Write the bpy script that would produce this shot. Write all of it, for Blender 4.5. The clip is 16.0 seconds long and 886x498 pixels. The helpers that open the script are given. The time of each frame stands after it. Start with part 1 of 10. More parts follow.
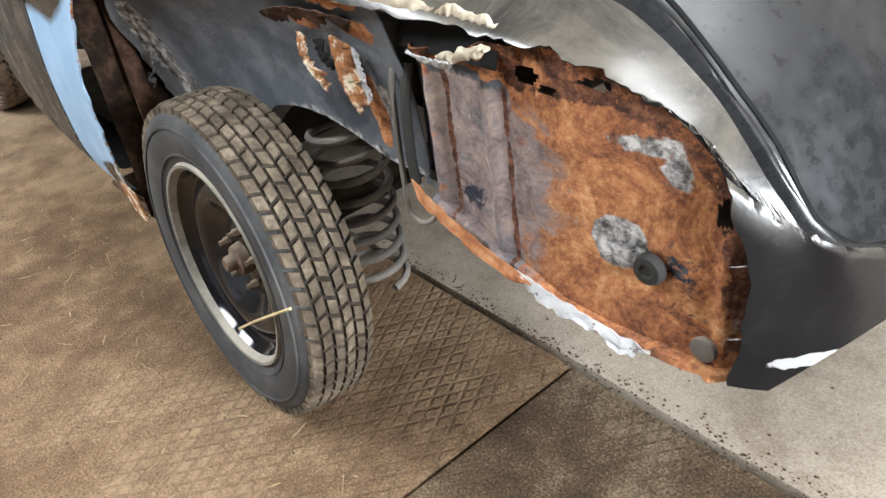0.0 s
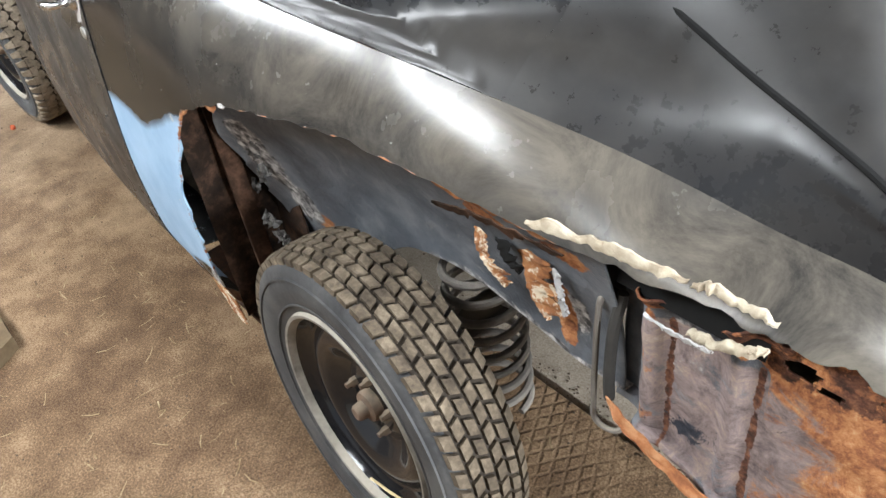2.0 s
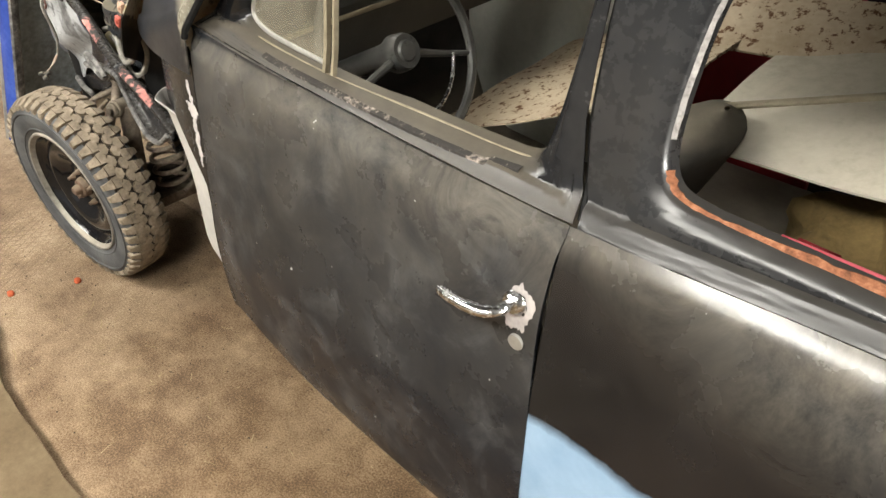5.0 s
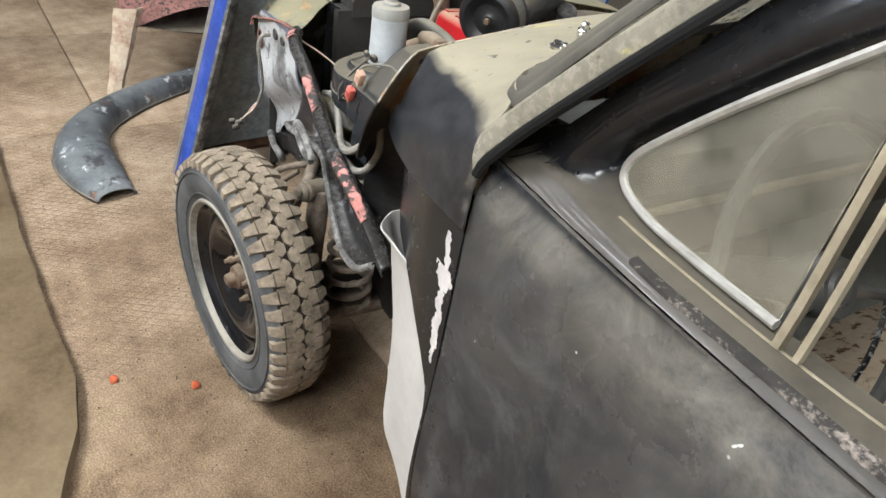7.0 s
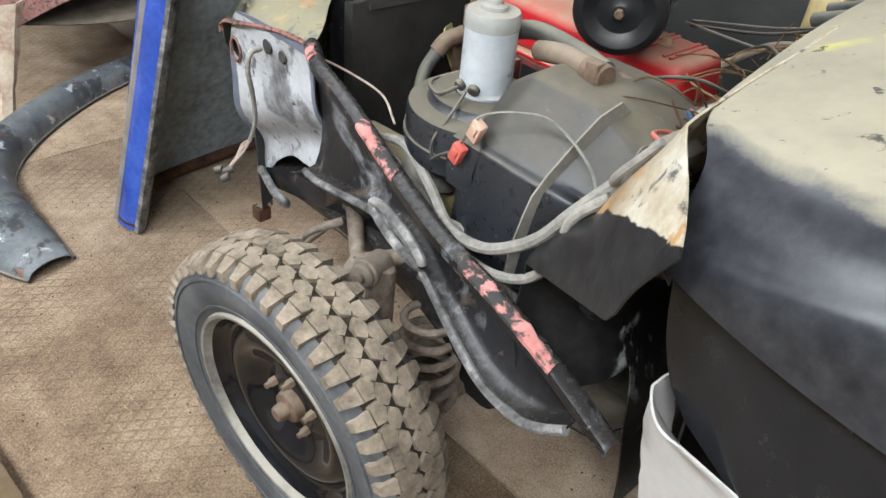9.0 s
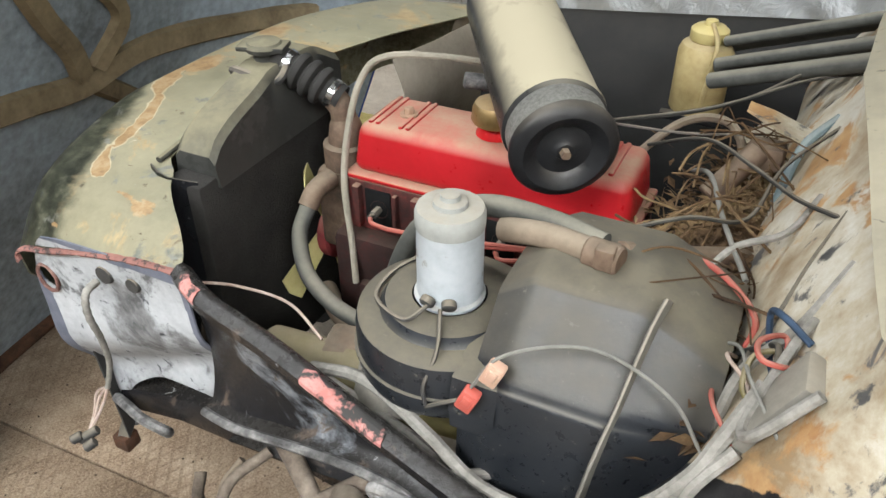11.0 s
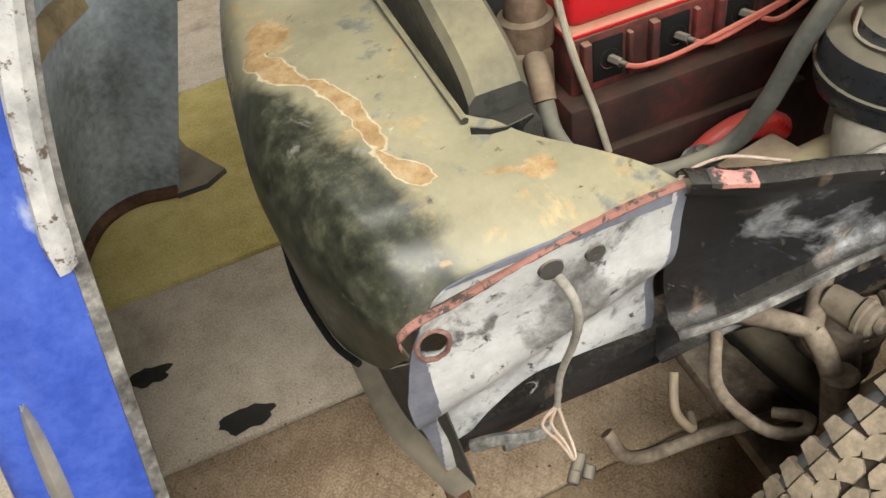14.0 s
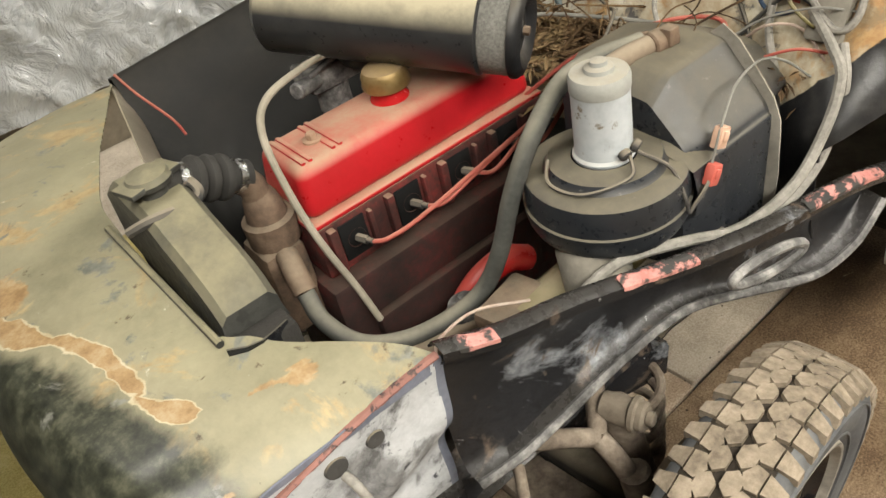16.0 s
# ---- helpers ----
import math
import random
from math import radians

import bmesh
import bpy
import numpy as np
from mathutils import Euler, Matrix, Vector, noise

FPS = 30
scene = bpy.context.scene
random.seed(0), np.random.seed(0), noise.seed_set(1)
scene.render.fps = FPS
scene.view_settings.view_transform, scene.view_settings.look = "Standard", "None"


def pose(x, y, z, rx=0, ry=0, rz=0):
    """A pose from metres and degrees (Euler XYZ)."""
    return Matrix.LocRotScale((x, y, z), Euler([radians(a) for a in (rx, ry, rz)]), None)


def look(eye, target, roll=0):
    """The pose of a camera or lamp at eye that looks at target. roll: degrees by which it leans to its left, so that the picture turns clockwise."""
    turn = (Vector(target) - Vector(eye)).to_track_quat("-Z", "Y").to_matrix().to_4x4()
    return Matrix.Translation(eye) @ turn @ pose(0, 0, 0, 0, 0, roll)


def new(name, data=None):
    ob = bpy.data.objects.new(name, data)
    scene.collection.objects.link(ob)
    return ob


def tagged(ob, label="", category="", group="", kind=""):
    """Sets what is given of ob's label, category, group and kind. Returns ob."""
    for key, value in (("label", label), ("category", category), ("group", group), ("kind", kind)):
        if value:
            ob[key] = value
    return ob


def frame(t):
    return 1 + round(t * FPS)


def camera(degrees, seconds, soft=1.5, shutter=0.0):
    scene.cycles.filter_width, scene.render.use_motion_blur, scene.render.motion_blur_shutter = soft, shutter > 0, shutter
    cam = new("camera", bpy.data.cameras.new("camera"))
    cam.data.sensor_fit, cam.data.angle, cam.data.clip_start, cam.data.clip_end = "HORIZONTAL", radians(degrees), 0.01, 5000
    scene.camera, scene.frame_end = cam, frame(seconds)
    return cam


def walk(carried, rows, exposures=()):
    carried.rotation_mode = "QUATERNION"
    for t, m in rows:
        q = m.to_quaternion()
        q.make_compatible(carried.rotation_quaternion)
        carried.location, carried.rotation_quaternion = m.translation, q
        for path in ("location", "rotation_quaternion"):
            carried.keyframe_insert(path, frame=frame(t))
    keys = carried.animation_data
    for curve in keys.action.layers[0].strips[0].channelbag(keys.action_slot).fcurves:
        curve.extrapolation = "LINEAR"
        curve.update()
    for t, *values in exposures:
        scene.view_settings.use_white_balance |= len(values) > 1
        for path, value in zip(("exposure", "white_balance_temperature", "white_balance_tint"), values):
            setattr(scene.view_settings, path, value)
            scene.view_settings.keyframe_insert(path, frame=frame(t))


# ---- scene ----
cam = camera(60.4, 16.0)
PATH = [
    (0, (1.301, -0.396, 1.109), (-0.057, 0.587, 0.018), -9.0),
    (0.5, (1.288, -0.447, 1.095), (-0.054, 0.578, 0.024), -7.7),
    (1, (1.27, -0.468, 1.146), (-0.069, 0.543, 0.058), -8.7),
    (1.5, (1.15, -0.429, 1.279), (-0.155, 0.513, 0.092), -10.0),
    (2, (0.9, -0.35, 1.396), (-0.391, 0.542, 0.155), -9.6),
    (2.5, (0.63, -0.384, 1.402), (-0.638, 0.497, 0.129), -9.1),
    (3, (0.378, -0.406, 1.418), (-0.833, 0.511, 0.117), -8.8),
    (3.5, (0.058, -0.403, 1.414), (-1.07, 0.587, 0.091), -8.2),
    (4, (-0.128, -0.46, 1.464), (-1.162, 0.628, 0.142), -7.0),
    (4.5, (-0.262, -0.593, 1.545), (-1.258, 0.582, 0.269), -4.1),
    (5, (-0.323, -0.647, 1.635), (-1.423, 0.517, 0.437), -1.1),
    (5.2, (-0.35, -0.643, 1.647), (-1.496, 0.502, 0.475), 0.3),
    (7.3, (-1.215, -0.385, 1.445), (-2.512, 0.555, 0.464), 9.1),
    (7.5, (-1.295, -0.363, 1.442), (-2.577, 0.572, 0.436), 9.0),
    (8, (-1.425, -0.349, 1.408), (-2.651, 0.589, 0.337), 8.5),
    (8.2, (-1.493, -0.363, 1.387), (-2.695, 0.587, 0.299), 8.3),
    (10.3, (-2.167, -0.417, 1.422), (-2.93, 0.896, 0.317), 0.3),
    (10.5, (-2.179, -0.376, 1.449), (-2.913, 0.959, 0.349), -0.0),
    (11, (-2.257, -0.262, 1.49), (-2.884, 1.132, 0.398), -0.1),
    (11.5, (-2.457, -0.283, 1.468), (-2.946, 1.145, 0.349), -0.1),
    (12, (-2.761, -0.412, 1.476), (-3.142, 1.012, 0.311), -1.4),
    (12.5, (-2.906, -0.365, 1.431), (-3.176, 1.028, 0.199), -3.8),
    (13, (-3.0, -0.203, 1.437), (-3.148, 1.161, 0.153), -7.1),
    (13.5, (-3.112, -0.123, 1.434), (-3.039, 1.22, 0.122), -10.9),
    (14, (-3.342, -0.174, 1.438), (-3.044, 1.117, 0.106), -12.5),
    (14.5, (-3.46, -0.191, 1.418), (-2.979, 1.075, 0.116), -10.8),
    (15, (-3.417, -0.19, 1.436), (-2.783, 1.056, 0.181), -11.2),
    (15.5, (-3.31, -0.199, 1.498), (-2.589, 1.035, 0.278), -13.0),
    (16, (-3.246, -0.201, 1.508), (-2.455, 1.037, 0.335), -13.8),
]
walk(cam, [(t, look(eye, target, roll)) for t, eye, target, roll in PATH],
     [(0.0, 0.0, 6300, 10), (2.0, 0.08, 6350, 10), (3.5, 0.1, 7150, 10), (5.0, 0.06, 7300, 10), (7.5, 0.0, 6250, 10), (8.0, 0.0, 6150, 10), (10.5, 0.0, 6450, 10), (12.0, 0.0, 6500, 9), (14.0, 0.05, 7300, 10), (16.0, 0.0, 7500, 10)])

# ---- world, sun and large lights ----
world = bpy.data.worlds.new("sky")
scene.world = world
world.use_nodes = True
wn = world.node_tree
sky = wn.nodes.new("ShaderNodeTexSky")
sky.sky_type = "NISHITA"
sky.sun_disc = False
sky.sun_elevation = radians(38)
sky.sun_rotation = radians(200)
wn.nodes["Background"].inputs["Strength"].default_value = 0.05
wn.links.new(sky.outputs["Color"], wn.nodes["Background"].inputs["Color"])


def area_lamp(name, eye, target, sx, sy, watts, colour):
    data = bpy.data.lights.new(name, "AREA")
    data.shape, data.size, data.size_y, data.energy, data.color = "RECTANGLE", sx, sy, watts, colour
    ob = new(name, data)
    ob.matrix_world = look(eye, target)
    return ob


# daylight through the open gateway, the end window and two roof lights of the shed
area_lamp("gateway_daylight", (-0.4, -3.85, 1.15), (-0.4, 2.0, 0.9), 5.0, 2.1, 10, (1.0, 0.97, 0.93))
area_lamp("end_window_daylight", (5.85, 0.6, 1.9), (0, 0.6, 0.6), 1.6, 1.2, 800, (0.93, 0.97, 1.0))
area_lamp("overhead_lamp", (-3.4, -1.9, 3.16), (-3.4, -1.9, 0), 2.6, 0.9, 255, (0.95, 0.985, 1.0))
area_lamp("overhead_lamp", (-0.5, -1.9, 3.16), (-0.5, -1.9, 0), 1.6, 0.9, 195, (0.95, 0.985, 1.0))
# two more overhead lamps, unseen, added to brighten the front and the tail
area_lamp("overhead_lamp", (-3.7, 0.9, 3.16), (-3.7, 0.9, 0), 1.6, 0.8, 50, (0.95, 0.985, 1.0))
area_lamp("overhead_lamp", (2.2, 0.65, 3.16), (2.2, 0.65, 0), 1.6, 0.9, 100, (0.95, 0.985, 1.0))

# ---- mesh helpers ----
YC = 0.78  # the car's middle line
# the front end, the scuttle and the goods on the floor ahead are laid out each in a frame of its own, set into the shed by these
FRONT = Matrix.Translation((-0.2377, -0.0896, -0.0188)) @ Matrix.Rotation(-0.0299, 4, "Z") @ Matrix.Scale(0.9394, 4)
FLOORED = Matrix.Translation((0, 0, 0.0188)) @ FRONT
SCUTTLE = FRONT @ Matrix.Translation((0.072, 0.045, -0.018))
PLACE = Matrix.Identity(4)


def tab(x, pts):
    """Smooth curve through (x, value) pairs."""
    xs = [p[0] for p in pts]
    ys = [p[1] for p in pts]
    if x <= xs[0]:
        return ys[0]
    if x >= xs[-1]:
        return ys[-1]
    i = max(j for j in range(len(xs)) if xs[j] <= x)
    i = min(i, len(xs) - 2)

    def slope(j):
        if j == 0:
            return (ys[1] - ys[0]) / (xs[1] - xs[0])
        if j == len(xs) - 1:
            return (ys[-1] - ys[-2]) / (xs[-1] - xs[-2])
        a = (ys[j] - ys[j - 1]) / (xs[j] - xs[j - 1])
        b = (ys[j + 1] - ys[j]) / (xs[j + 1] - xs[j])
        return 0 if a * b <= 0 else 2 * a * b / (a + b)

    h = xs[i + 1] - xs[i]
    s = (x - xs[i]) / h
    a, b = ys[i], ys[i + 1]
    ma, mb = slope(i) * h, slope(i + 1) * h
    return a * (1 + 2 * s) * (1 - s) ** 2 + ma * s * (1 - s) ** 2 + b * s * s * (3 - 2 * s) + mb * s * s * (s - 1)


def thing(name, at, label, category, group="", kind=""):
    ob = new(name)
    ob.empty_display_size = 0.1
    ob.matrix_world = at if isinstance(at, Matrix) else Matrix.Translation(at)
    return tagged(ob, label, category, group, kind)


def holds(ob, parent):
    """Puts ob under parent, keeping its world place."""
    bpy.context.view_layer.update()
    ob.parent = parent
    ob.matrix_parent_inverse = parent.matrix_world.inverted()
    return ob


def bm_mesh(name, bm, mat, smooth=True, angle=40):
    me = bpy.data.meshes.new(name)
    bm.normal_update()
    bm.to_mesh(me)
    bm.free()
    for m in mat if isinstance(mat, (list, tuple)) else [mat]:
        me.materials.append(m)
    if smooth:
        me.shade_smooth()
        me.set_sharp_from_angle(angle=radians(angle))
    return me


def part(name, bm, mat, parent=None, label="", smooth=True, angle=40):
    """A bmesh as one mesh object, under a thing or a part."""
    ob = new(name, bm_mesh(name, bm, mat, smooth, angle))
    ob.matrix_world = PLACE
    if label:
        ob["label"] = label
    return holds(ob, parent) if parent else ob


def grid(bm, rows, closed_u=False, closed_v=False, flip=False, keep=None):
    """Faces over a grid of points, rows of equal length."""
    vs = [[bm.verts.new(p) for p in r] for r in rows]
    n, m = len(vs), len(vs[0])
    for i in range(n - (0 if closed_u else 1)):
        for j in range(m - (0 if closed_v else 1)):
            if keep and not keep(i, j):
                continue
            q = [vs[i][j], vs[(i + 1) % n][j], vs[(i + 1) % n][(j + 1) % m], vs[i][(j + 1) % m]]
            bm.faces.new(q[::-1] if flip else q)
    return vs


def thicken(bm, t):
    """Gives an open sheet a thickness: a second skin t behind the first, joined along the rims."""
    bm.normal_update()
    faces = bm.faces[:]
    back = {v: bm.verts.new(v.co - v.normal * t) for v in bm.verts[:]}
    rims = [(e.verts[0], e.verts[1], e.link_loops[0].vert) for e in bm.edges if len(e.link_faces) == 1]
    for f in faces:
        g = bm.faces.new([back[v] for v in reversed(f.verts)])
        g.material_index = f.material_index
    for a, b, first in rims:
        if first is a:
            a, b = b, a
        bm.faces.new((a, b, back[b], back[a]))


def box(bm, lo, hi, bevel=0.0, m=None, segs=2):
    """A box between two corners, bevelled."""
    r = bmesh.ops.create_cube(bm, size=1)
    c = [(a + b) / 2 for a, b in zip(lo, hi)]
    s = [b - a for a, b in zip(lo, hi)]
    mm = Matrix.Translation(c) @ Matrix.Diagonal((*s, 1))
    bmesh.ops.transform(bm, matrix=mm, verts=r["verts"])
    vs = r["verts"]
    if bevel:
        es = {e for v in vs for e in v.link_edges}
        rr = bmesh.ops.bevel(bm, geom=list(es), offset=bevel, segments=segs, profile=0.5, affect="EDGES")
        vs = list({v for f in rr["faces"] for v in f.verts} | {v for v in vs if v.is_valid})
    if m is not None:
        bmesh.ops.transform(bm, matrix=m, verts=vs)
    return vs


def lathe(bm, prof, m=None, n=32, start=0.0, stop=360.0):
    """Turns (radius, height) pairs round the local z axis."""
    full = abs(stop - start - 360) < 1e-6
    rows = []
    k = n if full else n + 1
    for i in range(k):
        a = radians(start + (stop - start) * i / n)
        row = [Vector((max(r, 1e-4) * math.cos(a), max(r, 1e-4) * math.sin(a), h)) for r, h in prof]
        rows.append([m @ p for p in row] if m is not None else row)
    vs = grid(bm, rows, closed_u=full)
    return [v for r in vs for v in r]


def smooth_line(pts, per=6):
    """Catmull-Rom through the points."""
    p = [Vector(q) for q in pts]
    if len(p) < 3:
        return p
    p = [2 * p[0] - p[1]] + p + [2 * p[-1] - p[-2]]
    out = []
    for i in range(1, len(p) - 2):
        for k in range(per):
            t = k / per
            a, b, c, d = p[i - 1], p[i], p[i + 1], p[i + 2]
            out.append(0.5 * (2 * b + (c - a) * t + (2 * a - 5 * b + 4 * c - d) * t * t + (3 * b - a - 3 * c + d) * t ** 3))
    out.append(p[-2])
    return out


def tube(bm, pts, r, n=10, per=6, cap=True):
    """A round tube along a smooth line; r a number or a function of 0..1."""
    line = smooth_line(pts, per)
    up = Vector((0, 0, 1))
    rows = []
    prev = None
    for i, q in enumerate(line):
        d = (line[min(i + 1, len(line) - 1)] - line[max(i - 1, 0)]).normalized()
        if prev is None:
            prev = d.cross(up if abs(d.z) < 0.9 else Vector((1, 0, 0))).normalized()
        prev = (prev - d * prev.dot(d)).normalized()
        b = d.cross(prev)
        rr = r(i / (len(line) - 1)) if callable(r) else r
        rows.append([q + rr * (math.cos(2 * math.pi * k / n) * prev + math.sin(2 * math.pi * k / n) * b) for k in range(n)])
    vs = grid(bm, rows, closed_v=True)
    if cap:
        bm.faces.new(vs[0][::-1])
        bm.faces.new(vs[-1])
    return vs


def slab(bm, outline, thick, m=None, bevel=0.0):
    """A flat polygon (x, y) given a thickness along local z from 0 to thick."""
    a = [bm.verts.new((x, y, 0)) for x, y in outline]
    f = bm.faces.new(a)
    r = bmesh.ops.extrude_face_region(bm, geom=[f])
    top = [v for v in r["geom"] if isinstance(v, bmesh.types.BMVert)]
    bmesh.ops.translate(bm, vec=(0, 0, thick), verts=top)
    vs = a + top
    if m is not None:
        bmesh.ops.transform(bm, matrix=m, verts=vs)
    bmesh.ops.recalc_face_normals(bm, faces=list({f for v in vs for f in v.link_faces}))
    return vs


def axis_pose(a, b):
    """A pose at a whose local z points to b."""
    d = Vector(b) - Vector(a)
    return Matrix.Translation(a) @ d.to_track_quat("Z", "Y").to_matrix().to_4x4()


def rod(bm, a, b, r, n=12, r2=None, bevel=0.0):
    """A straight round bar from a to b."""
    h = (Vector(b) - Vector(a)).length
    r2 = r if r2 is None else r2
    e = bevel
    prof = [(0, 0), (r - e, 0), (r, e), (r2, h - e), (r2 - e, h), (0, h)] if e else [(0, 0), (r, 0), (r2, h), (0, h)]
    return lathe(bm, prof, axis_pose(a, b), n)


# ---- materials ----
def material(name, rough=0.6, metal=0.0):
    m = bpy.data.materials.new(name)
    m.use_nodes = True
    b = m.node_tree.nodes["Principled BSDF"]
    b.inputs["Roughness"].default_value = rough
    b.inputs["Metallic"].default_value = metal
    return m, m.node_tree, b


def n_noise(nt, scale, detail=6, rough=0.6, vec=None, dist=0.0):
    n = nt.nodes.new("ShaderNodeTexNoise")
    n.inputs["Scale"].default_value = scale
    n.inputs["Detail"].default_value = detail
    n.inputs["Roughness"].default_value = rough
    n.inputs["Distortion"].default_value = dist
    if vec is None:
        g = nt.nodes.new("ShaderNodeNewGeometry")
        vec = g.outputs["Position"]
    nt.links.new(vec, n.inputs["Vector"])
    return n.outputs["Fac"]


def n_ramp(nt, fac, stops):
    r = nt.nodes.new("ShaderNodeValToRGB")
    e = r.color_ramp.elements
    while len(e) > len(stops):
        e.remove(e[-1])
    while len(e) < len(stops):
        e.new(0.5)
    for k, (p, c) in zip(e, stops):
        k.position = p
        k.color = (*c, 1) if len(c) == 3 else c
    nt.links.new(fac, r.inputs["Fac"])
    return r.outputs["Color"]


def n_mix(nt, fac, a, b, mode="MIX"):
    m = nt.nodes.new("ShaderNodeMix")
    m.data_type = "RGBA"
    m.blend_type = mode
    for v, s in ((fac, m.inputs[0]), (a, m.inputs[6]), (b, m.inputs[7])):
        if isinstance(v, (int, float)):
            s.default_value = v
        elif isinstance(v, tuple):
            s.default_value = (*v, 1)
        else:
            nt.links.new(v, s)
    return m.outputs[2]


def n_math(nt, op, a, b=0.5, clamp=False):
    m = nt.nodes.new("ShaderNodeMath")
    m.operation = op
    m.use_clamp = clamp
    for v, s in ((a, m.inputs[0]), (b, m.inputs[1])):
        if isinstance(v, (int, float)):
            s.default_value = v
        else:
            nt.links.new(v, s)
    return m.outputs[0]


def n_attr(nt, name):
    a = nt.nodes.new("ShaderNodeAttribute")
    a.attribute_name = name
    return a.outputs["Fac"]


def n_bump(nt, b, height, strength=0.3, dist=0.01):
    n = nt.nodes.new("ShaderNodeBump")
    n.inputs["Strength"].default_value = strength
    n.inputs["Distance"].default_value = dist
    nt.links.new(height, n.inputs["Height"])
    nt.links.new(n.outputs["Normal"], b.inputs["Normal"])


def n_up(nt):
    """How far a surface faces upward, 0 to 1: where dust settles."""
    g = nt.nodes.new("ShaderNodeNewGeometry")
    s = nt.nodes.new("ShaderNodeSeparateXYZ")
    nt.links.new(g.outputs["Normal"], s.inputs[0])
    return s.outputs["Z"]


def surface(name, colours, scale=8.0, fine=60.0, rough=(0.5, 0.8), metal=0.0, bump=0.25, bump_d=0.004, dust=0.0, dust_colour=(0.32, 0.27, 0.20), spots=None, spot_scale=25.0, spot_at=0.62, dust_from=(0.25, 0.85)):
    """A worn surface: three tones at two scales, settled dust on what faces up, spots of a second colour, fine relief."""
    m, nt, b = material(name, 0.5, metal)
    b.inputs["Specular IOR Level"].default_value = 0.2 if rough[0] >= 0.45 else 0.4
    big = n_noise(nt, scale, 5, 0.6)
    small = n_noise(nt, fine, 6, 0.65)
    mixed = n_math(nt, "ADD", n_math(nt, "MULTIPLY", big, 0.65), n_math(nt, "MULTIPLY", small, 0.35))
    k = len(colours)
    col = n_ramp(nt, mixed, [(0.34 + 0.32 * i / max(k - 1, 1), c) for i, c in enumerate(colours)])
    r = n_ramp(nt, small, [(0.3, (rough[0],) * 3), (0.7, (rough[1],) * 3)])
    if spots:
        s = n_ramp(nt, n_noise(nt, spot_scale, 8, 0.7), [(spot_at, (0, 0, 0)), (spot_at + 0.05, (1, 1, 1))])
        col = n_mix(nt, s, col, spots)
    if dust:
        d = n_math(nt, "MULTIPLY", n_ramp(nt, n_up(nt), [(dust_from[0], (0, 0, 0)), (dust_from[1], (1, 1, 1))]), n_ramp(nt, n_noise(nt, scale * 1.7, 6, 0.7), [(0.3, (0.45,) * 3), (0.6, (1, 1, 1))]))
        d = n_math(nt, "MULTIPLY", d, dust, True)
        col = n_mix(nt, d, col, dust_colour)
        r = n_mix(nt, d, r, (0.95, 0.95, 0.95))
    nt.links.new(col, b.inputs["Base Color"])
    nt.links.new(r, b.inputs["Roughness"])
    if bump:
        n_bump(nt, b, small, bump, bump_d)
    return m


BLACK = (0.012, 0.013, 0.016)
M_rubber = surface("dusty_rubber", [(0.025, 0.024, 0.023), (0.045, 0.042, 0.038)], 9, 90, (0.6, 0.9), bump=0.15)
M_wall = surface("black_tyre_wall", [(0.024, 0.024, 0.025), (0.055, 0.055, 0.056), (0.10, 0.097, 0.091)], 7, 90, (0.5, 0.8), bump=0.15)
M_tyre = surface("dusty_tyre_rubber", [(0.045, 0.046, 0.048), (0.085, 0.087, 0.09), (0.14, 0.14, 0.138)], 7, 90, (0.6, 0.9), bump=0.2)
M_tread = surface("muddy_tread", [(0.034, 0.026, 0.019), (0.095, 0.074, 0.052), (0.20, 0.160, 0.115)], 22, 120, (0.85, 1.0), bump=0.3)
M_plaster = surface("old_plaster", [(0.10, 0.085, 0.07), (0.17, 0.15, 0.125)], 2, 30, (0.8, 1.0))
M_boards = surface("brown_boards", [(0.10, 0.075, 0.05), (0.18, 0.135, 0.09)], 3, 40, (0.7, 0.95))
M_blackpaint = surface("satin_black_paint", [(0.007, 0.0075, 0.009), (0.012, 0.0125, 0.014), (0.020, 0.020, 0.021)], 4, 40, (0.17, 0.30), bump=0.02, dust=0.3, dust_from=(0.55, 0.98))
M_roofpaint = surface("dusty_black_roof_paint", [(0.008, 0.0085, 0.010), (0.015, 0.0155, 0.017), (0.026, 0.025, 0.025)], 4, 40, (0.20, 0.36), bump=0.02, dust=0.14, dust_colour=(0.17, 0.145, 0.11), dust_from=(0.45, 0.95))
M_rust = surface("rust", [(0.10, 0.035, 0.018), (0.26, 0.10, 0.04), (0.42, 0.19, 0.07)], 9, 60, (0.75, 1.0), bump=0.6)
M_greydark = surface("dark_grey_metal", [(0.035, 0.035, 0.035), (0.075, 0.07, 0.065)], 6, 60, (0.5, 0.8), dust=0.6)
M_steel = surface("dirty_steel", [(0.10, 0.09, 0.08), (0.22, 0.20, 0.18)], 8, 70, (0.5, 0.8), metal=0.4, dust=0.5)
M_chrome = surface("worn_chrome", [(0.5, 0.5, 0.5), (0.7, 0.7, 0.7)], 20, 90, (0.12, 0.35), metal=1.0, bump=0.05)

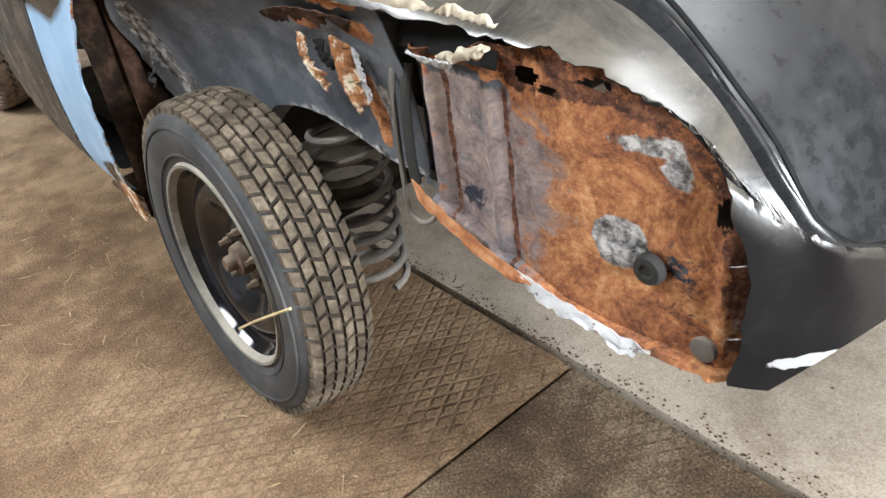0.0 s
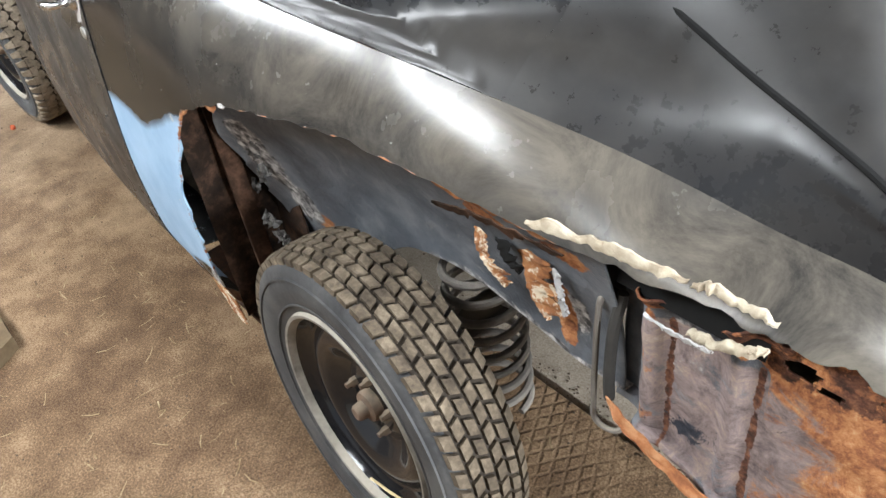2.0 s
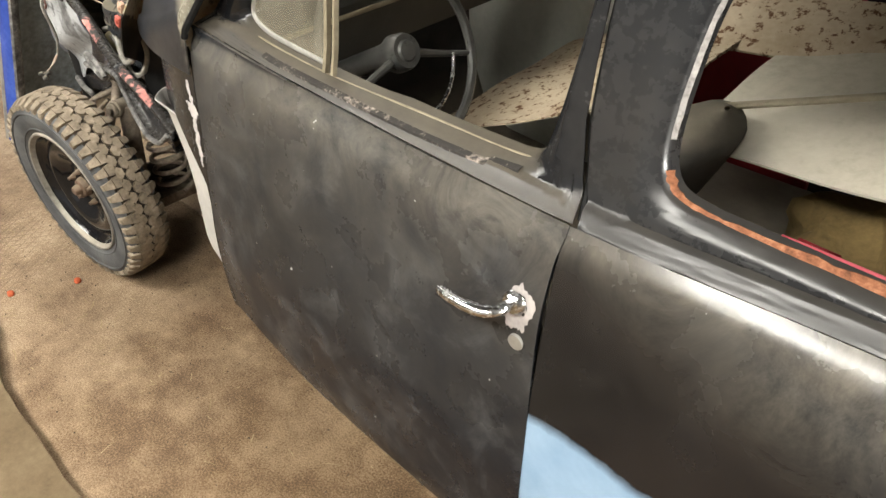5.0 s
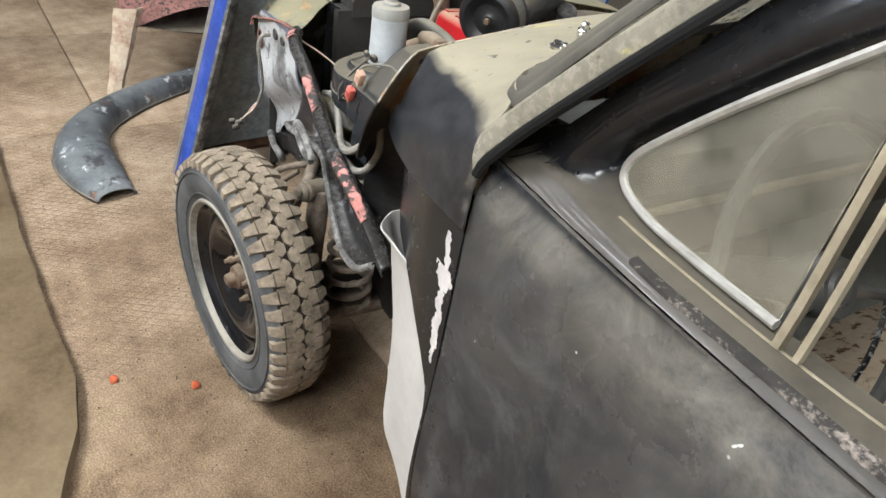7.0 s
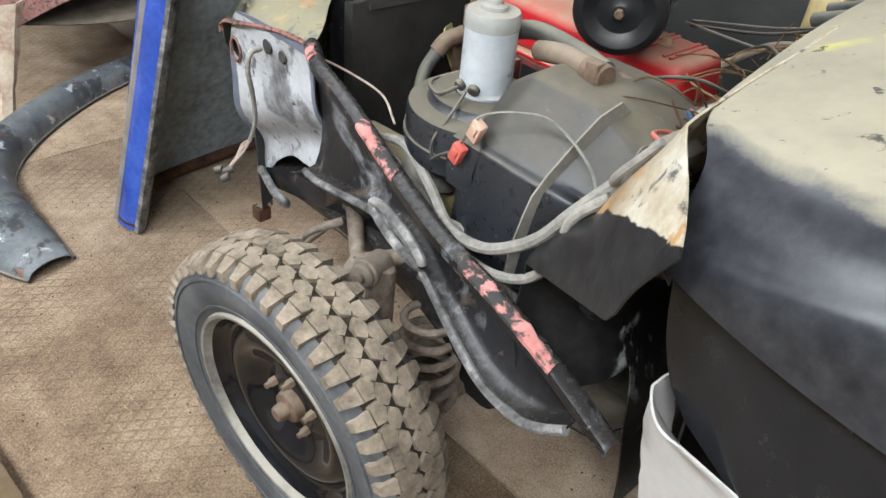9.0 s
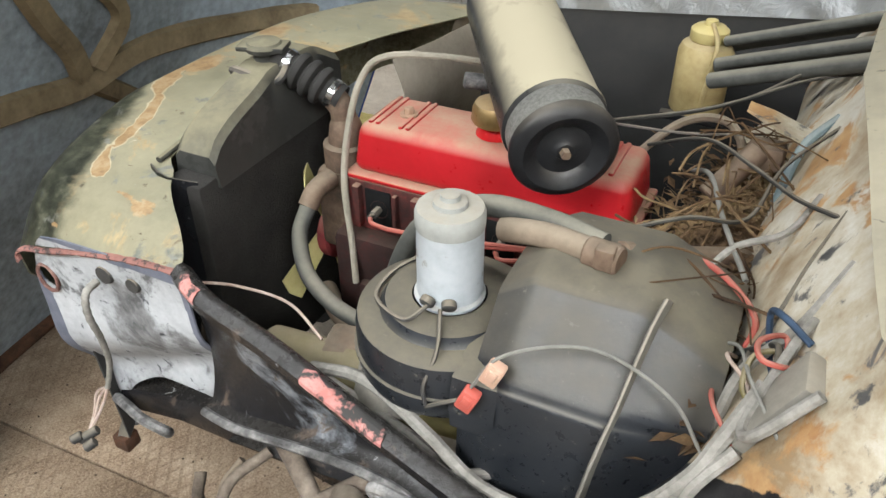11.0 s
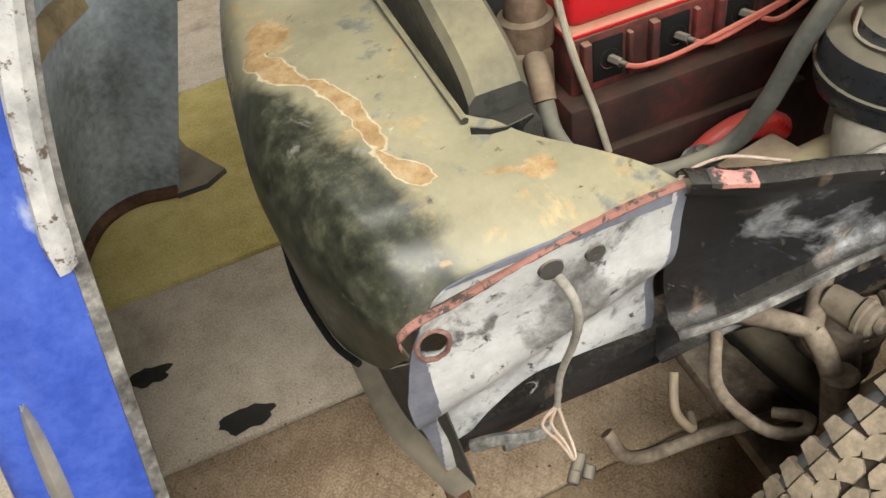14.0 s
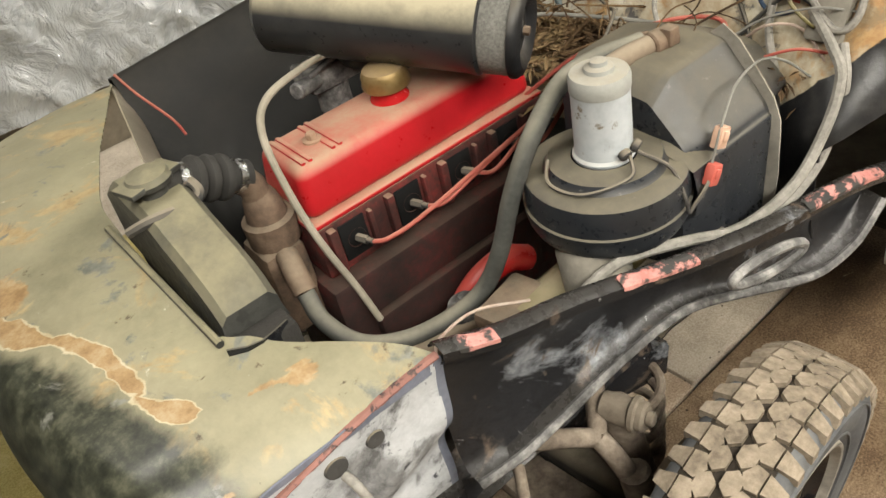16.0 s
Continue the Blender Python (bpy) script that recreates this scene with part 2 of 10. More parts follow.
M_gap = surface("shut_line_and_shade_black", [(0.004, 0.004, 0.004), (0.008, 0.008, 0.008)], 8, 60, (0.7, 0.9), bump=0)
M_rust_bright = surface("bright_rust", [(0.12, 0.04, 0.02), (0.32, 0.13, 0.055), (0.46, 0.25, 0.13)], 25, 90, (0.8, 1.0), bump=0.6)
M_rust_dark = surface("dark_rust", [(0.025, 0.015, 0.011), (0.07, 0.038, 0.024), (0.13, 0.06, 0.035)], 18, 90, (0.8, 1.0), bump=0.6)
M_brownrust = surface("brown_rust", [(0.012, 0.008, 0.006), (0.045, 0.024, 0.015), (0.13, 0.07, 0.045)], 14, 80, (0.8, 1.0), bump=0.5)
M_shred = surface("grey_shreds", [(0.03, 0.028, 0.027), (0.10, 0.095, 0.09), (0.26, 0.25, 0.24)], 45, 140, (0.8, 1.0), bump=0.8)
M_flap = surface("flaking_rusty_flap", [(0.09, 0.04, 0.025), (0.30, 0.13, 0.055), (0.44, 0.24, 0.11)], 22, 90, (0.8, 1.0), bump=0.7, spots=(0.58, 0.50, 0.38), spot_scale=30, spot_at=0.50)
M_mauve = surface("reddish_scale", [(0.10, 0.055, 0.045), (0.19, 0.10, 0.085), (0.30, 0.20, 0.17)], 25, 110, (0.8, 1.0), bump=0.7)
M_scab = surface("grey_scale", [(0.14, 0.13, 0.13), (0.32, 0.30, 0.29), (0.50, 0.48, 0.46)], 30, 120, (0.8, 1.0), bump=0.6)
M_under = surface("underseal", [(0.012, 0.011, 0.010), (0.035, 0.031, 0.027)], 8, 70, (0.75, 0.95), bump=0.4, dust=0.5)
M_spring = surface("dusty_spring", [(0.14, 0.125, 0.11), (0.27, 0.245, 0.215)], 15, 90, (0.8, 1.0), bump=0.3)
M_rim = surface("dusty_rim_paint", [(0.10, 0.092, 0.08), (0.22, 0.205, 0.18), (0.34, 0.32, 0.28)], 14, 70, (0.35, 0.6), metal=0.2, dust=0.5, dust_colour=(0.42, 0.37, 0.29))
M_disc = surface("glossy_black_disc", [(0.005, 0.005, 0.006), (0.011, 0.011, 0.012)], 10, 70, (0.06, 0.16), bump=0.02)
M_rusty_steel = surface("rusty_steel", [(0.06, 0.045, 0.035), (0.15, 0.10, 0.07), (0.24, 0.17, 0.12)], 18, 90, (0.6, 0.95), metal=0.2, dust=0.4)
M_tread_pale = surface("dried_mud_tread", [(0.11, 0.088, 0.066), (0.22, 0.178, 0.132), (0.33, 0.27, 0.205)], 22, 120, (0.9, 1.0), bump=0.4)
M_tread_dark = surface("dusty_tread_floor", [(0.018, 0.014, 0.011), (0.05, 0.04, 0.03)], 14, 120, (0.9, 1.0), bump=0.3)
M_scab_peel = surface("peeling_white_paint", [(0.24, 0.24, 0.245), (0.38, 0.38, 0.38), (0.50, 0.49, 0.48)], 30, 90, (0.6, 0.85), bump=0.4, spots=(0.10, 0.075, 0.06), spot_scale=45, spot_at=0.57)
# brown rust darkened to near black for the shade inside the sill
M_cavity = surface("brown_rust_in_shade", [(0.006, 0.004, 0.004), (0.025, 0.015, 0.010), (0.09, 0.05, 0.032)], 22, 80, (0.8, 1.0), bump=0.5)
M_scab_pale = surface("pale_primer_patch", [(0.34, 0.31, 0.30), (0.54, 0.50, 0.48)], 40, 90, (0.7, 0.9), bump=0.2)
M_steel_pale = surface("dull_bare_metal", [(0.30, 0.29, 0.27), (0.48, 0.47, 0.44)], 25, 90, (0.35, 0.6), metal=0.6, bump=0.1)
M_bakelite = surface("grey_bakelite", [(0.035, 0.035, 0.034), (0.07, 0.068, 0.063)], 12, 80, (0.25, 0.4), bump=0.05)
M_dash = surface("dash_paint", [(0.035, 0.035, 0.033), (0.07, 0.068, 0.063)], 6, 60, (0.4, 0.6))
M_dash_pale = surface("pale_cabin_lining", [(0.34, 0.34, 0.31), (0.46, 0.46, 0.42)], 4, 50, (0.6, 0.8))
M_redcloth = surface("red_lining", [(0.10, 0.006, 0.008), (0.20, 0.012, 0.016)], 6, 70, (0.6, 0.85))
M_redtrim = surface("faded_red_trim", [(0.30, 0.03, 0.045), (0.44, 0.06, 0.08)], 6, 70, (0.4, 0.6))
M_seat = surface("dark_leathercloth", [(0.045, 0.042, 0.036), (0.085, 0.078, 0.066)], 6, 90, (0.6, 0.85), bump=0.3, dust=0.3)


def glass(name, tint=(0.75, 0.78, 0.75), dirt=0.5, film=(0.33, 0.30, 0.24)):
    """Window glass with a film of dust."""
    m, nt, b = material(name, 0.05)
    b.inputs["Base Color"].default_value = (*tint, 1)
    b.inputs["Transmission Weight"].default_value = 1.0
    b.inputs["IOR"].default_value = 1.45
    d = nt.nodes.new("ShaderNodeBsdfDiffuse")
    d.inputs["Color"].default_value = (*film, 1)
    mx = nt.nodes.new("ShaderNodeMixShader")
    f = n_ramp(nt, n_noise(nt, 11, 6, 0.7), [(0.3, (0.05,) * 3), (0.75, (dirt,) * 3)])
    nt.links.new(f, mx.inputs[0])
    nt.links.new(b.outputs[0], mx.inputs[1])
    nt.links.new(d.outputs[0], mx.inputs[2])
    nt.links.new(mx.outputs[0], nt.nodes["Material Output"].inputs["Surface"])
    return m


M_glass = glass("dusty_glass", (0.7, 0.72, 0.66), 0.28)
M_cloth = surface("dusty_cloth_tape", [(0.16, 0.15, 0.13), (0.30, 0.28, 0.25)], 30, 120, (0.85, 1.0), bump=0.5)
M_wire_pale = surface("pale_wire", [(0.30, 0.20, 0.16), (0.45, 0.38, 0.32)], 40, 120, (0.5, 0.8))
M_steel_pale2 = surface("scraped_grey_metal", [(0.03, 0.029, 0.028), (0.15, 0.145, 0.14), (0.38, 0.365, 0.345)], 28, 90, (0.5, 0.8), metal=0.2, bump=0.4)
M_seal_grey = surface("dusty_window_rubber", [(0.045, 0.042, 0.036), (0.10, 0.093, 0.08)], 10, 90, (0.5, 0.7), dust=0.35)
# dust film whitened to paint the reflected glare on the windscreen
M_glass_dust_glare = glass("dusty_glare_windscreen", (0.8, 0.82, 0.78), 0.85, (0.62, 0.58, 0.49))
M_valve = surface("dusty_red_cover", [(0.34, 0.012, 0.014), (0.46, 0.014, 0.020)], 8, 60, (0.25, 0.45), bump=0.05, dust=1.0, dust_colour=(0.36, 0.22, 0.15))
M_valve_dust = surface("cover_nut_dust", [(0.26, 0.16, 0.11), (0.38, 0.25, 0.17)], 20, 90, (0.85, 1.0))
M_redgloss = surface("glossy_red", [(0.42, 0.01, 0.012), (0.55, 0.015, 0.02)], 8, 60, (0.15, 0.3), bump=0.03, dust=0.3)
M_engine_red = surface("grimy_red", [(0.018, 0.012, 0.011), (0.07, 0.022, 0.019), (0.21, 0.032, 0.029)], 9, 60, (0.6, 0.9), bump=0.4, dust=0.8, dust_colour=(0.26, 0.17, 0.12))
M_engine_dark = surface("grimy_block", [(0.010, 0.008, 0.007), (0.032, 0.015, 0.013), (0.10, 0.020, 0.019)], 7, 60, (0.6, 0.9), bump=0.4, dust=0.2, dust_colour=(0.14, 0.10, 0.07))
M_brass = surface("dusty_brass", [(0.28, 0.18, 0.07), (0.42, 0.30, 0.14)], 20, 90, (0.25, 0.5), metal=0.7, dust=0.7, dust_colour=(0.34, 0.25, 0.16))
M_redwire = surface("red_wire", [(0.34, 0.06, 0.045), (0.46, 0.10, 0.08)], 20, 90, (0.5, 0.8), bump=0.1, dust=0.4)
M_blackwire = surface("black_wire", [(0.015, 0.015, 0.015), (0.05, 0.048, 0.044)], 20, 90, (0.5, 0.8), bump=0.1, dust=0.4)
M_wire_grey = surface("grey_wire", [(0.14, 0.135, 0.12), (0.26, 0.25, 0.22)], 20, 90, (0.6, 0.9), bump=0.1)
M_bluepipe = surface("faded_blue_hose", [(0.10, 0.15, 0.17), (0.20, 0.25, 0.26)], 20, 90, (0.6, 0.9), bump=0.2, dust=0.4)
M_blueblack = surface("blue_black_boot", [(0.02, 0.035, 0.06), (0.05, 0.08, 0.13)], 30, 90, (0.5, 0.8), bump=0.2)
M_dustpipe = surface("dusty_pipe", [(0.20, 0.18, 0.14), (0.34, 0.30, 0.24)], 16, 90, (0.6, 0.9), bump=0.2)
M_redpulley = surface("dull_red_pulley", [(0.16, 0.03, 0.03), (0.30, 0.05, 0.05)], 16, 90, (0.6, 0.9), dust=0.5)
M_fan = surface("yellow_fan", [(0.38, 0.33, 0.12), (0.50, 0.45, 0.20)], 16, 90, (0.6, 0.9), dust=0.3)
M_aircream = surface("dusty_cream_casing", [(0.016, 0.016, 0.017), (0.035, 0.035, 0.035)], 6, 60, (0.25, 0.4), bump=0.03, dust=1.6, dust_colour=(0.38, 0.335, 0.235))
M_mesh = surface("grey_mesh", [(0.16, 0.155, 0.14), (0.34, 0.33, 0.30)], 200, 700, (0.5, 0.7), metal=0.4, bump=1.0)
M_blackplastic = surface("black_moulding", [(0.010, 0.010, 0.011), (0.022, 0.022, 0.023)], 12, 90, (0.3, 0.5), dust=0.25)
M_radcore = surface("radiator_core", [(0.015, 0.014, 0.013), (0.04, 0.037, 0.033)], 12, 160, (0.6, 0.9), bump=0.8)
M_radtank = surface("radiator_tank", [(0.02, 0.02, 0.019), (0.05, 0.05, 0.044)], 10, 70, (0.4, 0.65), dust=0.85, dust_colour=(0.23, 0.205, 0.13), spots=(0.05, 0.05, 0.045), spot_scale=14, spot_at=0.54)
M_heaterblack = surface("heater_black", [(0.012, 0.014, 0.017), (0.030, 0.032, 0.036)], 8, 70, (0.22, 0.42), bump=0.12, dust=0.75, dust_colour=(0.17, 0.145, 0.10), dust_from=(0.5, 0.9), spots=(0.10, 0.095, 0.085), spot_scale=60, spot_at=0.62)
M_whitemotor = surface("white_motor_paint", [(0.34, 0.36, 0.37), (0.44, 0.47, 0.49), (0.52, 0.54, 0.55)], 12, 60, (0.4, 0.6), bump=0.1, dust=0.6, spots=(0.20, 0.17, 0.13), spot_scale=22, spot_at=0.60)
M_motorcap = surface("grey_motor_cap", [(0.24, 0.245, 0.23), (0.36, 0.36, 0.33)], 14, 80, (0.5, 0.75), dust=0.6)
M_redplug = surface("red_plastic", [(0.40, 0.07, 0.05), (0.54, 0.13, 0.10)], 30, 90, (0.4, 0.6), bump=0.1)
M_paleplug = surface("peach_plastic", [(0.46, 0.28, 0.20), (0.58, 0.38, 0.28)], 30, 90, (0.4, 0.6), bump=0.1)
M_duct = surface("dusty_grey_duct", [(0.14, 0.13, 0.11), (0.26, 0.24, 0.205)], 10, 80, (0.6, 0.9), bump=0.3, dust=0.5)
M_hose = surface("grey_rubber_hose", [(0.045, 0.046, 0.042), (0.10, 0.10, 0.09)], 10, 80, (0.5, 0.8), bump=0.1, dust=0.8, dust_colour=(0.25, 0.23, 0.18))
M_hose_tan = surface("dusty_tan_hose", [(0.16, 0.12, 0.085), (0.27, 0.21, 0.155)], 12, 80, (0.7, 0.95), bump=0.2, dust=0.5)
M_suspension = surface("dirty_suspension", [(0.07, 0.054, 0.042), (0.17, 0.135, 0.105), (0.29, 0.24, 0.19)], 16, 80, (0.8, 1.0), bump=0.5)
M_suspension_pale = surface("pale_dusty_bush", [(0.13, 0.105, 0.08), (0.25, 0.21, 0.165)], 16, 80, (0.8, 1.0), bump=0.4)
M_bottle = surface("yellowed_plastic", [(0.24, 0.17, 0.07), (0.38, 0.29, 0.13), (0.48, 0.39, 0.20)], 9, 60, (0.4, 0.6), bump=0.04, dust=0.3)
M_bottlecap = surface("yellow_cap", [(0.40, 0.32, 0.12), (0.52, 0.43, 0.19)], 7, 60, (0.4, 0.6), bump=0.1)
M_oldgold = surface("dusty_olive_tube", [(0.10, 0.085, 0.03), (0.20, 0.17, 0.075)], 9, 60, (0.6, 0.9), dust=0.6)
M_creamleg = surface("cream_rust_foot", [(0.30, 0.16, 0.11), (0.50, 0.40, 0.30), (0.62, 0.54, 0.42)], 14, 70, (0.7, 0.95))
M_crate = surface("brown_cover", [(0.12, 0.10, 0.075), (0.24, 0.205, 0.155)], 4, 40, (0.6, 0.8))
M_oil = surface("old_oil", [(0.010, 0.009, 0.008), (0.03, 0.026, 0.022)], 30, 90, (0.4, 0.7))
M_grit = surface("dark_grit", [(0.04, 0.028, 0.02), (0.12, 0.085, 0.055)], 40, 90, (0.9, 1.0))
M_brickcrumb = surface("brick_red", [(0.35, 0.07, 0.03), (0.50, 0.13, 0.06)], 60, 120, (0.8, 1.0))


def sheeting():
    """Thin milky film: half glossy, half letting light through."""
    m, nt, b = material("plastic_film", 0.16)
    b.inputs["Base Color"].default_value = (0.74, 0.76, 0.76, 1)
    b.inputs["Transmission Weight"].default_value = 0.55
    b.inputs["IOR"].default_value = 1.45
    n_bump(nt, b, n_noise(nt, 6, 5, 0.6, dist=2.5), 0.9, 0.04)
    return m


M_sheeting = sheeting()
# ---- the shed: floor, walls, ceiling ----
def floor_material(name, tones, pattern=0.0, pitch=0.035):
    """Dirty floor with straw-coloured dust, damp stains and, where asked, the imprint of a lozenge mat."""
    m, nt, b = material(name, 0.9)
    b.inputs["Specular IOR Level"].default_value = 0.2
    g = nt.nodes.new("ShaderNodeNewGeometry")
    pos = g.outputs["Position"]
    big = n_noise(nt, 1.6, 4, 0.6)
    mid = n_noise(nt, 11, 6, 0.65)
    fine = n_noise(nt, 190, 6, 0.75)
    mixed = n_math(nt, "ADD", n_math(nt, "MULTIPLY", big, 0.3), n_math(nt, "ADD", n_math(nt, "MULTIPLY", mid, 0.24), n_math(nt, "MULTIPLY", fine, 0.46)))
    col = n_ramp(nt, mixed, [(0.425, tones[0]), (0.5, tones[1]), (0.575, tones[2])])
    damp = n_ramp(nt, n_noise(nt, 2.7, 5, 0.65, dist=0.4), [(0.56, (0, 0, 0)), (0.7, (1, 1, 1))])
    col = n_mix(nt, n_math(nt, "MULTIPLY", damp, 0.45), col, (0.14, 0.085, 0.05))
    grit = n_ramp(nt, n_noise(nt, 260, 3, 0.6), [(0.66, (0, 0, 0)), (0.72, (1, 1, 1))])
    col = n_mix(nt, n_math(nt, "MULTIPLY", grit, 0.75), col, (0.07, 0.05, 0.035))
    height = n_math(nt, "ADD", n_math(nt, "MULTIPLY", mid, 0.5), n_math(nt, "MULTIPLY", fine, 0.5))
    if pattern:
        s = nt.nodes.new("ShaderNodeSeparateXYZ")
        nt.links.new(pos, s.inputs[0])
        k = 2 * math.pi / pitch
        u = n_math(nt, "SINE", n_math(nt, "MULTIPLY", n_math(nt, "ADD", s.outputs["X"], n_math(nt, "MULTIPLY", s.outputs["Y"], 0.62)), k))
        v = n_math(nt, "SINE", n_math(nt, "MULTIPLY", n_math(nt, "SUBTRACT", s.outputs["X"], n_math(nt, "MULTIPLY", s.outputs["Y"], 0.62)), k))
        # paler tone towards the front end makes up for light missing there
        toned = n_ramp(nt, n_math(nt, "ADD", n_math(nt, "DIVIDE", n_math(nt, "ADD", s.outputs["X"], 5.0), 7.0), n_math(nt, "MULTIPLY", n_math(nt, "SUBTRACT", n_noise(nt, 2.2, 5, 0.65), 0.5), 0.25)), [(0.18, (0.9,) * 3), (0.50, (0, 0, 0))])
        col = n_mix(nt, toned, col, n_ramp(nt, mixed, [(0.425, (0.21, 0.14, 0.09)), (0.5, (0.38, 0.275, 0.185)), (0.575, (0.54, 0.42, 0.30))]))
        loz = n_math(nt, "MAXIMUM", u, v)
        loz = n_ramp(nt, loz, [(0.35, (0, 0, 0)), (0.95, (1, 1, 1))])
        worn = n_math(nt, "MULTIPLY", loz, n_ramp(nt, n_noise(nt, 3.1, 4), [(0.35, (0.15,) * 3), (0.65, (1, 1, 1))]))
        zone = n_ramp(nt, n_math(nt, "DIVIDE", n_math(nt, "ADD", s.outputs["X"], 5.0), 7.0), [(0.30, (0.7,) * 3), (0.35, (0, 0, 0)), (0.62, (0, 0, 0)), (0.68, (1, 1, 1))])
        worn = n_math(nt, "MULTIPLY", worn, zone)
        height = n_math(nt, "SUBTRACT", height, n_math(nt, "MULTIPLY", worn, pattern))
        col = n_mix(nt, n_math(nt, "MULTIPLY", worn, 0.42), col, (0.10, 0.065, 0.04))
    nt.links.new(col, b.inputs["Base Color"])
    nt.links.new(n_ramp(nt, mid, [(0.3, (0.7,) * 3), (0.7, (0.98,) * 3)]), b.inputs["Roughness"])
    n_bump(nt, b, height, 1.0, 0.010)
    return m


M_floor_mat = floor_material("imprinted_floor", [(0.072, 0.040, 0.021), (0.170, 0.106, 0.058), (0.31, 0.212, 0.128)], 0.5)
# worn imprinted floor under the nose, its colour brightened where light falls short
M_floor_worn_lit = floor_material("worn_lit_imprinted_floor", [(0.26, 0.18, 0.12), (0.42, 0.315, 0.225), (0.56, 0.45, 0.34)], 0.28)
M_floor_plate = floor_material("oily_rusty_plate", [(0.045, 0.027, 0.016), (0.13, 0.085, 0.048), (0.34, 0.26, 0.17)], 0.28, 0.03)
# front copy of the rear slab, coloured brighter for light lost behind the bonnet
M_floor_slab = floor_material("brightened_concrete_slab", [(0.38, 0.31, 0.235), (0.54, 0.46, 0.37), (0.66, 0.58, 0.48)])
M_floor_rear = floor_material("pale_rear_slab", [(0.32, 0.258, 0.19), (0.45, 0.378, 0.295), (0.56, 0.485, 0.39)])
M_floor_yellow = floor_material("yellow_dusted_slab", [(0.42, 0.33, 0.11), (0.56, 0.46, 0.18), (0.65, 0.55, 0.27)])
M_floor_bed = surface("dark_floor_bed", [(0.05, 0.035, 0.025), (0.09, 0.065, 0.045)], 5, 60, (0.9, 1.0))

bm = bmesh.new()
box(bm, (-9, -6, -0.25), (7.5, 6, -0.03))
floor_bed = tagged(part("floor", bm, M_floor_bed, smooth=False), "dark earth bed under the floor slabs", "floor", kind="structure")


def floor_slab(x0, x1, y0, y1, mat, top=0.0, label=""):
    """One piece of the floor, with worn edges."""
    bm = bmesh.new()
    box(bm, (x0, y0, -0.04), (x1, y1, top), 0.006)
    return part("slab", bm, mat, floor_bed, label, angle=30)


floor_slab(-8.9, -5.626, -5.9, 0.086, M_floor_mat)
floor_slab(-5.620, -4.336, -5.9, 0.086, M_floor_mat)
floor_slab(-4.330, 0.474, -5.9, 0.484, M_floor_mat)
floor_slab(-8.9, -5.626, 0.092, 0.890, M_floor_worn_lit)
floor_slab(-5.620, -4.336, 0.092, 0.890, M_floor_worn_lit)
floor_slab(-4.330, -2.2, 0.488, 0.890, M_floor_worn_lit)
floor_slab(0.480, 7.4, -5.9, 0.482, M_floor_plate)
floor_slab(-2.196, 7.4, 0.496, 5.9, M_floor_rear, 0.004)
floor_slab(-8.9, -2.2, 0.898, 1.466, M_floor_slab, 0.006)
floor_slab(-8.9, -2.2, 1.476, 2.44, M_floor_yellow, 0.012)
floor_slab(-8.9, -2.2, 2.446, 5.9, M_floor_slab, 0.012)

SHED = (-8.5, 6.0, -4.0, 3.6, 3.2)


def wall_with_opening(name, axis, at, a0, a1, hole, thick=0.25, mat=None, label=""):
    """A wall in one plane, with one rectangular opening right through it."""
    bm = bmesh.new()
    h = SHED[4]
    rects = [(a0, hole[0], 0, h), (hole[1], a1, 0, h), (hole[0], hole[1], 0, hole[2]), (hole[0], hole[1], hole[3], h)] if hole else [(a0, a1, 0, h)]
    for p, q, z0, z1 in rects:
        if q - p < 0.01 or z1 - z0 < 0.01:
            continue
        lo, hi = (p, min(at, at + thick), z0), (q, max(at, at + thick), z1)
        if axis == "x":
            lo, hi = (lo[1], p, z0), (hi[1], q, z1)
        box(bm, lo, hi)
    return tagged(part(name, bm, mat, smooth=False), label, "wall", kind="structure")


wall_with_opening("wall_south", "y", SHED[2], SHED[0] - 0.2, SHED[1] + 0.2, (-2.9, 2.1, 0.0, 2.25), -0.25, M_plaster, "rough plastered shed wall with a wide open gateway")
wall_with_opening("wall_north", "y", SHED[3], SHED[0] - 0.2, SHED[1] + 0.2, None, 0.25, M_plaster, "rough plastered back wall of the shed")
wall_with_opening("wall_east", "x", SHED[1], SHED[2], SHED[3], (-0.2, 1.4, 1.3, 2.5), 0.25, M_plaster, "plastered end wall with a window opening")
wall_with_opening("wall_west", "x", SHED[0], SHED[2], SHED[3], None, -0.25, M_boards, "dark brown boarded end wall")
# the last two openings only serve the added lamps
ROOF_OPENINGS = [(-4.7, -2.1, -2.35, -1.45), (-1.3, 0.3, -2.35, -1.45), (-4.4, -2.8, 0.5, 1.3), (1.4, 3.0, 0.2, 1.1)]
xs = sorted({-8.7, 6.2} | {v for q in ROOF_OPENINGS for v in q[:2]})
ys = sorted({-4.2, 3.8} | {v for q in ROOF_OPENINGS for v in q[2:]})
bm = bmesh.new()
for x0, x1 in zip(xs, xs[1:]):
    for y0, y1 in zip(ys, ys[1:]):
        cx, cy = (x0 + x1) / 2, (y0 + y1) / 2
        if not any(q[0] < cx < q[1] and q[2] < cy < q[3] for q in ROOF_OPENINGS):
            box(bm, (x0, y0, 3.2), (x1, y1, 3.3))
M_ceiling = surface("grey_ceiling_boards", [(0.055, 0.055, 0.056), (0.10, 0.10, 0.10)], 3, 40, (0.7, 0.95))
tagged(part("ceiling", bm, M_ceiling, smooth=False), "dark grey boarded ceiling with four openings, two of them added for extra lamps", "ceiling", kind="structure")

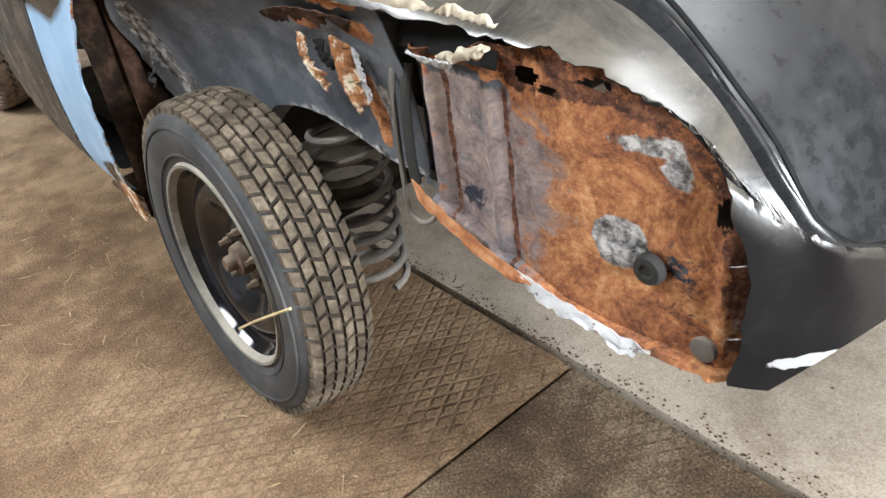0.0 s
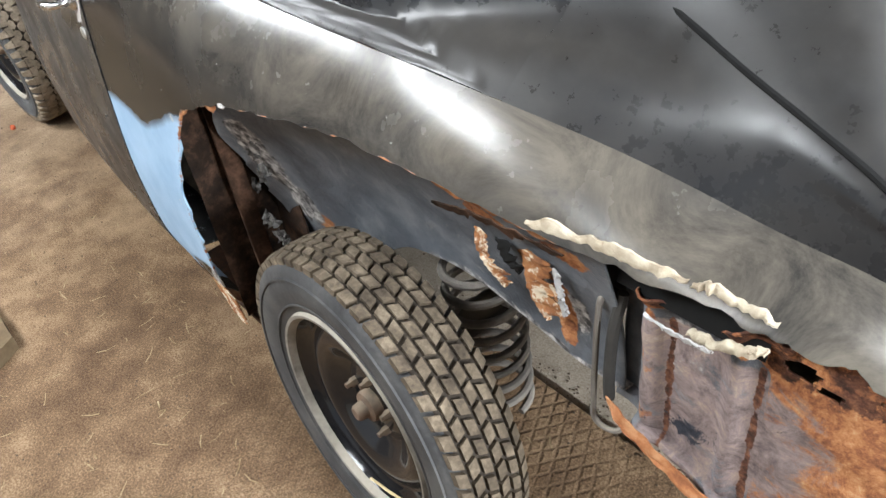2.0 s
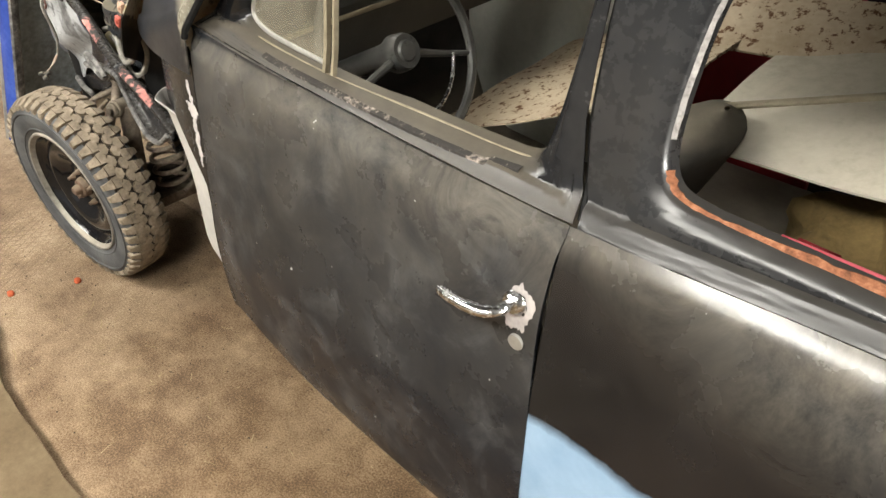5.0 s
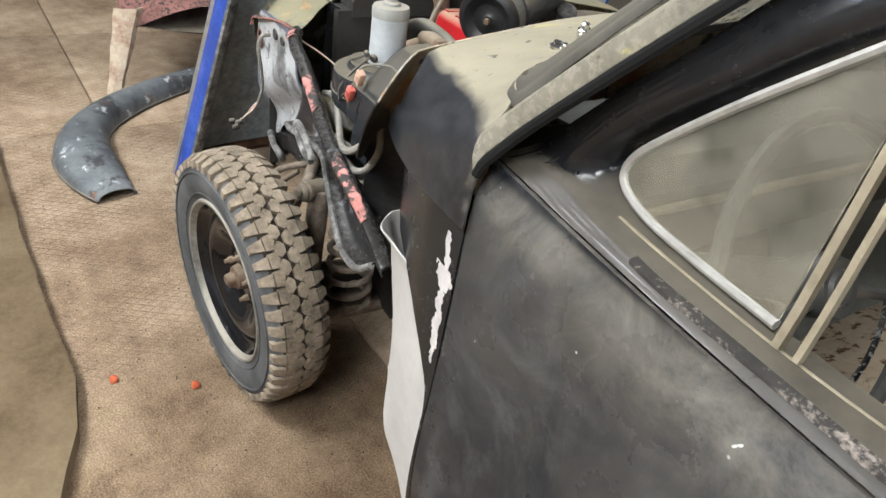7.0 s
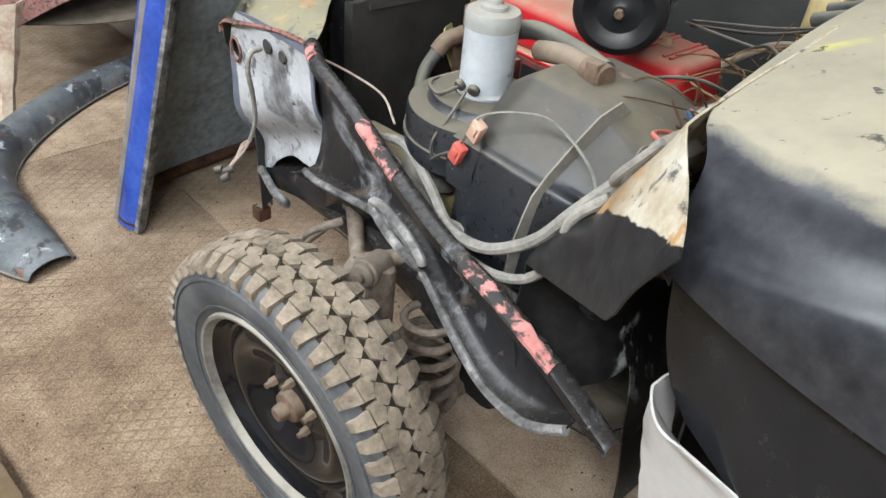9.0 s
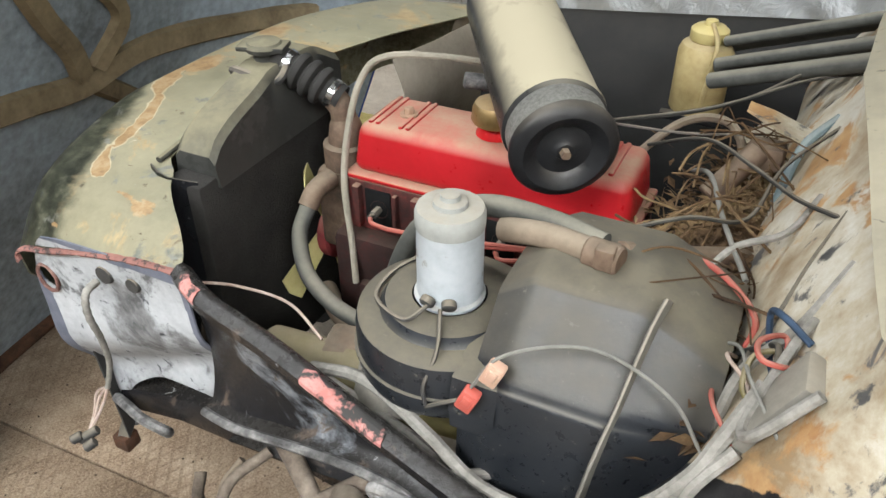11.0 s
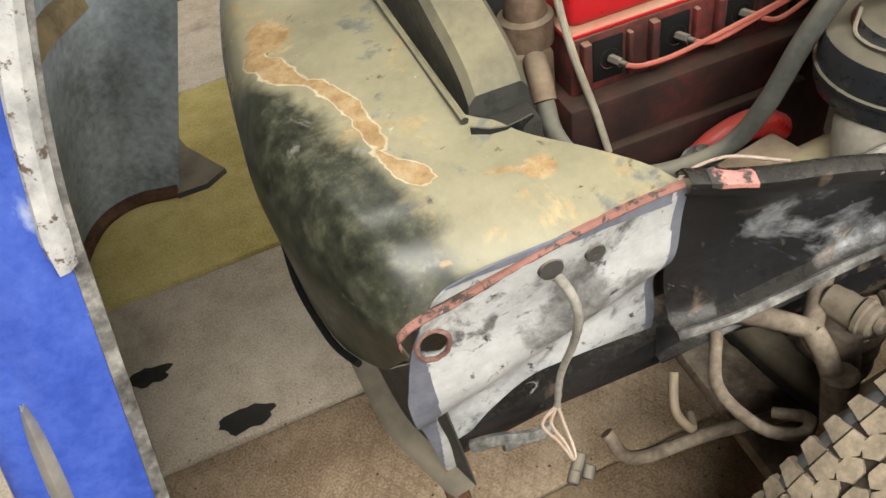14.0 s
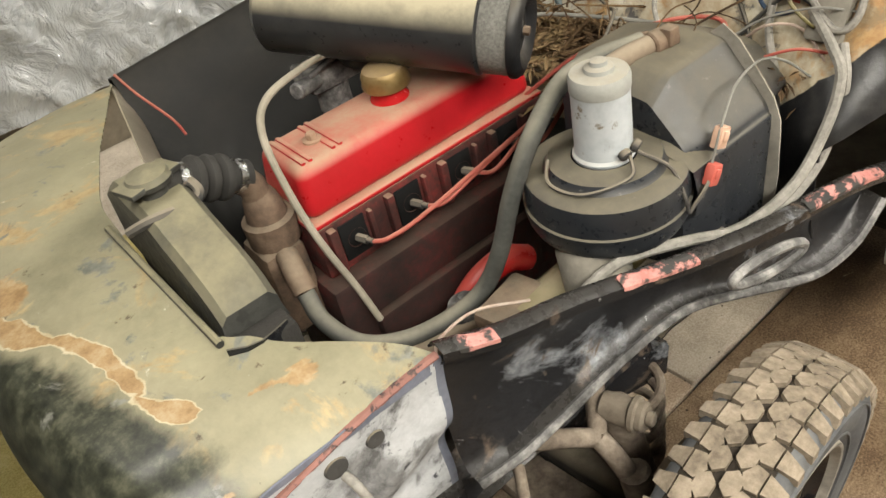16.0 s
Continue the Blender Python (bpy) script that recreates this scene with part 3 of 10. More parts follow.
# thick board lying along the gateway side
bm = bmesh.new()
out = []
for i in range(60):
    x = -4.6 + i * (3.45 / 59)
    out.append((x, tab(x, [(-4.6, -0.34), (-3.78, -0.335), (-3.3, -0.325), (-2.99, -0.312), (-2.80, -0.30), (-2.57, -0.325), (-2.31, -0.405), (-2.05, -0.427), (-1.57, -0.440), (-1.15, -0.425)]) + 0.008 * noise.noise((x * 9, 0.2, 0))))
out += [(-1.09, -0.51), (-1.11, -0.60), (-1.02, -1.0), (-1.0, -2.2), (-4.6, -2.2)]
slab(bm, out, 0.045)
M_old_board = surface("weathered_chipboard", [(0.07, 0.046, 0.025), (0.115, 0.082, 0.047), (0.16, 0.12, 0.072)], 4, 55, (0.8, 1.0), bump=0.4)
tagged(part("board", bm, M_old_board, angle=30), "weathered brown board with a wavy broken edge on the floor", "board")

# ---- the car: shell ----
car = thing("car", (0, YC, 0), "stripped old black car, rusted, without front wings or bonnet", "car")

SIDE = [(0.24, 0.075), (0.27, 0.045), (0.31, 0.016), (0.39, 0.0), (0.54, -0.006), (0.73, 0.008), (0.88, 0.026), (0.98, 0.042), (1.02, 0.052), (1.05, 0.070)]
PLAN = [(-1.80, 0.075), (-1.4, 0.030), (-0.8, 0.0), (-0.4, -0.006), (-0.2, 0.0), (0.0, 0.02), (0.2, 0.05), (0.45, 0.115), (0.7, 0.162), (0.85, 0.185), (0.95, 0.235), (1.03, 0.33), (1.09, 0.47), (1.11, 0.60), (1.12, 0.78)]
CREASE_Y = [(-1.80, 0.135), (-1.4, 0.10), (-0.76, 0.072), (-0.36, 0.105), (0.0, 0.13), (0.14, 0.145), (0.31, 0.185), (0.45, 0.235), (0.6, 0.270), (0.75, 0.284), (0.88, 0.280), (0.95, 0.276), (1.0, 0.290), (1.04, 0.345), (1.09, 0.55), (1.1, 0.78)]
CREASE_Z = [(-1.80, 1.07), (-1.4, 1.06), (-0.76, 1.05), (-0.36, 1.035), (0.0, 1.01), (0.14, 0.998), (0.31, 0.965), (0.45, 0.92), (0.6, 0.875), (0.75, 0.85), (0.88, 0.775), (0.97, 0.675), (1.04, 0.580), (1.09, 0.55), (1.1, 0.54)]
VALLEY_Y = [(0.2, 0.36), (0.39, 0.36), (0.51, 0.335), (0.68, 0.312), (0.83, 0.302), (0.93, 0.298), (0.99, 0.304), (1.03, 0.345), (1.06, 0.45), (1.10, 0.78)]
VALLEY_Z = [(0.2, 1.09), (0.39, 1.045), (0.51, 1.005), (0.68, 0.942), (0.745, 0.900), (0.83, 0.840), (0.90, 0.776), (0.95, 0.725), (0.99, 0.660), (1.02, 0.615), (1.06, 0.580), (1.10, 0.565)]
ARCH = [(-0.475, 0.235), (-0.46, 0.46), (-0.445, 0.61), (-0.41, 0.70), (-0.376, 0.765), (-0.338, 0.815), (-0.29, 0.84), (-0.22, 0.866), (-0.13, 0.882), (0.0, 0.895), (0.1, 0.90), (0.22, 0.89), (0.32, 0.870), (0.42, 0.850), (0.52, 0.840), (0.636, 0.829), (0.707, 0.823), (0.74, 0.820), (0.80, 0.803), (0.856, 0.774), (0.898, 0.742), (0.933, 0.698), (0.957, 0.633), (0.965, 0.579), (0.966, 0.514), (0.957, 0.43)]


def skin_y(x, z):
    """The outer side of the body below the crease line."""
    zc, yc = tab(x, CREASE_Z), tab(x, CREASE_Y)
    base = tab(z, SIDE) + tab(x, PLAN)
    top = tab(zc, SIDE) + tab(x, PLAN)
    zs = zc - tab(x, [(0.0, 0.22), (0.4, 0.12), (0.7, 0.05), (1.1, 0.05)])
    if z > zs:
        s = (z - zs) / (zc - zs)
        base += (yc - top) * s ** 2.4
    return base


def attr_from(ob, name, fn):
    """A wear mask stored on the mesh, by place."""
    me = ob.data
    a = me.attributes.new(name, "FLOAT", "POINT")
    for v, d in zip(me.vertices, a.data):
        d.value = fn(v.co)
    return ob


def edge_dist(x, z):
    return min(math.hypot(x - a, z - b) for a, b in ARCH_FINE)


ARCH_FINE = [(p.x, p.y) for p in smooth_line([(a, b, 0) for a, b in ARCH], 8)]


def blob(co, x, z, rx, rz, soft=0.5):
    """A soft-edged patch round (x, z)."""
    d = math.hypot((co.x - x) / rx, (co.z - z) / rz)
    return max(0.0, min(1.0, (1 + soft - d) / (2 * soft)))


def quarter_paint():
    """Satin black with dusty haze, a sprayed blue patch ahead of the arch, rust and bare filler along the cut edge."""
    m, nt, b = material("quarter_black_paint", 0.35)
    b.inputs["Specular IOR Level"].default_value = 0.5
    big = n_noise(nt, 3.5, 5, 0.6)
    fine = n_noise(nt, 90, 5, 0.6)
    col = n_ramp(nt, big, [(0.35, (0.004, 0.0045, 0.006)), (0.65, (0.010, 0.0105, 0.012))])
    streak = n_ramp(nt, n_noise(nt, 14, 7, 0.7, dist=0.6), [(0.55, (0, 0, 0)), (0.75, (1, 1, 1))])
    col = n_mix(nt, n_math(nt, "MULTIPLY", streak, 0.2), col, (0.05, 0.047, 0.042))
    dust = n_math(nt, "MULTIPLY", n_math(nt, "MULTIPLY", n_ramp(nt, n_up(nt), [(0.16, (0, 0, 0)), (0.60, (1, 1, 1))]), n_ramp(nt, n_noise(nt, 6, 8, 0.75, dist=0.8), [(0.36, (0.2,) * 3), (0.62, (1, 1, 1))])), 0.55)
    col = n_mix(nt, dust, col, (0.20, 0.175, 0.14))
    blue = n_math(nt, "ADD", n_attr(nt, "blue"), n_math(nt, "MULTIPLY", n_math(nt, "SUBTRACT", n_noise(nt, 30, 5), 0.5), 0.25))
    blue = n_ramp(nt, blue, [(0.38, (0, 0, 0)), (0.68, (1, 1, 1))])
    bcol = n_ramp(nt, n_noise(nt, 9, 5), [(0.35, (0.21, 0.33, 0.47)), (0.65, (0.29, 0.42, 0.56))])
    col = n_mix(nt, blue, col, bcol)
    rustv = n_math(nt, "ADD", n_attr(nt, "rust"), n_math(nt, "MULTIPLY", n_math(nt, "SUBTRACT", n_noise(nt, 34, 7, 0.7), 0.5), 0.7))
    rust = n_ramp(nt, rustv, [(0.5, (0, 0, 0)), (0.6, (1, 1, 1))])
    rcol = n_ramp(nt, n_noise(nt, 40, 6, 0.7), [(0.3, (0.10, 0.035, 0.02)), (0.5, (0.30, 0.115, 0.045)), (0.62, (0.45, 0.22, 0.09)), (0.72, (0.55, 0.50, 0.42))])
    col = n_mix(nt, rust, col, rcol)
    chips = n_ramp(nt, n_noise(nt, 55, 2, 0.5), [(0.77, (0, 0, 0)), (0.79, (1, 1, 1))])
    col = n_mix(nt, chips, col, (0.5, 0.5, 0.48))
    pv = n_math(nt, "ADD", n_attr(nt, "pale"), n_math(nt, "MULTIPLY", n_math(nt, "SUBTRACT", n_noise(nt, 40, 6, 0.7), 0.5), 0.9))
    col = n_mix(nt, n_ramp(nt, pv, [(0.5, (0, 0, 0)), (0.55, (1, 1, 1))]), col, (0.38, 0.38, 0.375))
    nt.links.new(col, b.inputs["Base Color"])
    r = n_ramp(nt, n_noise(nt, 7, 6, 0.6), [(0.3, (0.17,) * 3), (0.7, (0.32,) * 3)])
    r = n_mix(nt, blue, r, (0.5, 0.5, 0.5))
    r = n_mix(nt, rust, r, (0.92, 0.92, 0.92))
    nt.links.new(r, b.inputs["Roughness"])
    n_bump(nt, b, n_math(nt, "ADD", n_math(nt, "MULTIPLY", fine, 0.15), n_math(nt, "MULTIPLY", rust, n_noise(nt, 70, 6, 0.7))), 0.5, 0.004)
    return m


M_quarter = quarter_paint()


def arch_panel():
    """The quarter panel as one sheet: ribs run from the cut edge up and back to the crease."""
    bm = bmesh.new()
    n = 60
    front = [(b, a) for a, b in ARCH if a < -0.3]
    rows = []
    for j in range(141):
        z = 0.262 + 0.538 * j / 140
        fade = min(1.0, (0.80 - z) / 0.05)
        jag = (0.024 * noise.noise((z * 17, 3, 0)) + 0.009 * noise.noise((z * 48, 9, 0)) + 0.0025 * noise.noise((z * 150, 5, 0)) + 0.014 * max(0.0, 1 - abs(z - 0.50) / 0.018)) * fade
        xe = tab(z, front) + jag
        rows.append([(-0.766 + (xe + 0.766) * i / 40, skin_y(-0.766 + (xe + 0.766) * i / 40, z), z) for i in range(41)])
    grid(bm, rows)
    x_end = tab(0.80, front)
    pts = [((-0.766 + (x_end + 0.766) * i / 40, 0.80), (-0.766 + (x_end + 0.766) * i / 40, tab(-0.766 + (x_end + 0.766) * i / 40, CREASE_Z))) for i in range(41)]
    edge = [q for q in ARCH_FINE if q[0] > x_end + 0.004]
    L = len(edge)
    for i, (a, z0) in enumerate(edge):
        s = i / (L - 1)
        u = min(1.0, s / 0.80)
        xt = max(x_end + (1.10 - x_end) * u ** 1.1, a + (0.02 if a > 0.8 else 0.0))
        zt = tab(xt, CREASE_Z) if s < 0.80 else tab(1.10, CREASE_Z) - (s - 0.80) / 0.20 * 0.12
        z0 += 0.006 * noise.noise((a * 35, z0 * 35, 2.0)) + 0.003 * noise.noise((a * 110, z0 * 110, 2.0))
        a += 0.006 * noise.noise((a * 35, z0 * 35, 7.0)) * min(1.0, i / 8)
        pts.append(((a, z0), (min(xt, 1.10) - 0.11 * max(0.0, (s - 0.80) / 0.20), zt)))
    rows = []
    for (a, z0), (b, z1) in pts:
        row = []
        for j in range(n + 1):
            s = j / n
            x = a + (b - a) * s
            z = z0 + (z1 - z0) * s
            row.append((x, skin_y(x, z), z))
        rows.append(row)
    grid(bm, rows, flip=True)
    bmesh.ops.remove_doubles(bm, verts=bm.verts, dist=0.0004)
    thicken(bm, 0.004)
    ob = part("quarter_panel", bm, M_quarter, car, "matt black quarter panel with a pale blue primer patch and rusted edge", angle=50)

    def rust(co):
        d = edge_dist(co.x, co.z)
        return max(1.2 * blob(co, -0.470, 0.290, 0.055, 0.055), max(0.0, (0.42 if co.x > 0.55 else 0.72 if co.x > 0.25 else 0.66 if co.x < -0.3 else 0.62) - d / (0.007 if co.x > 0.25 else 0.03 if co.x < -0.3 else 0.012))) if co.x > -0.5 or co.z < 0.36 else 0.0

    def blue(co):
        top = tab(co.x, [(-0.77, 0.732), (-0.69, 0.738), (-0.63, 0.733), (-0.57, 0.726), (-0.50, 0.748), (-0.44, 0.775), (-0.38, 0.802), (-0.30, 0.815)])
        a = (top - co.z) / 0.07 + 0.5
        b = (-0.335 - co.x) / 0.02 + 0.5
        c = (co.z - 0.40 + 0.3 * max(0, -0.50 - co.x)) / 0.03 + 0.5
        return max(0.0, min(1.0, min(a, b, c if co.x > -0.6 else 1.0)))

    attr_from(ob, "rust", rust)
    attr_from(ob, "blue", blue)
    attr_from(ob, "pale", lambda co: max(0.8 * blob(co, 1.02, 0.462, 0.035, 0.012), 0.95 * blob(co, -0.462, 0.372, 0.035, 0.035), 0.45 * blob(co, -0.385, 0.80, 0.02, 0.015)))
    return ob


quarter = arch_panel()


# upper body: cabin sides, roof and tail
ROOF_Z = [(-1.55, 1.50), (-1.3, 1.56), (-0.8, 1.575), (-0.3, 1.54), (0.0, 1.47), (0.3, 1.345), (0.6, 1.15), (0.85, 0.93), (1.0, 0.76), (1.07, 0.63), (1.1, 0.54)]
SECTIONS = {}


def upper_section(x):
    """Points from the crease to the middle of the roof; over the tail a valley lies between wing and boot lid."""
    key = round(x, 3)
    if key in SECTIONS:
        return SECTIONS[key]
    zc, yc = tab(x, CREASE_Z), tab(x, CREASE_Y)
    zr = max(tab(x, ROOF_Z), zc - 0.05)
    h = max(zr - zc, 0.02)
    w = max(0.0, min(1.0, (x - 0.05) / 0.45))
    w = w * w * (3 - 2 * w)
    yv, zv = tab(x, VALLEY_Y), tab(x, VALLEY_Z)
    cabin = [(yc, zc), (yc + 0.022, zc + 0.020), (yc + 0.042, zc + 0.045), (yc + tab(x, [(-1.7, 0.06), (-1.4, 0.085), (-1.1, 0.12), (-0.8, 0.14)]), zc + 0.66 * h), (yc + (YC - yc) * 0.36, zc + 0.90 * h), (yc + (YC - yc) * 0.7, zc + 0.985 * h), (YC, zr)]
    tail = [(yc, zc), (yc + 0.4 * (yv - yc), zc * 0.6 + zv * 0.4 + 0.012), (yv, zv), (yv + 0.25 * (YC - yv), zv + 0.5 * (zr - zv)), (yv + 0.5 * (YC - yv), zv + 0.80 * (zr - zv)), (yv + 0.75 * (YC - yv), zv + 0.96 * (zr - zv)), (YC, zr)]
    pts = [(a[0] + (b[0] - a[0]) * w, a[1] + (b[1] - a[1]) * w) for a, b in zip(cabin, tail)]
    line = smooth_line([(0, a, b) for a, b in pts], 5)
    SECTIONS[key] = [(x, p.y, p.z) for p in line]
    return SECTIONS[key]


def upper_y(x, z):
    """The side of the cabin above the crease line."""
    sec = upper_section(round(x, 2))
    return float(np.interp(z, [p[2] for p in sec], [p[1] for p in sec]))


def ray_poly(c, d, poly):
    """Where a ray from c along d leaves a polygon."""
    best = 9.0
    for (x0, z0), (x1, z1) in zip(poly, poly[1:] + poly[:1]):
        ex, ez = x1 - x0, z1 - z0
        den = d[0] * ez - d[1] * ex
        if abs(den) < 1e-9:
            continue
        t = ((x0 - c[0]) * ez - (z0 - c[1]) * ex) / den
        u = ((x0 - c[0]) * d[1] - (z0 - c[1]) * d[0]) / den
        if t > 0 and -1e-6 <= u <= 1 + 1e-6:
            best = min(best, t)
    return best


def dense(pts, per=4):
    n = len(pts)
    line = smooth_line([(a, b, 0) for a, b in pts[-2:] + pts + pts[:2]], per)
    return [(p.x, p.y) for p in line[2 * per:2 * per + per * n]]


QWIN = [(-0.692, 1.16), (-0.676, 1.118), (-0.64, 1.100), (-0.56, 1.090), (-0.42, 1.076), (-0.28, 1.064), (-0.16, 1.060), (-0.10, 1.074), (-0.072, 1.105), (-0.085, 1.15), (-0.14, 1.22), (-0.24, 1.30), (-0.36, 1.37), (-0.48, 1.41), (-0.60, 1.42), (-0.66, 1.40), (-0.685, 1.34), (-0.694, 1.25)]
DWIN = [(-1.625, 1.112), (-1.60, 1.092), (-1.55, 1.083), (-1.45, 1.080), (-1.30, 1.078), (-1.10, 1.077), (-0.95, 1.080), (-0.885, 1.083), (-0.862, 1.095), (-0.852, 1.125), (-0.843, 1.20), (-0.835, 1.32), (-0.838, 1.40), (-0.87, 1.425), (-1.00, 1.43), (-1.20, 1.42), (-1.31, 1.395), (-1.40, 1.335), (-1.49, 1.255), (-1.565, 1.188), (-1.61, 1.143)]


def gap_x(z):
    """The shut line behind the door."""
    return tab(z, [(0.28, -0.772), (0.54, -0.757), (0.73, -0.761), (0.90, -0.768), (1.00, -0.764), (1.04, -0.760), (1.10, -0.778), (1.17, -0.795), (1.31, -0.805), (1.5, -0.815)])


def window_ring(win, poly, c, name, mat, parent, label="", lip=0.03, inset=0.012):
    """A panel between an outer outline and a window opening; a soft bead runs round the opening and its edge turns inward."""
    bm = bmesh.new()
    rows = []
    outer = []
    for a, b in win:
        d = (a - c[0], b - c[1])
        t = ray_poly(c, d, poly)
        outer.append((c[0] + d[0] * t, c[1] + d[1] * t))
    for q in poly:
        k = min(range(len(outer)), key=lambda i: math.hypot(outer[i][0] - q[0], outer[i][1] - q[1]))
        outer[k] = q
    for (a, b), (ox, oz) in zip(win, outer):
        d = (a - c[0], b - c[1])
        row = []
        for k in range(25):
            s = k / 24
            x, z = ox + (a - ox) * s, oz + (b - oz) * s
            sink = inset * max(0.0, (s - 0.62) / 0.38) ** 2
            row.append((x, upper_y(x, z) + sink, z))
        x, y, z = row[-1]
        row.append((x - d[0] * 0.012, y + lip * 0.45, z - d[1] * 0.012))
        row.append((x - d[0] * 0.02, y + lip, z - d[1] * 0.02))
        rows.append(row)
    grid(bm, rows, closed_u=True, flip=True)
    thicken(bm, 0.0025)
    return part(name, bm, mat, parent, label, angle=60)


qpoly = [(gap_x(z) + 0.004, z) for z in (1.046, 1.06, 1.10, 1.17, 1.24, 1.31, 1.40, 1.455)] + [(x, tab(x, ROOF_Z) - 0.12) for x in (-0.6, -0.4, -0.2, 0.0, 0.1, 0.2, 0.30)] + [(x, tab(x, CREASE_Z) + 0.001) for x in (0.30, 0.2, 0.1, 0.0, -0.2, -0.4, -0.6)]
window_ring(dense(QWIN, 8), qpoly, (-0.42, 1.20), "window_surround", M_roofpaint, car, "black pillar round a glassless quarter window")

# roof and tail, both sides
bm = bmesh.new()
for side in (0, 1):
    rows = []
    xs = [-1.42 + 0.66 * i / 12 for i in range(12)] + [-0.76 + 1.06 * i / 40 for i in range(40)] + [0.30 + 0.80 * i / 32 for i in range(33)]
    for x in xs:
        sec = upper_section(x)
        rows.append([(a, 2 * YC - b, c) for a, b, c in sec] if side else sec)
    grid(bm, rows, flip=not side, keep=lambda i, j, rows=rows: rows[i][0][0] >= 0.2999 or rows[i][j][2] > tab(rows[i][j][0], ROOF_Z) - 0.135)
bmesh.ops.remove_doubles(bm, verts=bm.verts, dist=0.0005)
thicken(bm, 0.003)
part("roof", bm, M_roofpaint, car, "dusty black roof and sloping tail", angle=60)

# shut line and lip of the boot lid
SEAM = [0.33, 0.39, 0.51, 0.60, 0.68, 0.75, 0.82, 0.87, 0.91, 0.94, 0.965, 0.985, 1.005, 1.025, 1.04, 1.06]
bm = bmesh.new()
tube(bm, [(0.325, tab(0.33, VALLEY_Y), tab(0.33, VALLEY_Z) + 0.003)] + [(0.30 - 0.05 * k / 6, y, float(np.interp(y, [p[1] for p in upper_section(0.30 - 0.05 * k / 6)], [p[2] for p in upper_section(0.30 - 0.05 * k / 6)])) + 0.002) for k, y in enumerate((0.42, 0.48, 0.54, 0.60, 0.66, 0.72, 0.78))], 0.004, 8)
part("boot_seal", bm, M_gap, car, "dark gap above the boot lid")
bm = bmesh.new()
tube(bm, [(x, tab(x, VALLEY_Y) - 0.001, tab(x, VALLEY_Z) + 0.001) for x in SEAM], 0.0045, 8)
part("boot_seal", bm, M_gap, car, "dark gap beside the boot lid")

# far side of the body, plain
bm = bmesh.new()
rows = []
for i in range(60):
    x = -1.75 + (1.10 + 1.75) * i / 59
    zc = tab(x, CREASE_Z)
    rows.append([(x, 2 * YC - skin_y(x, 0.28 + (zc - 0.28) * j / 16), 0.28 + (zc - 0.28) * j / 16) for j in range(17)])
grid(bm, rows, keep=lambda i, j: math.hypot(rows[i][j][0], rows[i][j][2] - 0.31) > 0.40)
thicken(bm, 0.004)
part("side_panel", bm, M_blackpaint, car, "black far side of the body")

# bright scratches on the tail corner
for x, z, l, w, a in ((0.982, 0.641, 0.016, 0.0016, 0.3), (0.979, 0.606, 0.030, 0.0014, 0.05), (0.990, 0.608, 0.008, 0.004, 0.1), (0.985, 0.645, 0.005, 0.003, 0.2), (0.962, 0.722, 0.006, 0.0022, 1.2), (0.968, 0.710, 0.014, 0.0014, 1.5), (0.972, 0.505, 0.024, 0.0012, 0.1), (0.93, 0.79, 0.004, 0.002, 0.0), (0.975, 0.675, 0.005, 0.0018, 0.9)):
    bm = bmesh.new()
    c, q = math.cos(a), math.sin(a)
    vs = [bm.verts.new((x + c * u - q * v, skin_y(x + c * u - q * v, z + q * u + c * v) - 0.0016, z + q * u + c * v)) for u, v in ((-l, -w * 0.3), (-l * 0.2, -w), (l * 0.8, -w * 0.8), (l, 0), (l * 0.7, w), (-l * 0.3, w * 0.7))]
    bm.faces.new(vs)
    part("scratch", bm, M_scab, car, "white scratch in the black paint")

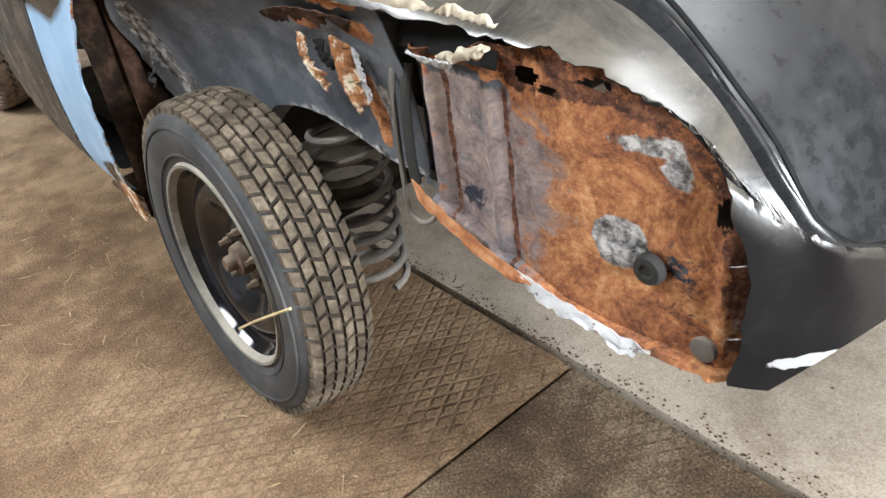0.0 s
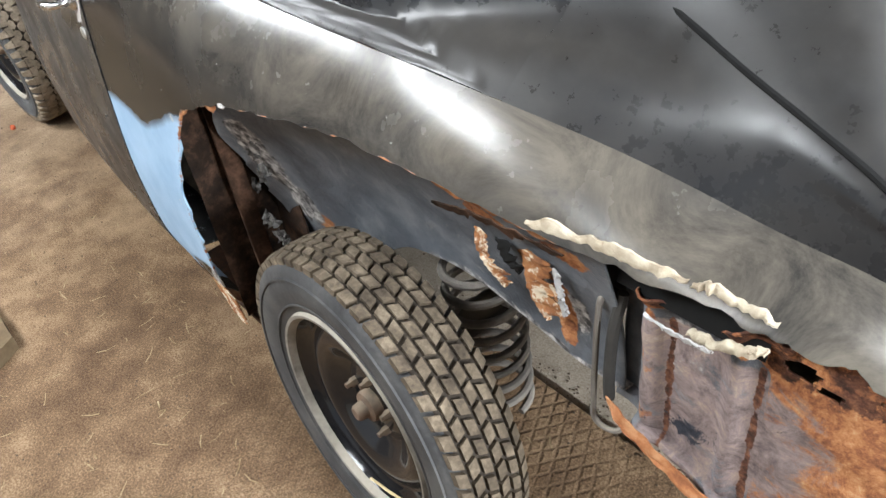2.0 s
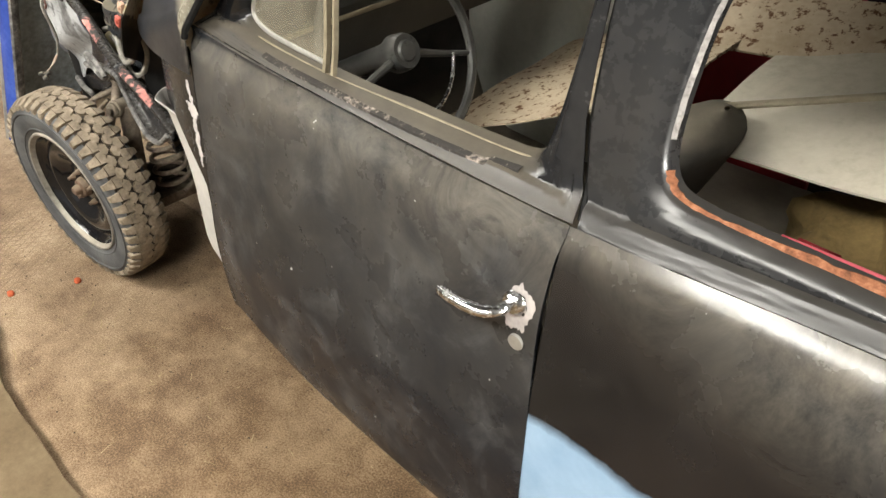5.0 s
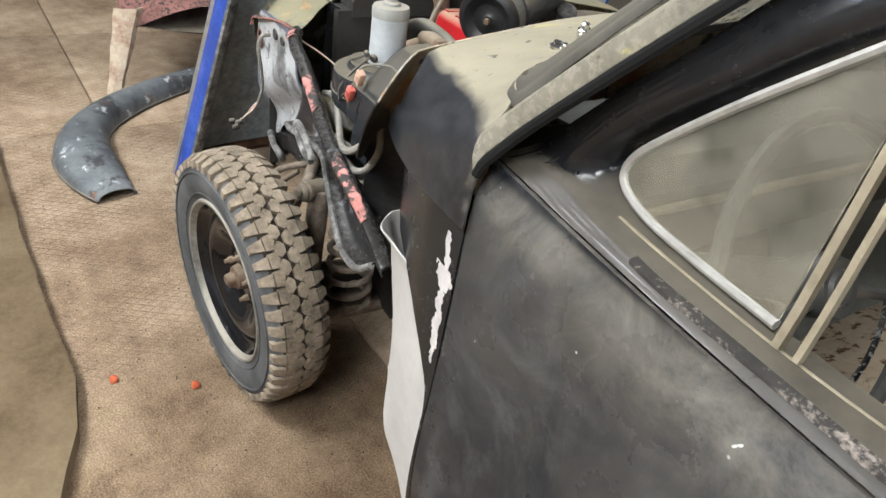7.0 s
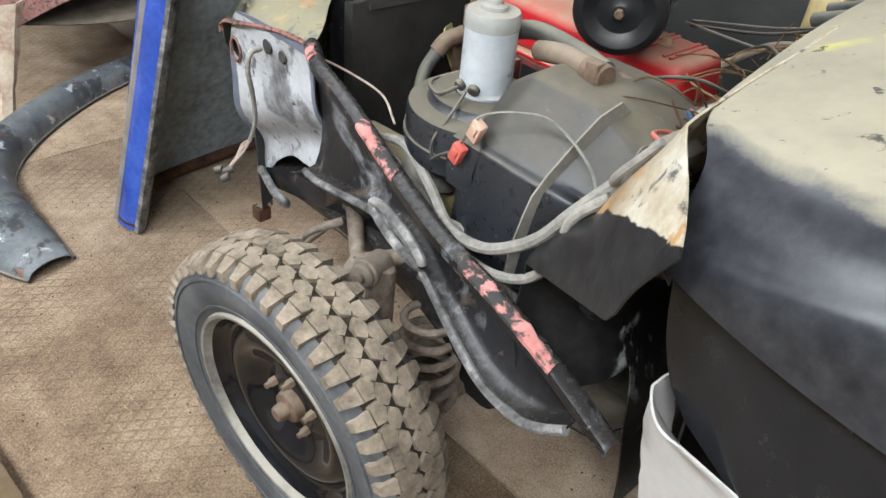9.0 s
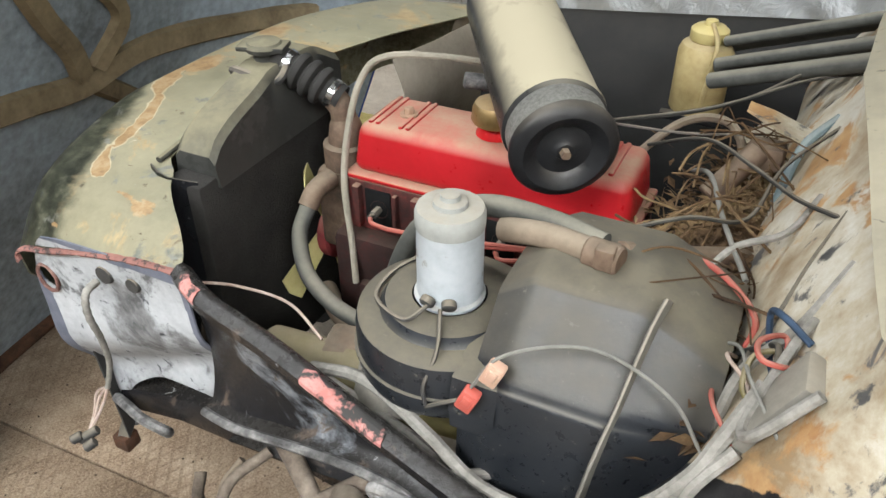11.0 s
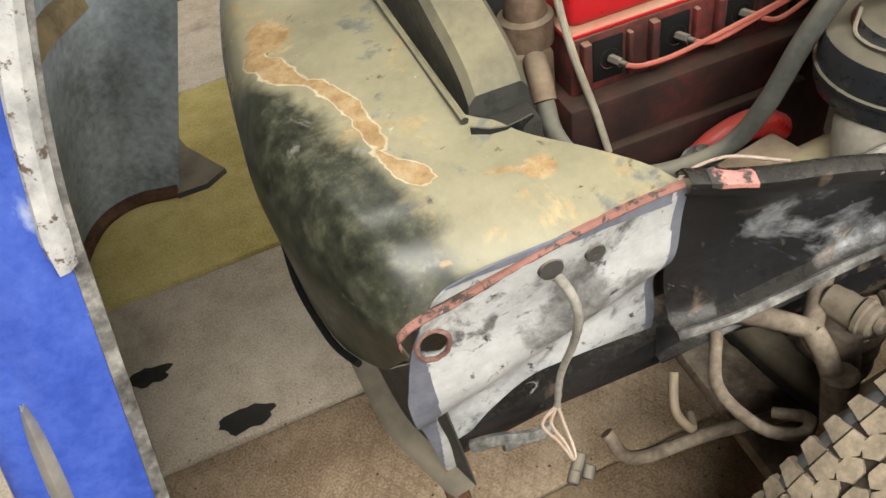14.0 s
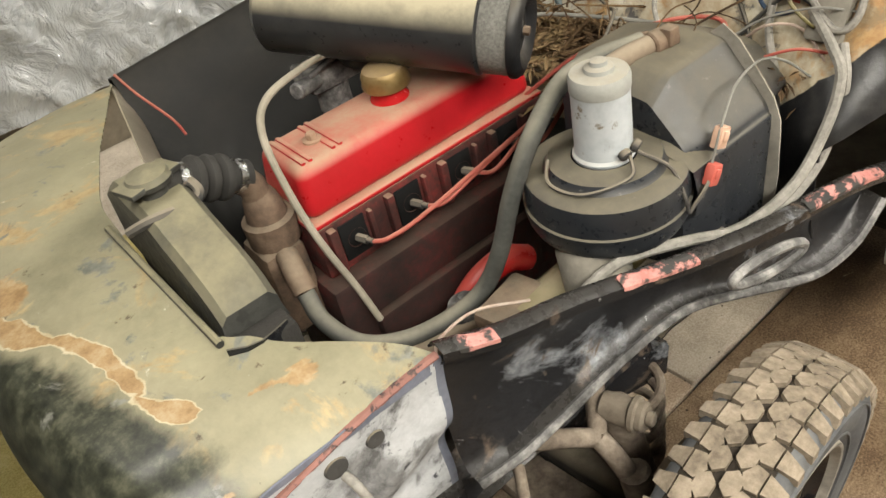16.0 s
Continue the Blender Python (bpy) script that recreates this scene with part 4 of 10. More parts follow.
# ---- behind the cut arch: inner panels ----
def wellpaint(name, at=0.55):
    """Old black underseal with grey scrapes, rust breaking through by a stored mask."""
    m, nt, b = material(name, 0.6)
    b.inputs["Specular IOR Level"].default_value = 0.25
    col = n_ramp(nt, n_noise(nt, 7, 6, 0.65), [(0.35, (0.050, 0.054, 0.062)), (0.55, (0.120, 0.130, 0.146)), (0.75, (0.25, 0.255, 0.26))])
    scr = n_ramp(nt, n_noise(nt, 26, 7, 0.7, dist=1.5), [(0.60, (0, 0, 0)), (0.66, (1, 1, 1))])
    col = n_mix(nt, n_math(nt, "MULTIPLY", scr, 0.5), col, (0.24, 0.24, 0.23))
    rv = n_math(nt, "ADD", n_attr(nt, "rust"), n_math(nt, "MULTIPLY", n_math(nt, "SUBTRACT", n_noise(nt, 22, 7, 0.7), 0.5), 1.4))
    rust = n_ramp(nt, rv, [(at, (0, 0, 0)), (at + 0.08, (1, 1, 1))])
    rcol = n_ramp(nt, n_math(nt, "ADD", n_math(nt, "MULTIPLY", n_noise(nt, 11, 8, 0.78, dist=0.9), 0.62), n_math(nt, "MULTIPLY", n_noise(nt, 95, 6, 0.8), 0.38)), [(0.36, (0.05, 0.022, 0.015)), (0.44, (0.18, 0.070, 0.034)), (0.50, (0.32, 0.130, 0.056)), (0.55, (0.44, 0.20, 0.085)), (0.60, (0.50, 0.30, 0.15)), (0.66, (0.46, 0.38, 0.30))])
    col = n_mix(nt, rust, col, rcol)
    pv = n_math(nt, "ADD", n_attr(nt, "pale"), n_math(nt, "MULTIPLY", n_math(nt, "SUBTRACT", n_noise(nt, 18, 7, 0.7, dist=0.8), 0.5), 1.2))
    pale = n_ramp(nt, pv, [(0.52, (0, 0, 0)), (0.62, (1, 1, 1))])
    pcol = n_ramp(nt, n_noise(nt, 45, 6, 0.7), [(0.40, (0.045, 0.043, 0.042)), (0.5, (0.22, 0.21, 0.205)), (0.62, (0.52, 0.50, 0.48))])
    col = n_mix(nt, pale, col, pcol)
    mv = n_math(nt, "ADD", n_attr(nt, "mauve"), n_math(nt, "MULTIPLY", n_math(nt, "SUBTRACT", n_noise(nt, 16, 8, 0.75, dist=0.6), 0.5), 1.9))
    mauve = n_ramp(nt, mv, [(0.44, (0, 0, 0)), (0.66, (1, 1, 1))])
    mcol = n_ramp(nt, n_noise(nt, 22, 9, 0.8, dist=0.5), [(0.30, (0.05, 0.042, 0.04)), (0.43, (0.15, 0.115, 0.11)), (0.54, (0.25, 0.195, 0.185)), (0.62, (0.33, 0.25, 0.20)), (0.72, (0.46, 0.41, 0.38))])
    col = n_mix(nt, mauve, col, mcol)
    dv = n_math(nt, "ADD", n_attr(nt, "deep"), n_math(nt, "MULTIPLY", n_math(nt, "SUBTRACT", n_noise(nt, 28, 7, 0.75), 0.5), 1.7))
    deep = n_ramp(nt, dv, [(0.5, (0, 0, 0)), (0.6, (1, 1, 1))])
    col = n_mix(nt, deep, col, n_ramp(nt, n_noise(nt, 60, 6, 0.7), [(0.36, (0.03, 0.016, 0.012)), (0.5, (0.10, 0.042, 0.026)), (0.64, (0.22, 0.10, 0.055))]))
    nv = n_math(nt, "ADD", n_attr(nt, "navy"), n_math(nt, "MULTIPLY", n_math(nt, "SUBTRACT", n_noise(nt, 42, 8, 0.78, dist=0.8), 0.5), 2.0))
    col = n_mix(nt, n_ramp(nt, nv, [(0.5, (0, 0, 0)), (0.6, (1, 1, 1))]), col, n_ramp(nt, n_noise(nt, 50, 6, 0.7), [(0.35, (0.012, 0.013, 0.018)), (0.55, (0.032, 0.036, 0.048)), (0.7, (0.12, 0.11, 0.11))]))
    nt.links.new(col, b.inputs["Base Color"])
    r = n_mix(nt, rust, (0.5, 0.5, 0.5), (0.95, 0.95, 0.95))
    r = n_mix(nt, n_math(nt, "MAXIMUM", pale, mauve), r, (0.85, 0.85, 0.85))
    nt.links.new(r, b.inputs["Roughness"])
    n_bump(nt, b, n_math(nt, "ADD", n_noise(nt, 24, 7, 0.7), n_math(nt, "MULTIPLY", n_noise(nt, 130, 5, 0.7), 0.4)), 0.6, 0.008)
    return m


M_well = wellpaint("flaking_underseal")


def masks(ob, **fns):
    for k in ("rust", "pale", "mauve", "deep", "navy"):
        attr_from(ob, k, fns.get(k, lambda co: 0.0))
    return ob


def arch_z(x):
    """Height of the cut edge over a place in the wheel opening."""
    return tab(x, [(a, b) for a, b in ARCH if a > -0.44 and a < 0.95])


# wheel well side, from the torn edge at its front to the strap
LIP = [(-0.40, 0.34), (-0.25, 0.40), (-0.15, 0.47), (-0.056, 0.545), (0.023, 0.590), (0.13, 0.607), (0.234, 0.604), (0.341, 0.582), (0.42, 0.575), (0.47, 0.575)]
bm = bmesh.new()
rows = []
for i in range(61):
    x = -0.400 + 0.870 * i / 60
    z0 = tab(x, LIP)
    z1 = arch_z(x) + 0.012
    row = [(x, 0.255, z0 - 0.006), (x, 0.225, z0 - 0.004)]
    for j in range(25):
        s = j / 24
        z = z0 + (z1 - z0) * s
        y = 0.205 - 0.10 * s ** 1.5 + tab(x, [(-0.3, -0.03), (0.1, 0.0), (0.47, 0.05)]) * s
        row.append((x + (0.02 * noise.noise((z * 28, 1, 0)) + 0.014 * noise.noise((z * 70, 5, 0)) if i == 0 else 0), y + 0.004 * noise.noise((x * 14, z * 14, 0)), z))
    rows.append(row)
grid(bm, rows, flip=True)
thicken(bm, 0.003)
well = part("wheel_arch", bm, M_well, car, "black undersealed inner wheel arch, flaking and torn", angle=60)
masks(well, rust=lambda co: max(0.9 * blob(co, 0.34, 0.745, 0.035, 0.03), blob(co, 0.375, 0.66, 0.022, 0.075), 0.95 * blob(co, 0.27, 0.80, 0.05, 0.018), 0.8 * blob(co, 0.40, 0.80, 0.05, 0.02), 0.7 * blob(co, -0.25, 0.50, 0.06, 0.05)),
      pale=lambda co: max(0.95 * blob(co, -0.335, 0.68, 0.05, 0.10), 0.8 * blob(co, -0.30, 0.56, 0.05, 0.07), 0.72 * max(0.0, 1 - (co.z - tab(co.x, LIP)) / 0.03) * (1 if co.x > 0.05 else 0), 0.75 * blob(co, 0.40, 0.68, 0.02, 0.05)))

# rusty side of the boot floor, pressed with two ribs and a flanged lower edge
LOW = [(0.455, 0.568), (0.48, 0.566), (0.576, 0.528), (0.665, 0.498), (0.736, 0.471), (0.823, 0.452), (0.90, 0.440), (0.965, 0.430)]


def boot_y(x, z):
    y = tab(x, [(0.45, 0.205), (0.7, 0.205), (0.85, 0.232), (0.93, 0.258), (0.985, 0.30)])
    for c, w, d in ((0.515, 0.014, -0.016), (0.628, 0.012, -0.013)):
        y += d * math.exp(-((x - c) / w) ** 2)
    if x < 0.50:
        y += 0.02
    y += 0.012 * math.exp(-(math.hypot(x - 0.855, z - 0.562) / 0.016) ** 2)
    y -= 0.010 * math.exp(-((x - 0.935) / 0.008) ** 2) * max(0.0, min(1.0, (0.64 - z) / 0.04))
    y = max(y, skin_y(x, z) + 0.008)
    return y + 0.003 * noise.noise((x * 25, z * 25, 4.0))


SLOTS = [(0.688, 0.778, 0.021, 0.012), (0.718, 0.764, 0.014, 0.006), (0.782, 0.780, 0.019, 0.0075), (0.926, 0.650, 0.009, 0.019)]
bm = bmesh.new()
rows = []
for i in range(131):
    x = 0.455 + 0.520 * i / 130
    z0 = tab(x, LOW)
    z1 = tab(x, [(0.45, 0.812), (0.49, 0.795), (0.60, 0.792), (0.64, 0.818), (0.72, 0.818), (0.80, 0.800), (0.856, 0.771), (0.898, 0.739), (0.933, 0.695), (0.957, 0.648), (0.975, 0.60)])
    row = [(x, boot_y(x, z0) - 0.018 + 0.002 * noise.noise((x * 60, 0, 0)), z0 - 0.010), (x, boot_y(x, z0) - 0.016, z0 - 0.002)]
    for j in range(61):
        z = z0 + (z1 - z0) * j / 60
        row.append((x, boot_y(x, z) - (0.016 * max(0, (j - 54) / 6) if x < 0.68 else 0.0), z))
    rows.append(row)


def no_slot(i, j):
    x, y, z = rows[i][j]
    return not any(math.hypot((x - a) / rx, (z - b) / rz) + 0.25 * noise.noise((x * 90, z * 90, 0)) < 1 for a, b, rx, rz in SLOTS)


grid(bm, rows, flip=True, keep=no_slot)
thicken(bm, 0.003)
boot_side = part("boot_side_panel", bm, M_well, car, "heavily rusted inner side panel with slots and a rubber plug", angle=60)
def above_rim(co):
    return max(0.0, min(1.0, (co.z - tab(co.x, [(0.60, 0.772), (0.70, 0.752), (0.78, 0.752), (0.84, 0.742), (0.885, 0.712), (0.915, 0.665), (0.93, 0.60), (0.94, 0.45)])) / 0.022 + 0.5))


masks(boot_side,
      rust=lambda co: max(0.98 if co.x > 0.66 else 0.0, above_rim(co), 0.9 * blob(co, 0.515, 0.71, 0.012, 0.07), 0.7 * blob(co, 0.505, 0.575, 0.03, 0.02)),
      pale=lambda co: max(1.0 * blob(co, 0.812, 0.585, 0.036, 0.040, 0.3), 0.72 * blob(co, 0.56, 0.70, 0.035, 0.09), 0.62 * blob(co, 0.845, 0.722, 0.06, 0.018), 0.62 * blob(co, 0.88, 0.695, 0.025, 0.03), 0.5 * blob(co, 0.945, 0.60, 0.018, 0.03), 0.5 * blob(co, 0.915, 0.505, 0.008, 0.035)),
      mauve=lambda co: max(0.72 * max(0.0, min(1.0, (tab(co.z, [(0.54, 0.70), (0.62, 0.755), (0.68, 0.745), (0.74, 0.69), (0.77, 0.64)]) - co.x) / 0.09 + 0.5)) * max(0.0, min(1.0, (0.770 - co.z) / 0.02)) * (1 if co.x > 0.505 else 0.4), 0.5 * blob(co, 0.955, 0.53, 0.02, 0.06)),
      # rim band is dark rust; thin lines at 0.54 and 0.652 paint rib shade
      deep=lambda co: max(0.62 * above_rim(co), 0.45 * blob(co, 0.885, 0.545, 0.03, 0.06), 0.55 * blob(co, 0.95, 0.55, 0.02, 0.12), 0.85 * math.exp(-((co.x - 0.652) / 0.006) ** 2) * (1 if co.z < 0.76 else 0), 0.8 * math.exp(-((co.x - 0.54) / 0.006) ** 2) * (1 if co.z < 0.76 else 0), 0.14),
      navy=lambda co: max(0.62 * blob(co, 0.882, 0.568, 0.035, 0.034, 0.8), 0.50 * blob(co, 0.892, 0.520, 0.028, 0.04, 0.8), 0.70 * blob(co, 0.565, 0.580, 0.06, 0.024, 0.8), 0.42 * blob(co, 0.84, 0.725, 0.05, 0.02, 0.8), 0.2))


def ragged(name, pts, wide, mat, label, seed, drop=(0, 0.25, -1), teeth=0.6, thick=0.002):
    """A strip of sheet hanging from a line, its free edge torn."""
    bm = bmesh.new()
    d = Vector(drop).normalized()
    rows = []
    line = smooth_line(pts, 12)
    for i, q in enumerate(line):
        u = i / (len(line) - 1)
        w = wide * (1 + teeth * (noise.noise((u * 7, seed, 0)) + 0.7 * noise.noise((u * 23, seed, 3)))) * min(1.0, 0.15 + 7 * min(u, 1 - u))
        w = max(w, 0.002)
        rows.append([q + d * w * k / 4 + Vector((0, 0.004 * noise.noise((u * 12, seed, k * 0.9)), 0.002 * noise.noise((u * 19, seed, k)))) for k in range(5)])
    grid(bm, rows)
    thicken(bm, thick)
    return part(name, bm, mat, car, label)


# orange flange along the foot of the boot panel, its paint peeling off in a pale strip
ragged("lower_flange", [(0.462, 0.176, 0.582), (0.52, 0.172, 0.558), (0.60, 0.172, 0.530), (0.70, 0.176, 0.498)], 0.020, M_rust_bright, "orange rusty lower flange of the boot panel", 2.0, (0, -0.35, -1), 0.25)
ragged("peeling_paint", [(0.672, 0.178, 0.506), (0.72, 0.178, 0.497), (0.77, 0.186, 0.482), (0.82, 0.196, 0.467), (0.868, 0.208, 0.452)], 0.020, M_scab_peel, "pale paint peeling off the lower edge", 9.0, (0.2, -0.3, -1), 0.8)

bm = bmesh.new()
lathe(bm, [(0.0, 0.004), (0.007, 0.004), (0.010, 0.007), (0.018, 0.006), (0.021, 0.0), (0.021, -0.006)], axis_pose((0.853, 0.222, 0.562), (0.858, 0.0, 0.566)), 24)
part("rubber_plug", bm, M_rubber, car, "round black rubber plug")
bm = bmesh.new()
lathe(bm, [(0.0, 0.003), (0.010, 0.004), (0.017, 0.002), (0.019, -0.004)], axis_pose((0.918, 0.244, 0.458), (0.93, 0.0, 0.455)), 20)
part("drain_plug", bm, M_steel, car, "round bare metal plug")

# hanging strap of bent rod in front of the rusty panel
bm = bmesh.new()
tube(bm, [(0.452, 0.190, 0.752), (0.447, 0.180, 0.735), (0.443, 0.176, 0.64), (0.440, 0.175, 0.55), (0.440, 0.177, 0.515), (0.455, 0.182, 0.500), (0.475, 0.188, 0.505), (0.482, 0.20, 0.52)], 0.0045, 8)
part("exhaust_hanger", bm, M_steel, car, "bent steel exhaust hanger")
bm = bmesh.new()
tube(bm, [(0.470, 0.197, 0.757), (0.467, 0.183, 0.70), (0.463, 0.180, 0.62), (0.461, 0.183, 0.57)], 0.008, 8)
part("rubber_strap", bm, M_rubber, car, "old rubber strap")

# pale filler squeezed along the cut edge
M_filler = surface("cream_filler", [(0.24, 0.19, 0.13), (0.42, 0.36, 0.27), (0.54, 0.49, 0.39)], 22, 90, (0.7, 0.95), bump=0.7, spots=(0.16, 0.10, 0.065), spot_scale=30, spot_at=0.60)

def filler(pts, wide, thin, seed):
    """A ragged ribbon of filler: uneven width, lumps and broken ends."""
    bm = bmesh.new()
    line = smooth_line(pts, 14)
    rows = []
    for i, q in enumerate(line):
        u = i / (len(line) - 1)
        w = wide * (0.75 + 0.7 * noise.noise((u * 4.3, seed, 0)) + 0.25 * noise.noise((u * 11, seed, 3))) * min(1.0, 0.2 + 5 * min(u, 1 - u))
        d = Vector((0, 0.004 * noise.noise((u * 14, seed, 5)), 0.004 * noise.noise((u * 7, seed, 7))))
        ring = []
        for k in range(10):
            a = 2 * math.pi * k / 10
            r = 1 + 0.12 * noise.noise((u * 12, seed + math.cos(a), math.sin(a) * 1.5))
            ring.append(q + d + Vector((0.002 * noise.noise((u * 40, a, 1)), thin * r * math.cos(a), max(w, 0.003) * r * math.sin(a))))
        rows.append(ring)
    v = grid(bm, rows, closed_v=True)
    bm.faces.new(v[0][::-1])
    bm.faces.new(v[-1])
    part("filler_bead", bm, M_filler, car, "lumpy cream body filler")


def edge_pt(x, z, out=0.004):
    return (x, skin_y(x, z) - out, z)


filler([edge_pt(0.385, 0.866), edge_pt(0.43, 0.862), edge_pt(0.48, 0.857), edge_pt(0.53, 0.850), edge_pt(0.57, 0.848)], 0.015, 0.004, 1.0)
filler([edge_pt(0.575, 0.846), edge_pt(0.60, 0.845), edge_pt(0.635, 0.841), edge_pt(0.665, 0.838)], 0.010, 0.005, 2.3)
filler([(0.585, 0.160, 0.797), (0.615, 0.158, 0.802), (0.645, 0.160, 0.812), (0.668, 0.166, 0.818)], 0.010, 0.006, 4.1)
ragged("torn_strip", [(0.535, 0.150, 0.800), (0.575, 0.150, 0.797), (0.62, 0.150, 0.800)], 0.012, M_scab_peel, "white painted ledge behind the torn edge", 6.5, (0, 0.5, -1), 0.5)
# black sheet in place of the shade in the gap under the filler
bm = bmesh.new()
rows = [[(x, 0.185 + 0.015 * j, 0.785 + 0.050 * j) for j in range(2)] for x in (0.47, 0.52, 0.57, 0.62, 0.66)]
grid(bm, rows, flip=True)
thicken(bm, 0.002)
part("cavity_back", bm, M_gap, car, "black sheet painting the shade behind the torn edge")

# torn rusty strips hanging from the arch
ragged("torn_strip", [edge_pt(0.245, 0.884, -0.006), edge_pt(0.31, 0.872, -0.006), edge_pt(0.38, 0.858, -0.006), edge_pt(0.44, 0.848, -0.006)], 0.020, M_rust_bright, "orange rusty torn edge of the arch", 3.3, (0, 0.5, -1), 0.7)
ragged("torn_strip", [(0.20, 0.128, 0.812), (0.27, 0.130, 0.828), (0.34, 0.136, 0.830), (0.42, 0.148, 0.822)], 0.024, M_brownrust, "dark brown rusty strip under the arch edge", 7.1, (-0.1, 0.6, -1), 0.9)
ragged("torn_strip", [(0.256, 0.150, 0.782), (0.262, 0.146, 0.745), (0.280, 0.150, 0.715), (0.296, 0.158, 0.690)], 0.020, M_flap, "curled cream and orange flap of torn sheet", 5.0, (1, 0.25, 0.2), 0.8)
ragged("torn_strip", [(0.346, 0.152, 0.788), (0.342, 0.156, 0.745), (0.346, 0.160, 0.705), (0.362, 0.166, 0.668)], 0.040, M_flap, "tan and orange flap of flaking sheet", 11.0, (1, 0.2, 0.1), 0.5)
ragged("torn_strip", [(0.388, 0.160, 0.775), (0.392, 0.162, 0.735), (0.396, 0.168, 0.690)], 0.011, M_scab_peel, "cream flake of paint", 12.0, (1, 0.1, 0.2), 0.8)
# black strip laid on the arch, standing in for the shade inside a tear
ragged("torn_strip", [(0.285, 0.160, 0.770), (0.30, 0.158, 0.742), (0.322, 0.162, 0.728)], 0.022, M_gap, "black strip painting the shade inside a tear of the arch", 14.0, (0.8, 0.1, 0.5), 0.5)

# cavity ahead of the arch: end of the sill, rusty upright and ragged metal
bm = bmesh.new()
box(bm, (-0.430, 0.075, 0.25), (-0.421, 0.115, 0.80), 0.003)
part("sill_upright", bm, M_brownrust, car, "rusty brown upright inside the sill")
bm = bmesh.new()
rows = [[(-0.452 + 0.012 * noise.noise((j * 0.3, i * 0.5, 2)), 0.02 + 0.15 * i / 8, 0.25 + 0.60 * j / 20) for j in range(21)] for i in range(9)]
grid(bm, rows)
thicken(bm, 0.003)
part("closing_plate", bm, M_cavity, car, "brown rusty plate inside the sill, darkened for its shade")
bm = bmesh.new()
rows = [[(-0.77 + 0.44 * i / 10, 0.17 + 0.01 * noise.noise((i * 0.4, j * 0.3, 0)), 0.26 + 0.58 * j / 20) for j in range(21)] for i in range(11)]
grid(bm, rows, flip=True)
thicken(bm, 0.003)
part("cavity_back", bm, M_cavity, car, "rusty metal inside the sill cavity, darkened for its shade")
bm = bmesh.new()
box(bm, (-0.77, 0.030, 0.232), (-0.30, 0.175, 0.245), 0.003)
box(bm, (-0.50, 0.13, 0.24), (-0.385, 0.142, 0.30), 0.003)
part("sill_end", bm, M_rust_dark, car, "open rusty end of the sill")
bm = bmesh.new()
bmesh.ops.create_icosphere(bm, subdivisions=3, radius=1)
for v in bm.verts:
    n = v.co.normalized()
    v.co = Vector((-0.375, 0.075, 0.330)) + Vector((n.x * 0.040, n.y * 0.040, n.z * 0.036)) * (1 + 0.35 * noise.noise(n * 2.2) + 0.12 * noise.noise(n * 7))
part("crumpled_metal", bm, M_mauve, car, "crumpled reddish brown lump of rusty metal")
rng = random.Random(5)
for k in range(16):
    bm = bmesh.new()
    x, z = rng.uniform(-0.405, -0.33), rng.uniform(0.42, 0.76)
    rows = []
    for i in range(6):
        s = i / 5
        rows.append([(x - 0.016 + 0.032 * s + 0.008 * noise.noise((k, s * 5, j)), 0.12 + 0.02 * noise.noise((k * 2.3, s * 3, j)), z + 0.03 * (j / 3 - 0.5) * (1.1 - s) + 0.012 * noise.noise((k * 1.7, s * 4, 2))) for j in range(4)])
    grid(bm, rows)
    thicken(bm, 0.002)
    part("torn_strip", bm, M_shred, car, "grey flaking shred of underseal")
for x, y, z, r in ((-0.235, 0.028, 0.862, 0.020), (-0.185, 0.029, 0.876, 0.009)):
    bm = bmesh.new()
    bmesh.ops.create_icosphere(bm, subdivisions=2, radius=1)
    for v in bm.verts:
        v.co = Vector((x, y, z)) + Vector((v.co.x * r * 1.3, v.co.y * 0.005, v.co.z * r * 0.55)) * (1 + 0.4 * noise.noise(v.co * 2 + Vector((x, 0, 0))))
    part("rust_scab", bm, M_rust_bright if r > 0.012 and x < 0 else M_scab, car, "blister of rust on the arch edge")

ragged("torn_strip", [edge_pt(-0.545, 0.335, 0.002), edge_pt(-0.50, 0.340, 0.003), edge_pt(-0.455, 0.345, 0.004), edge_pt(-0.425, 0.335, 0.004)], 0.085, M_flap, "orange rusty flap with flaking cream paint", 21.0, (0.25, 0.05, -1), 0.25)

# underside: floor pan, boot floor, axle and spring
bm = bmesh.new()
box(bm, (-1.75, 0.16, 0.27), (-0.45, 2 * YC - 0.16, 0.29), 0.004)
box(bm, (-0.46, 0.26, 0.30), (-0.42, 2 * YC - 0.26, 0.62), 0.004)
box(bm, (-0.46, 0.30, 0.62), (0.46, 2 * YC - 0.30, 0.64), 0.004)
box(bm, (0.44, 0.30, 0.47), (0.90, 2 * YC - 0.30, 0.49), 0.004)
part("floor_pan", bm, M_under, car, "black undersealed floor pan")
bm = bmesh.new()
rows = [[(x, 0.36 + 1.10 * k / 10, z + 0.004 * noise.noise((x * 5, k, 0))) for k in range(11)] for x, z in ((-1.74, 0.285), (-1.88, 0.30), (-2.00, 0.40), (-2.06, 0.55), (-2.07, 0.75), (-2.03, 0.96))]
grid(bm, rows)
thicken(bm, 0.004)
part("toe_board", bm, M_under, car, "black toe board of the footwell")
bm = bmesh.new()
tube(bm, [(0.0, 0.14, 0.322), (0.0, 0.5, 0.322), (0.0, 2 * YC - 0.14, 0.322)], 0.034, 14)
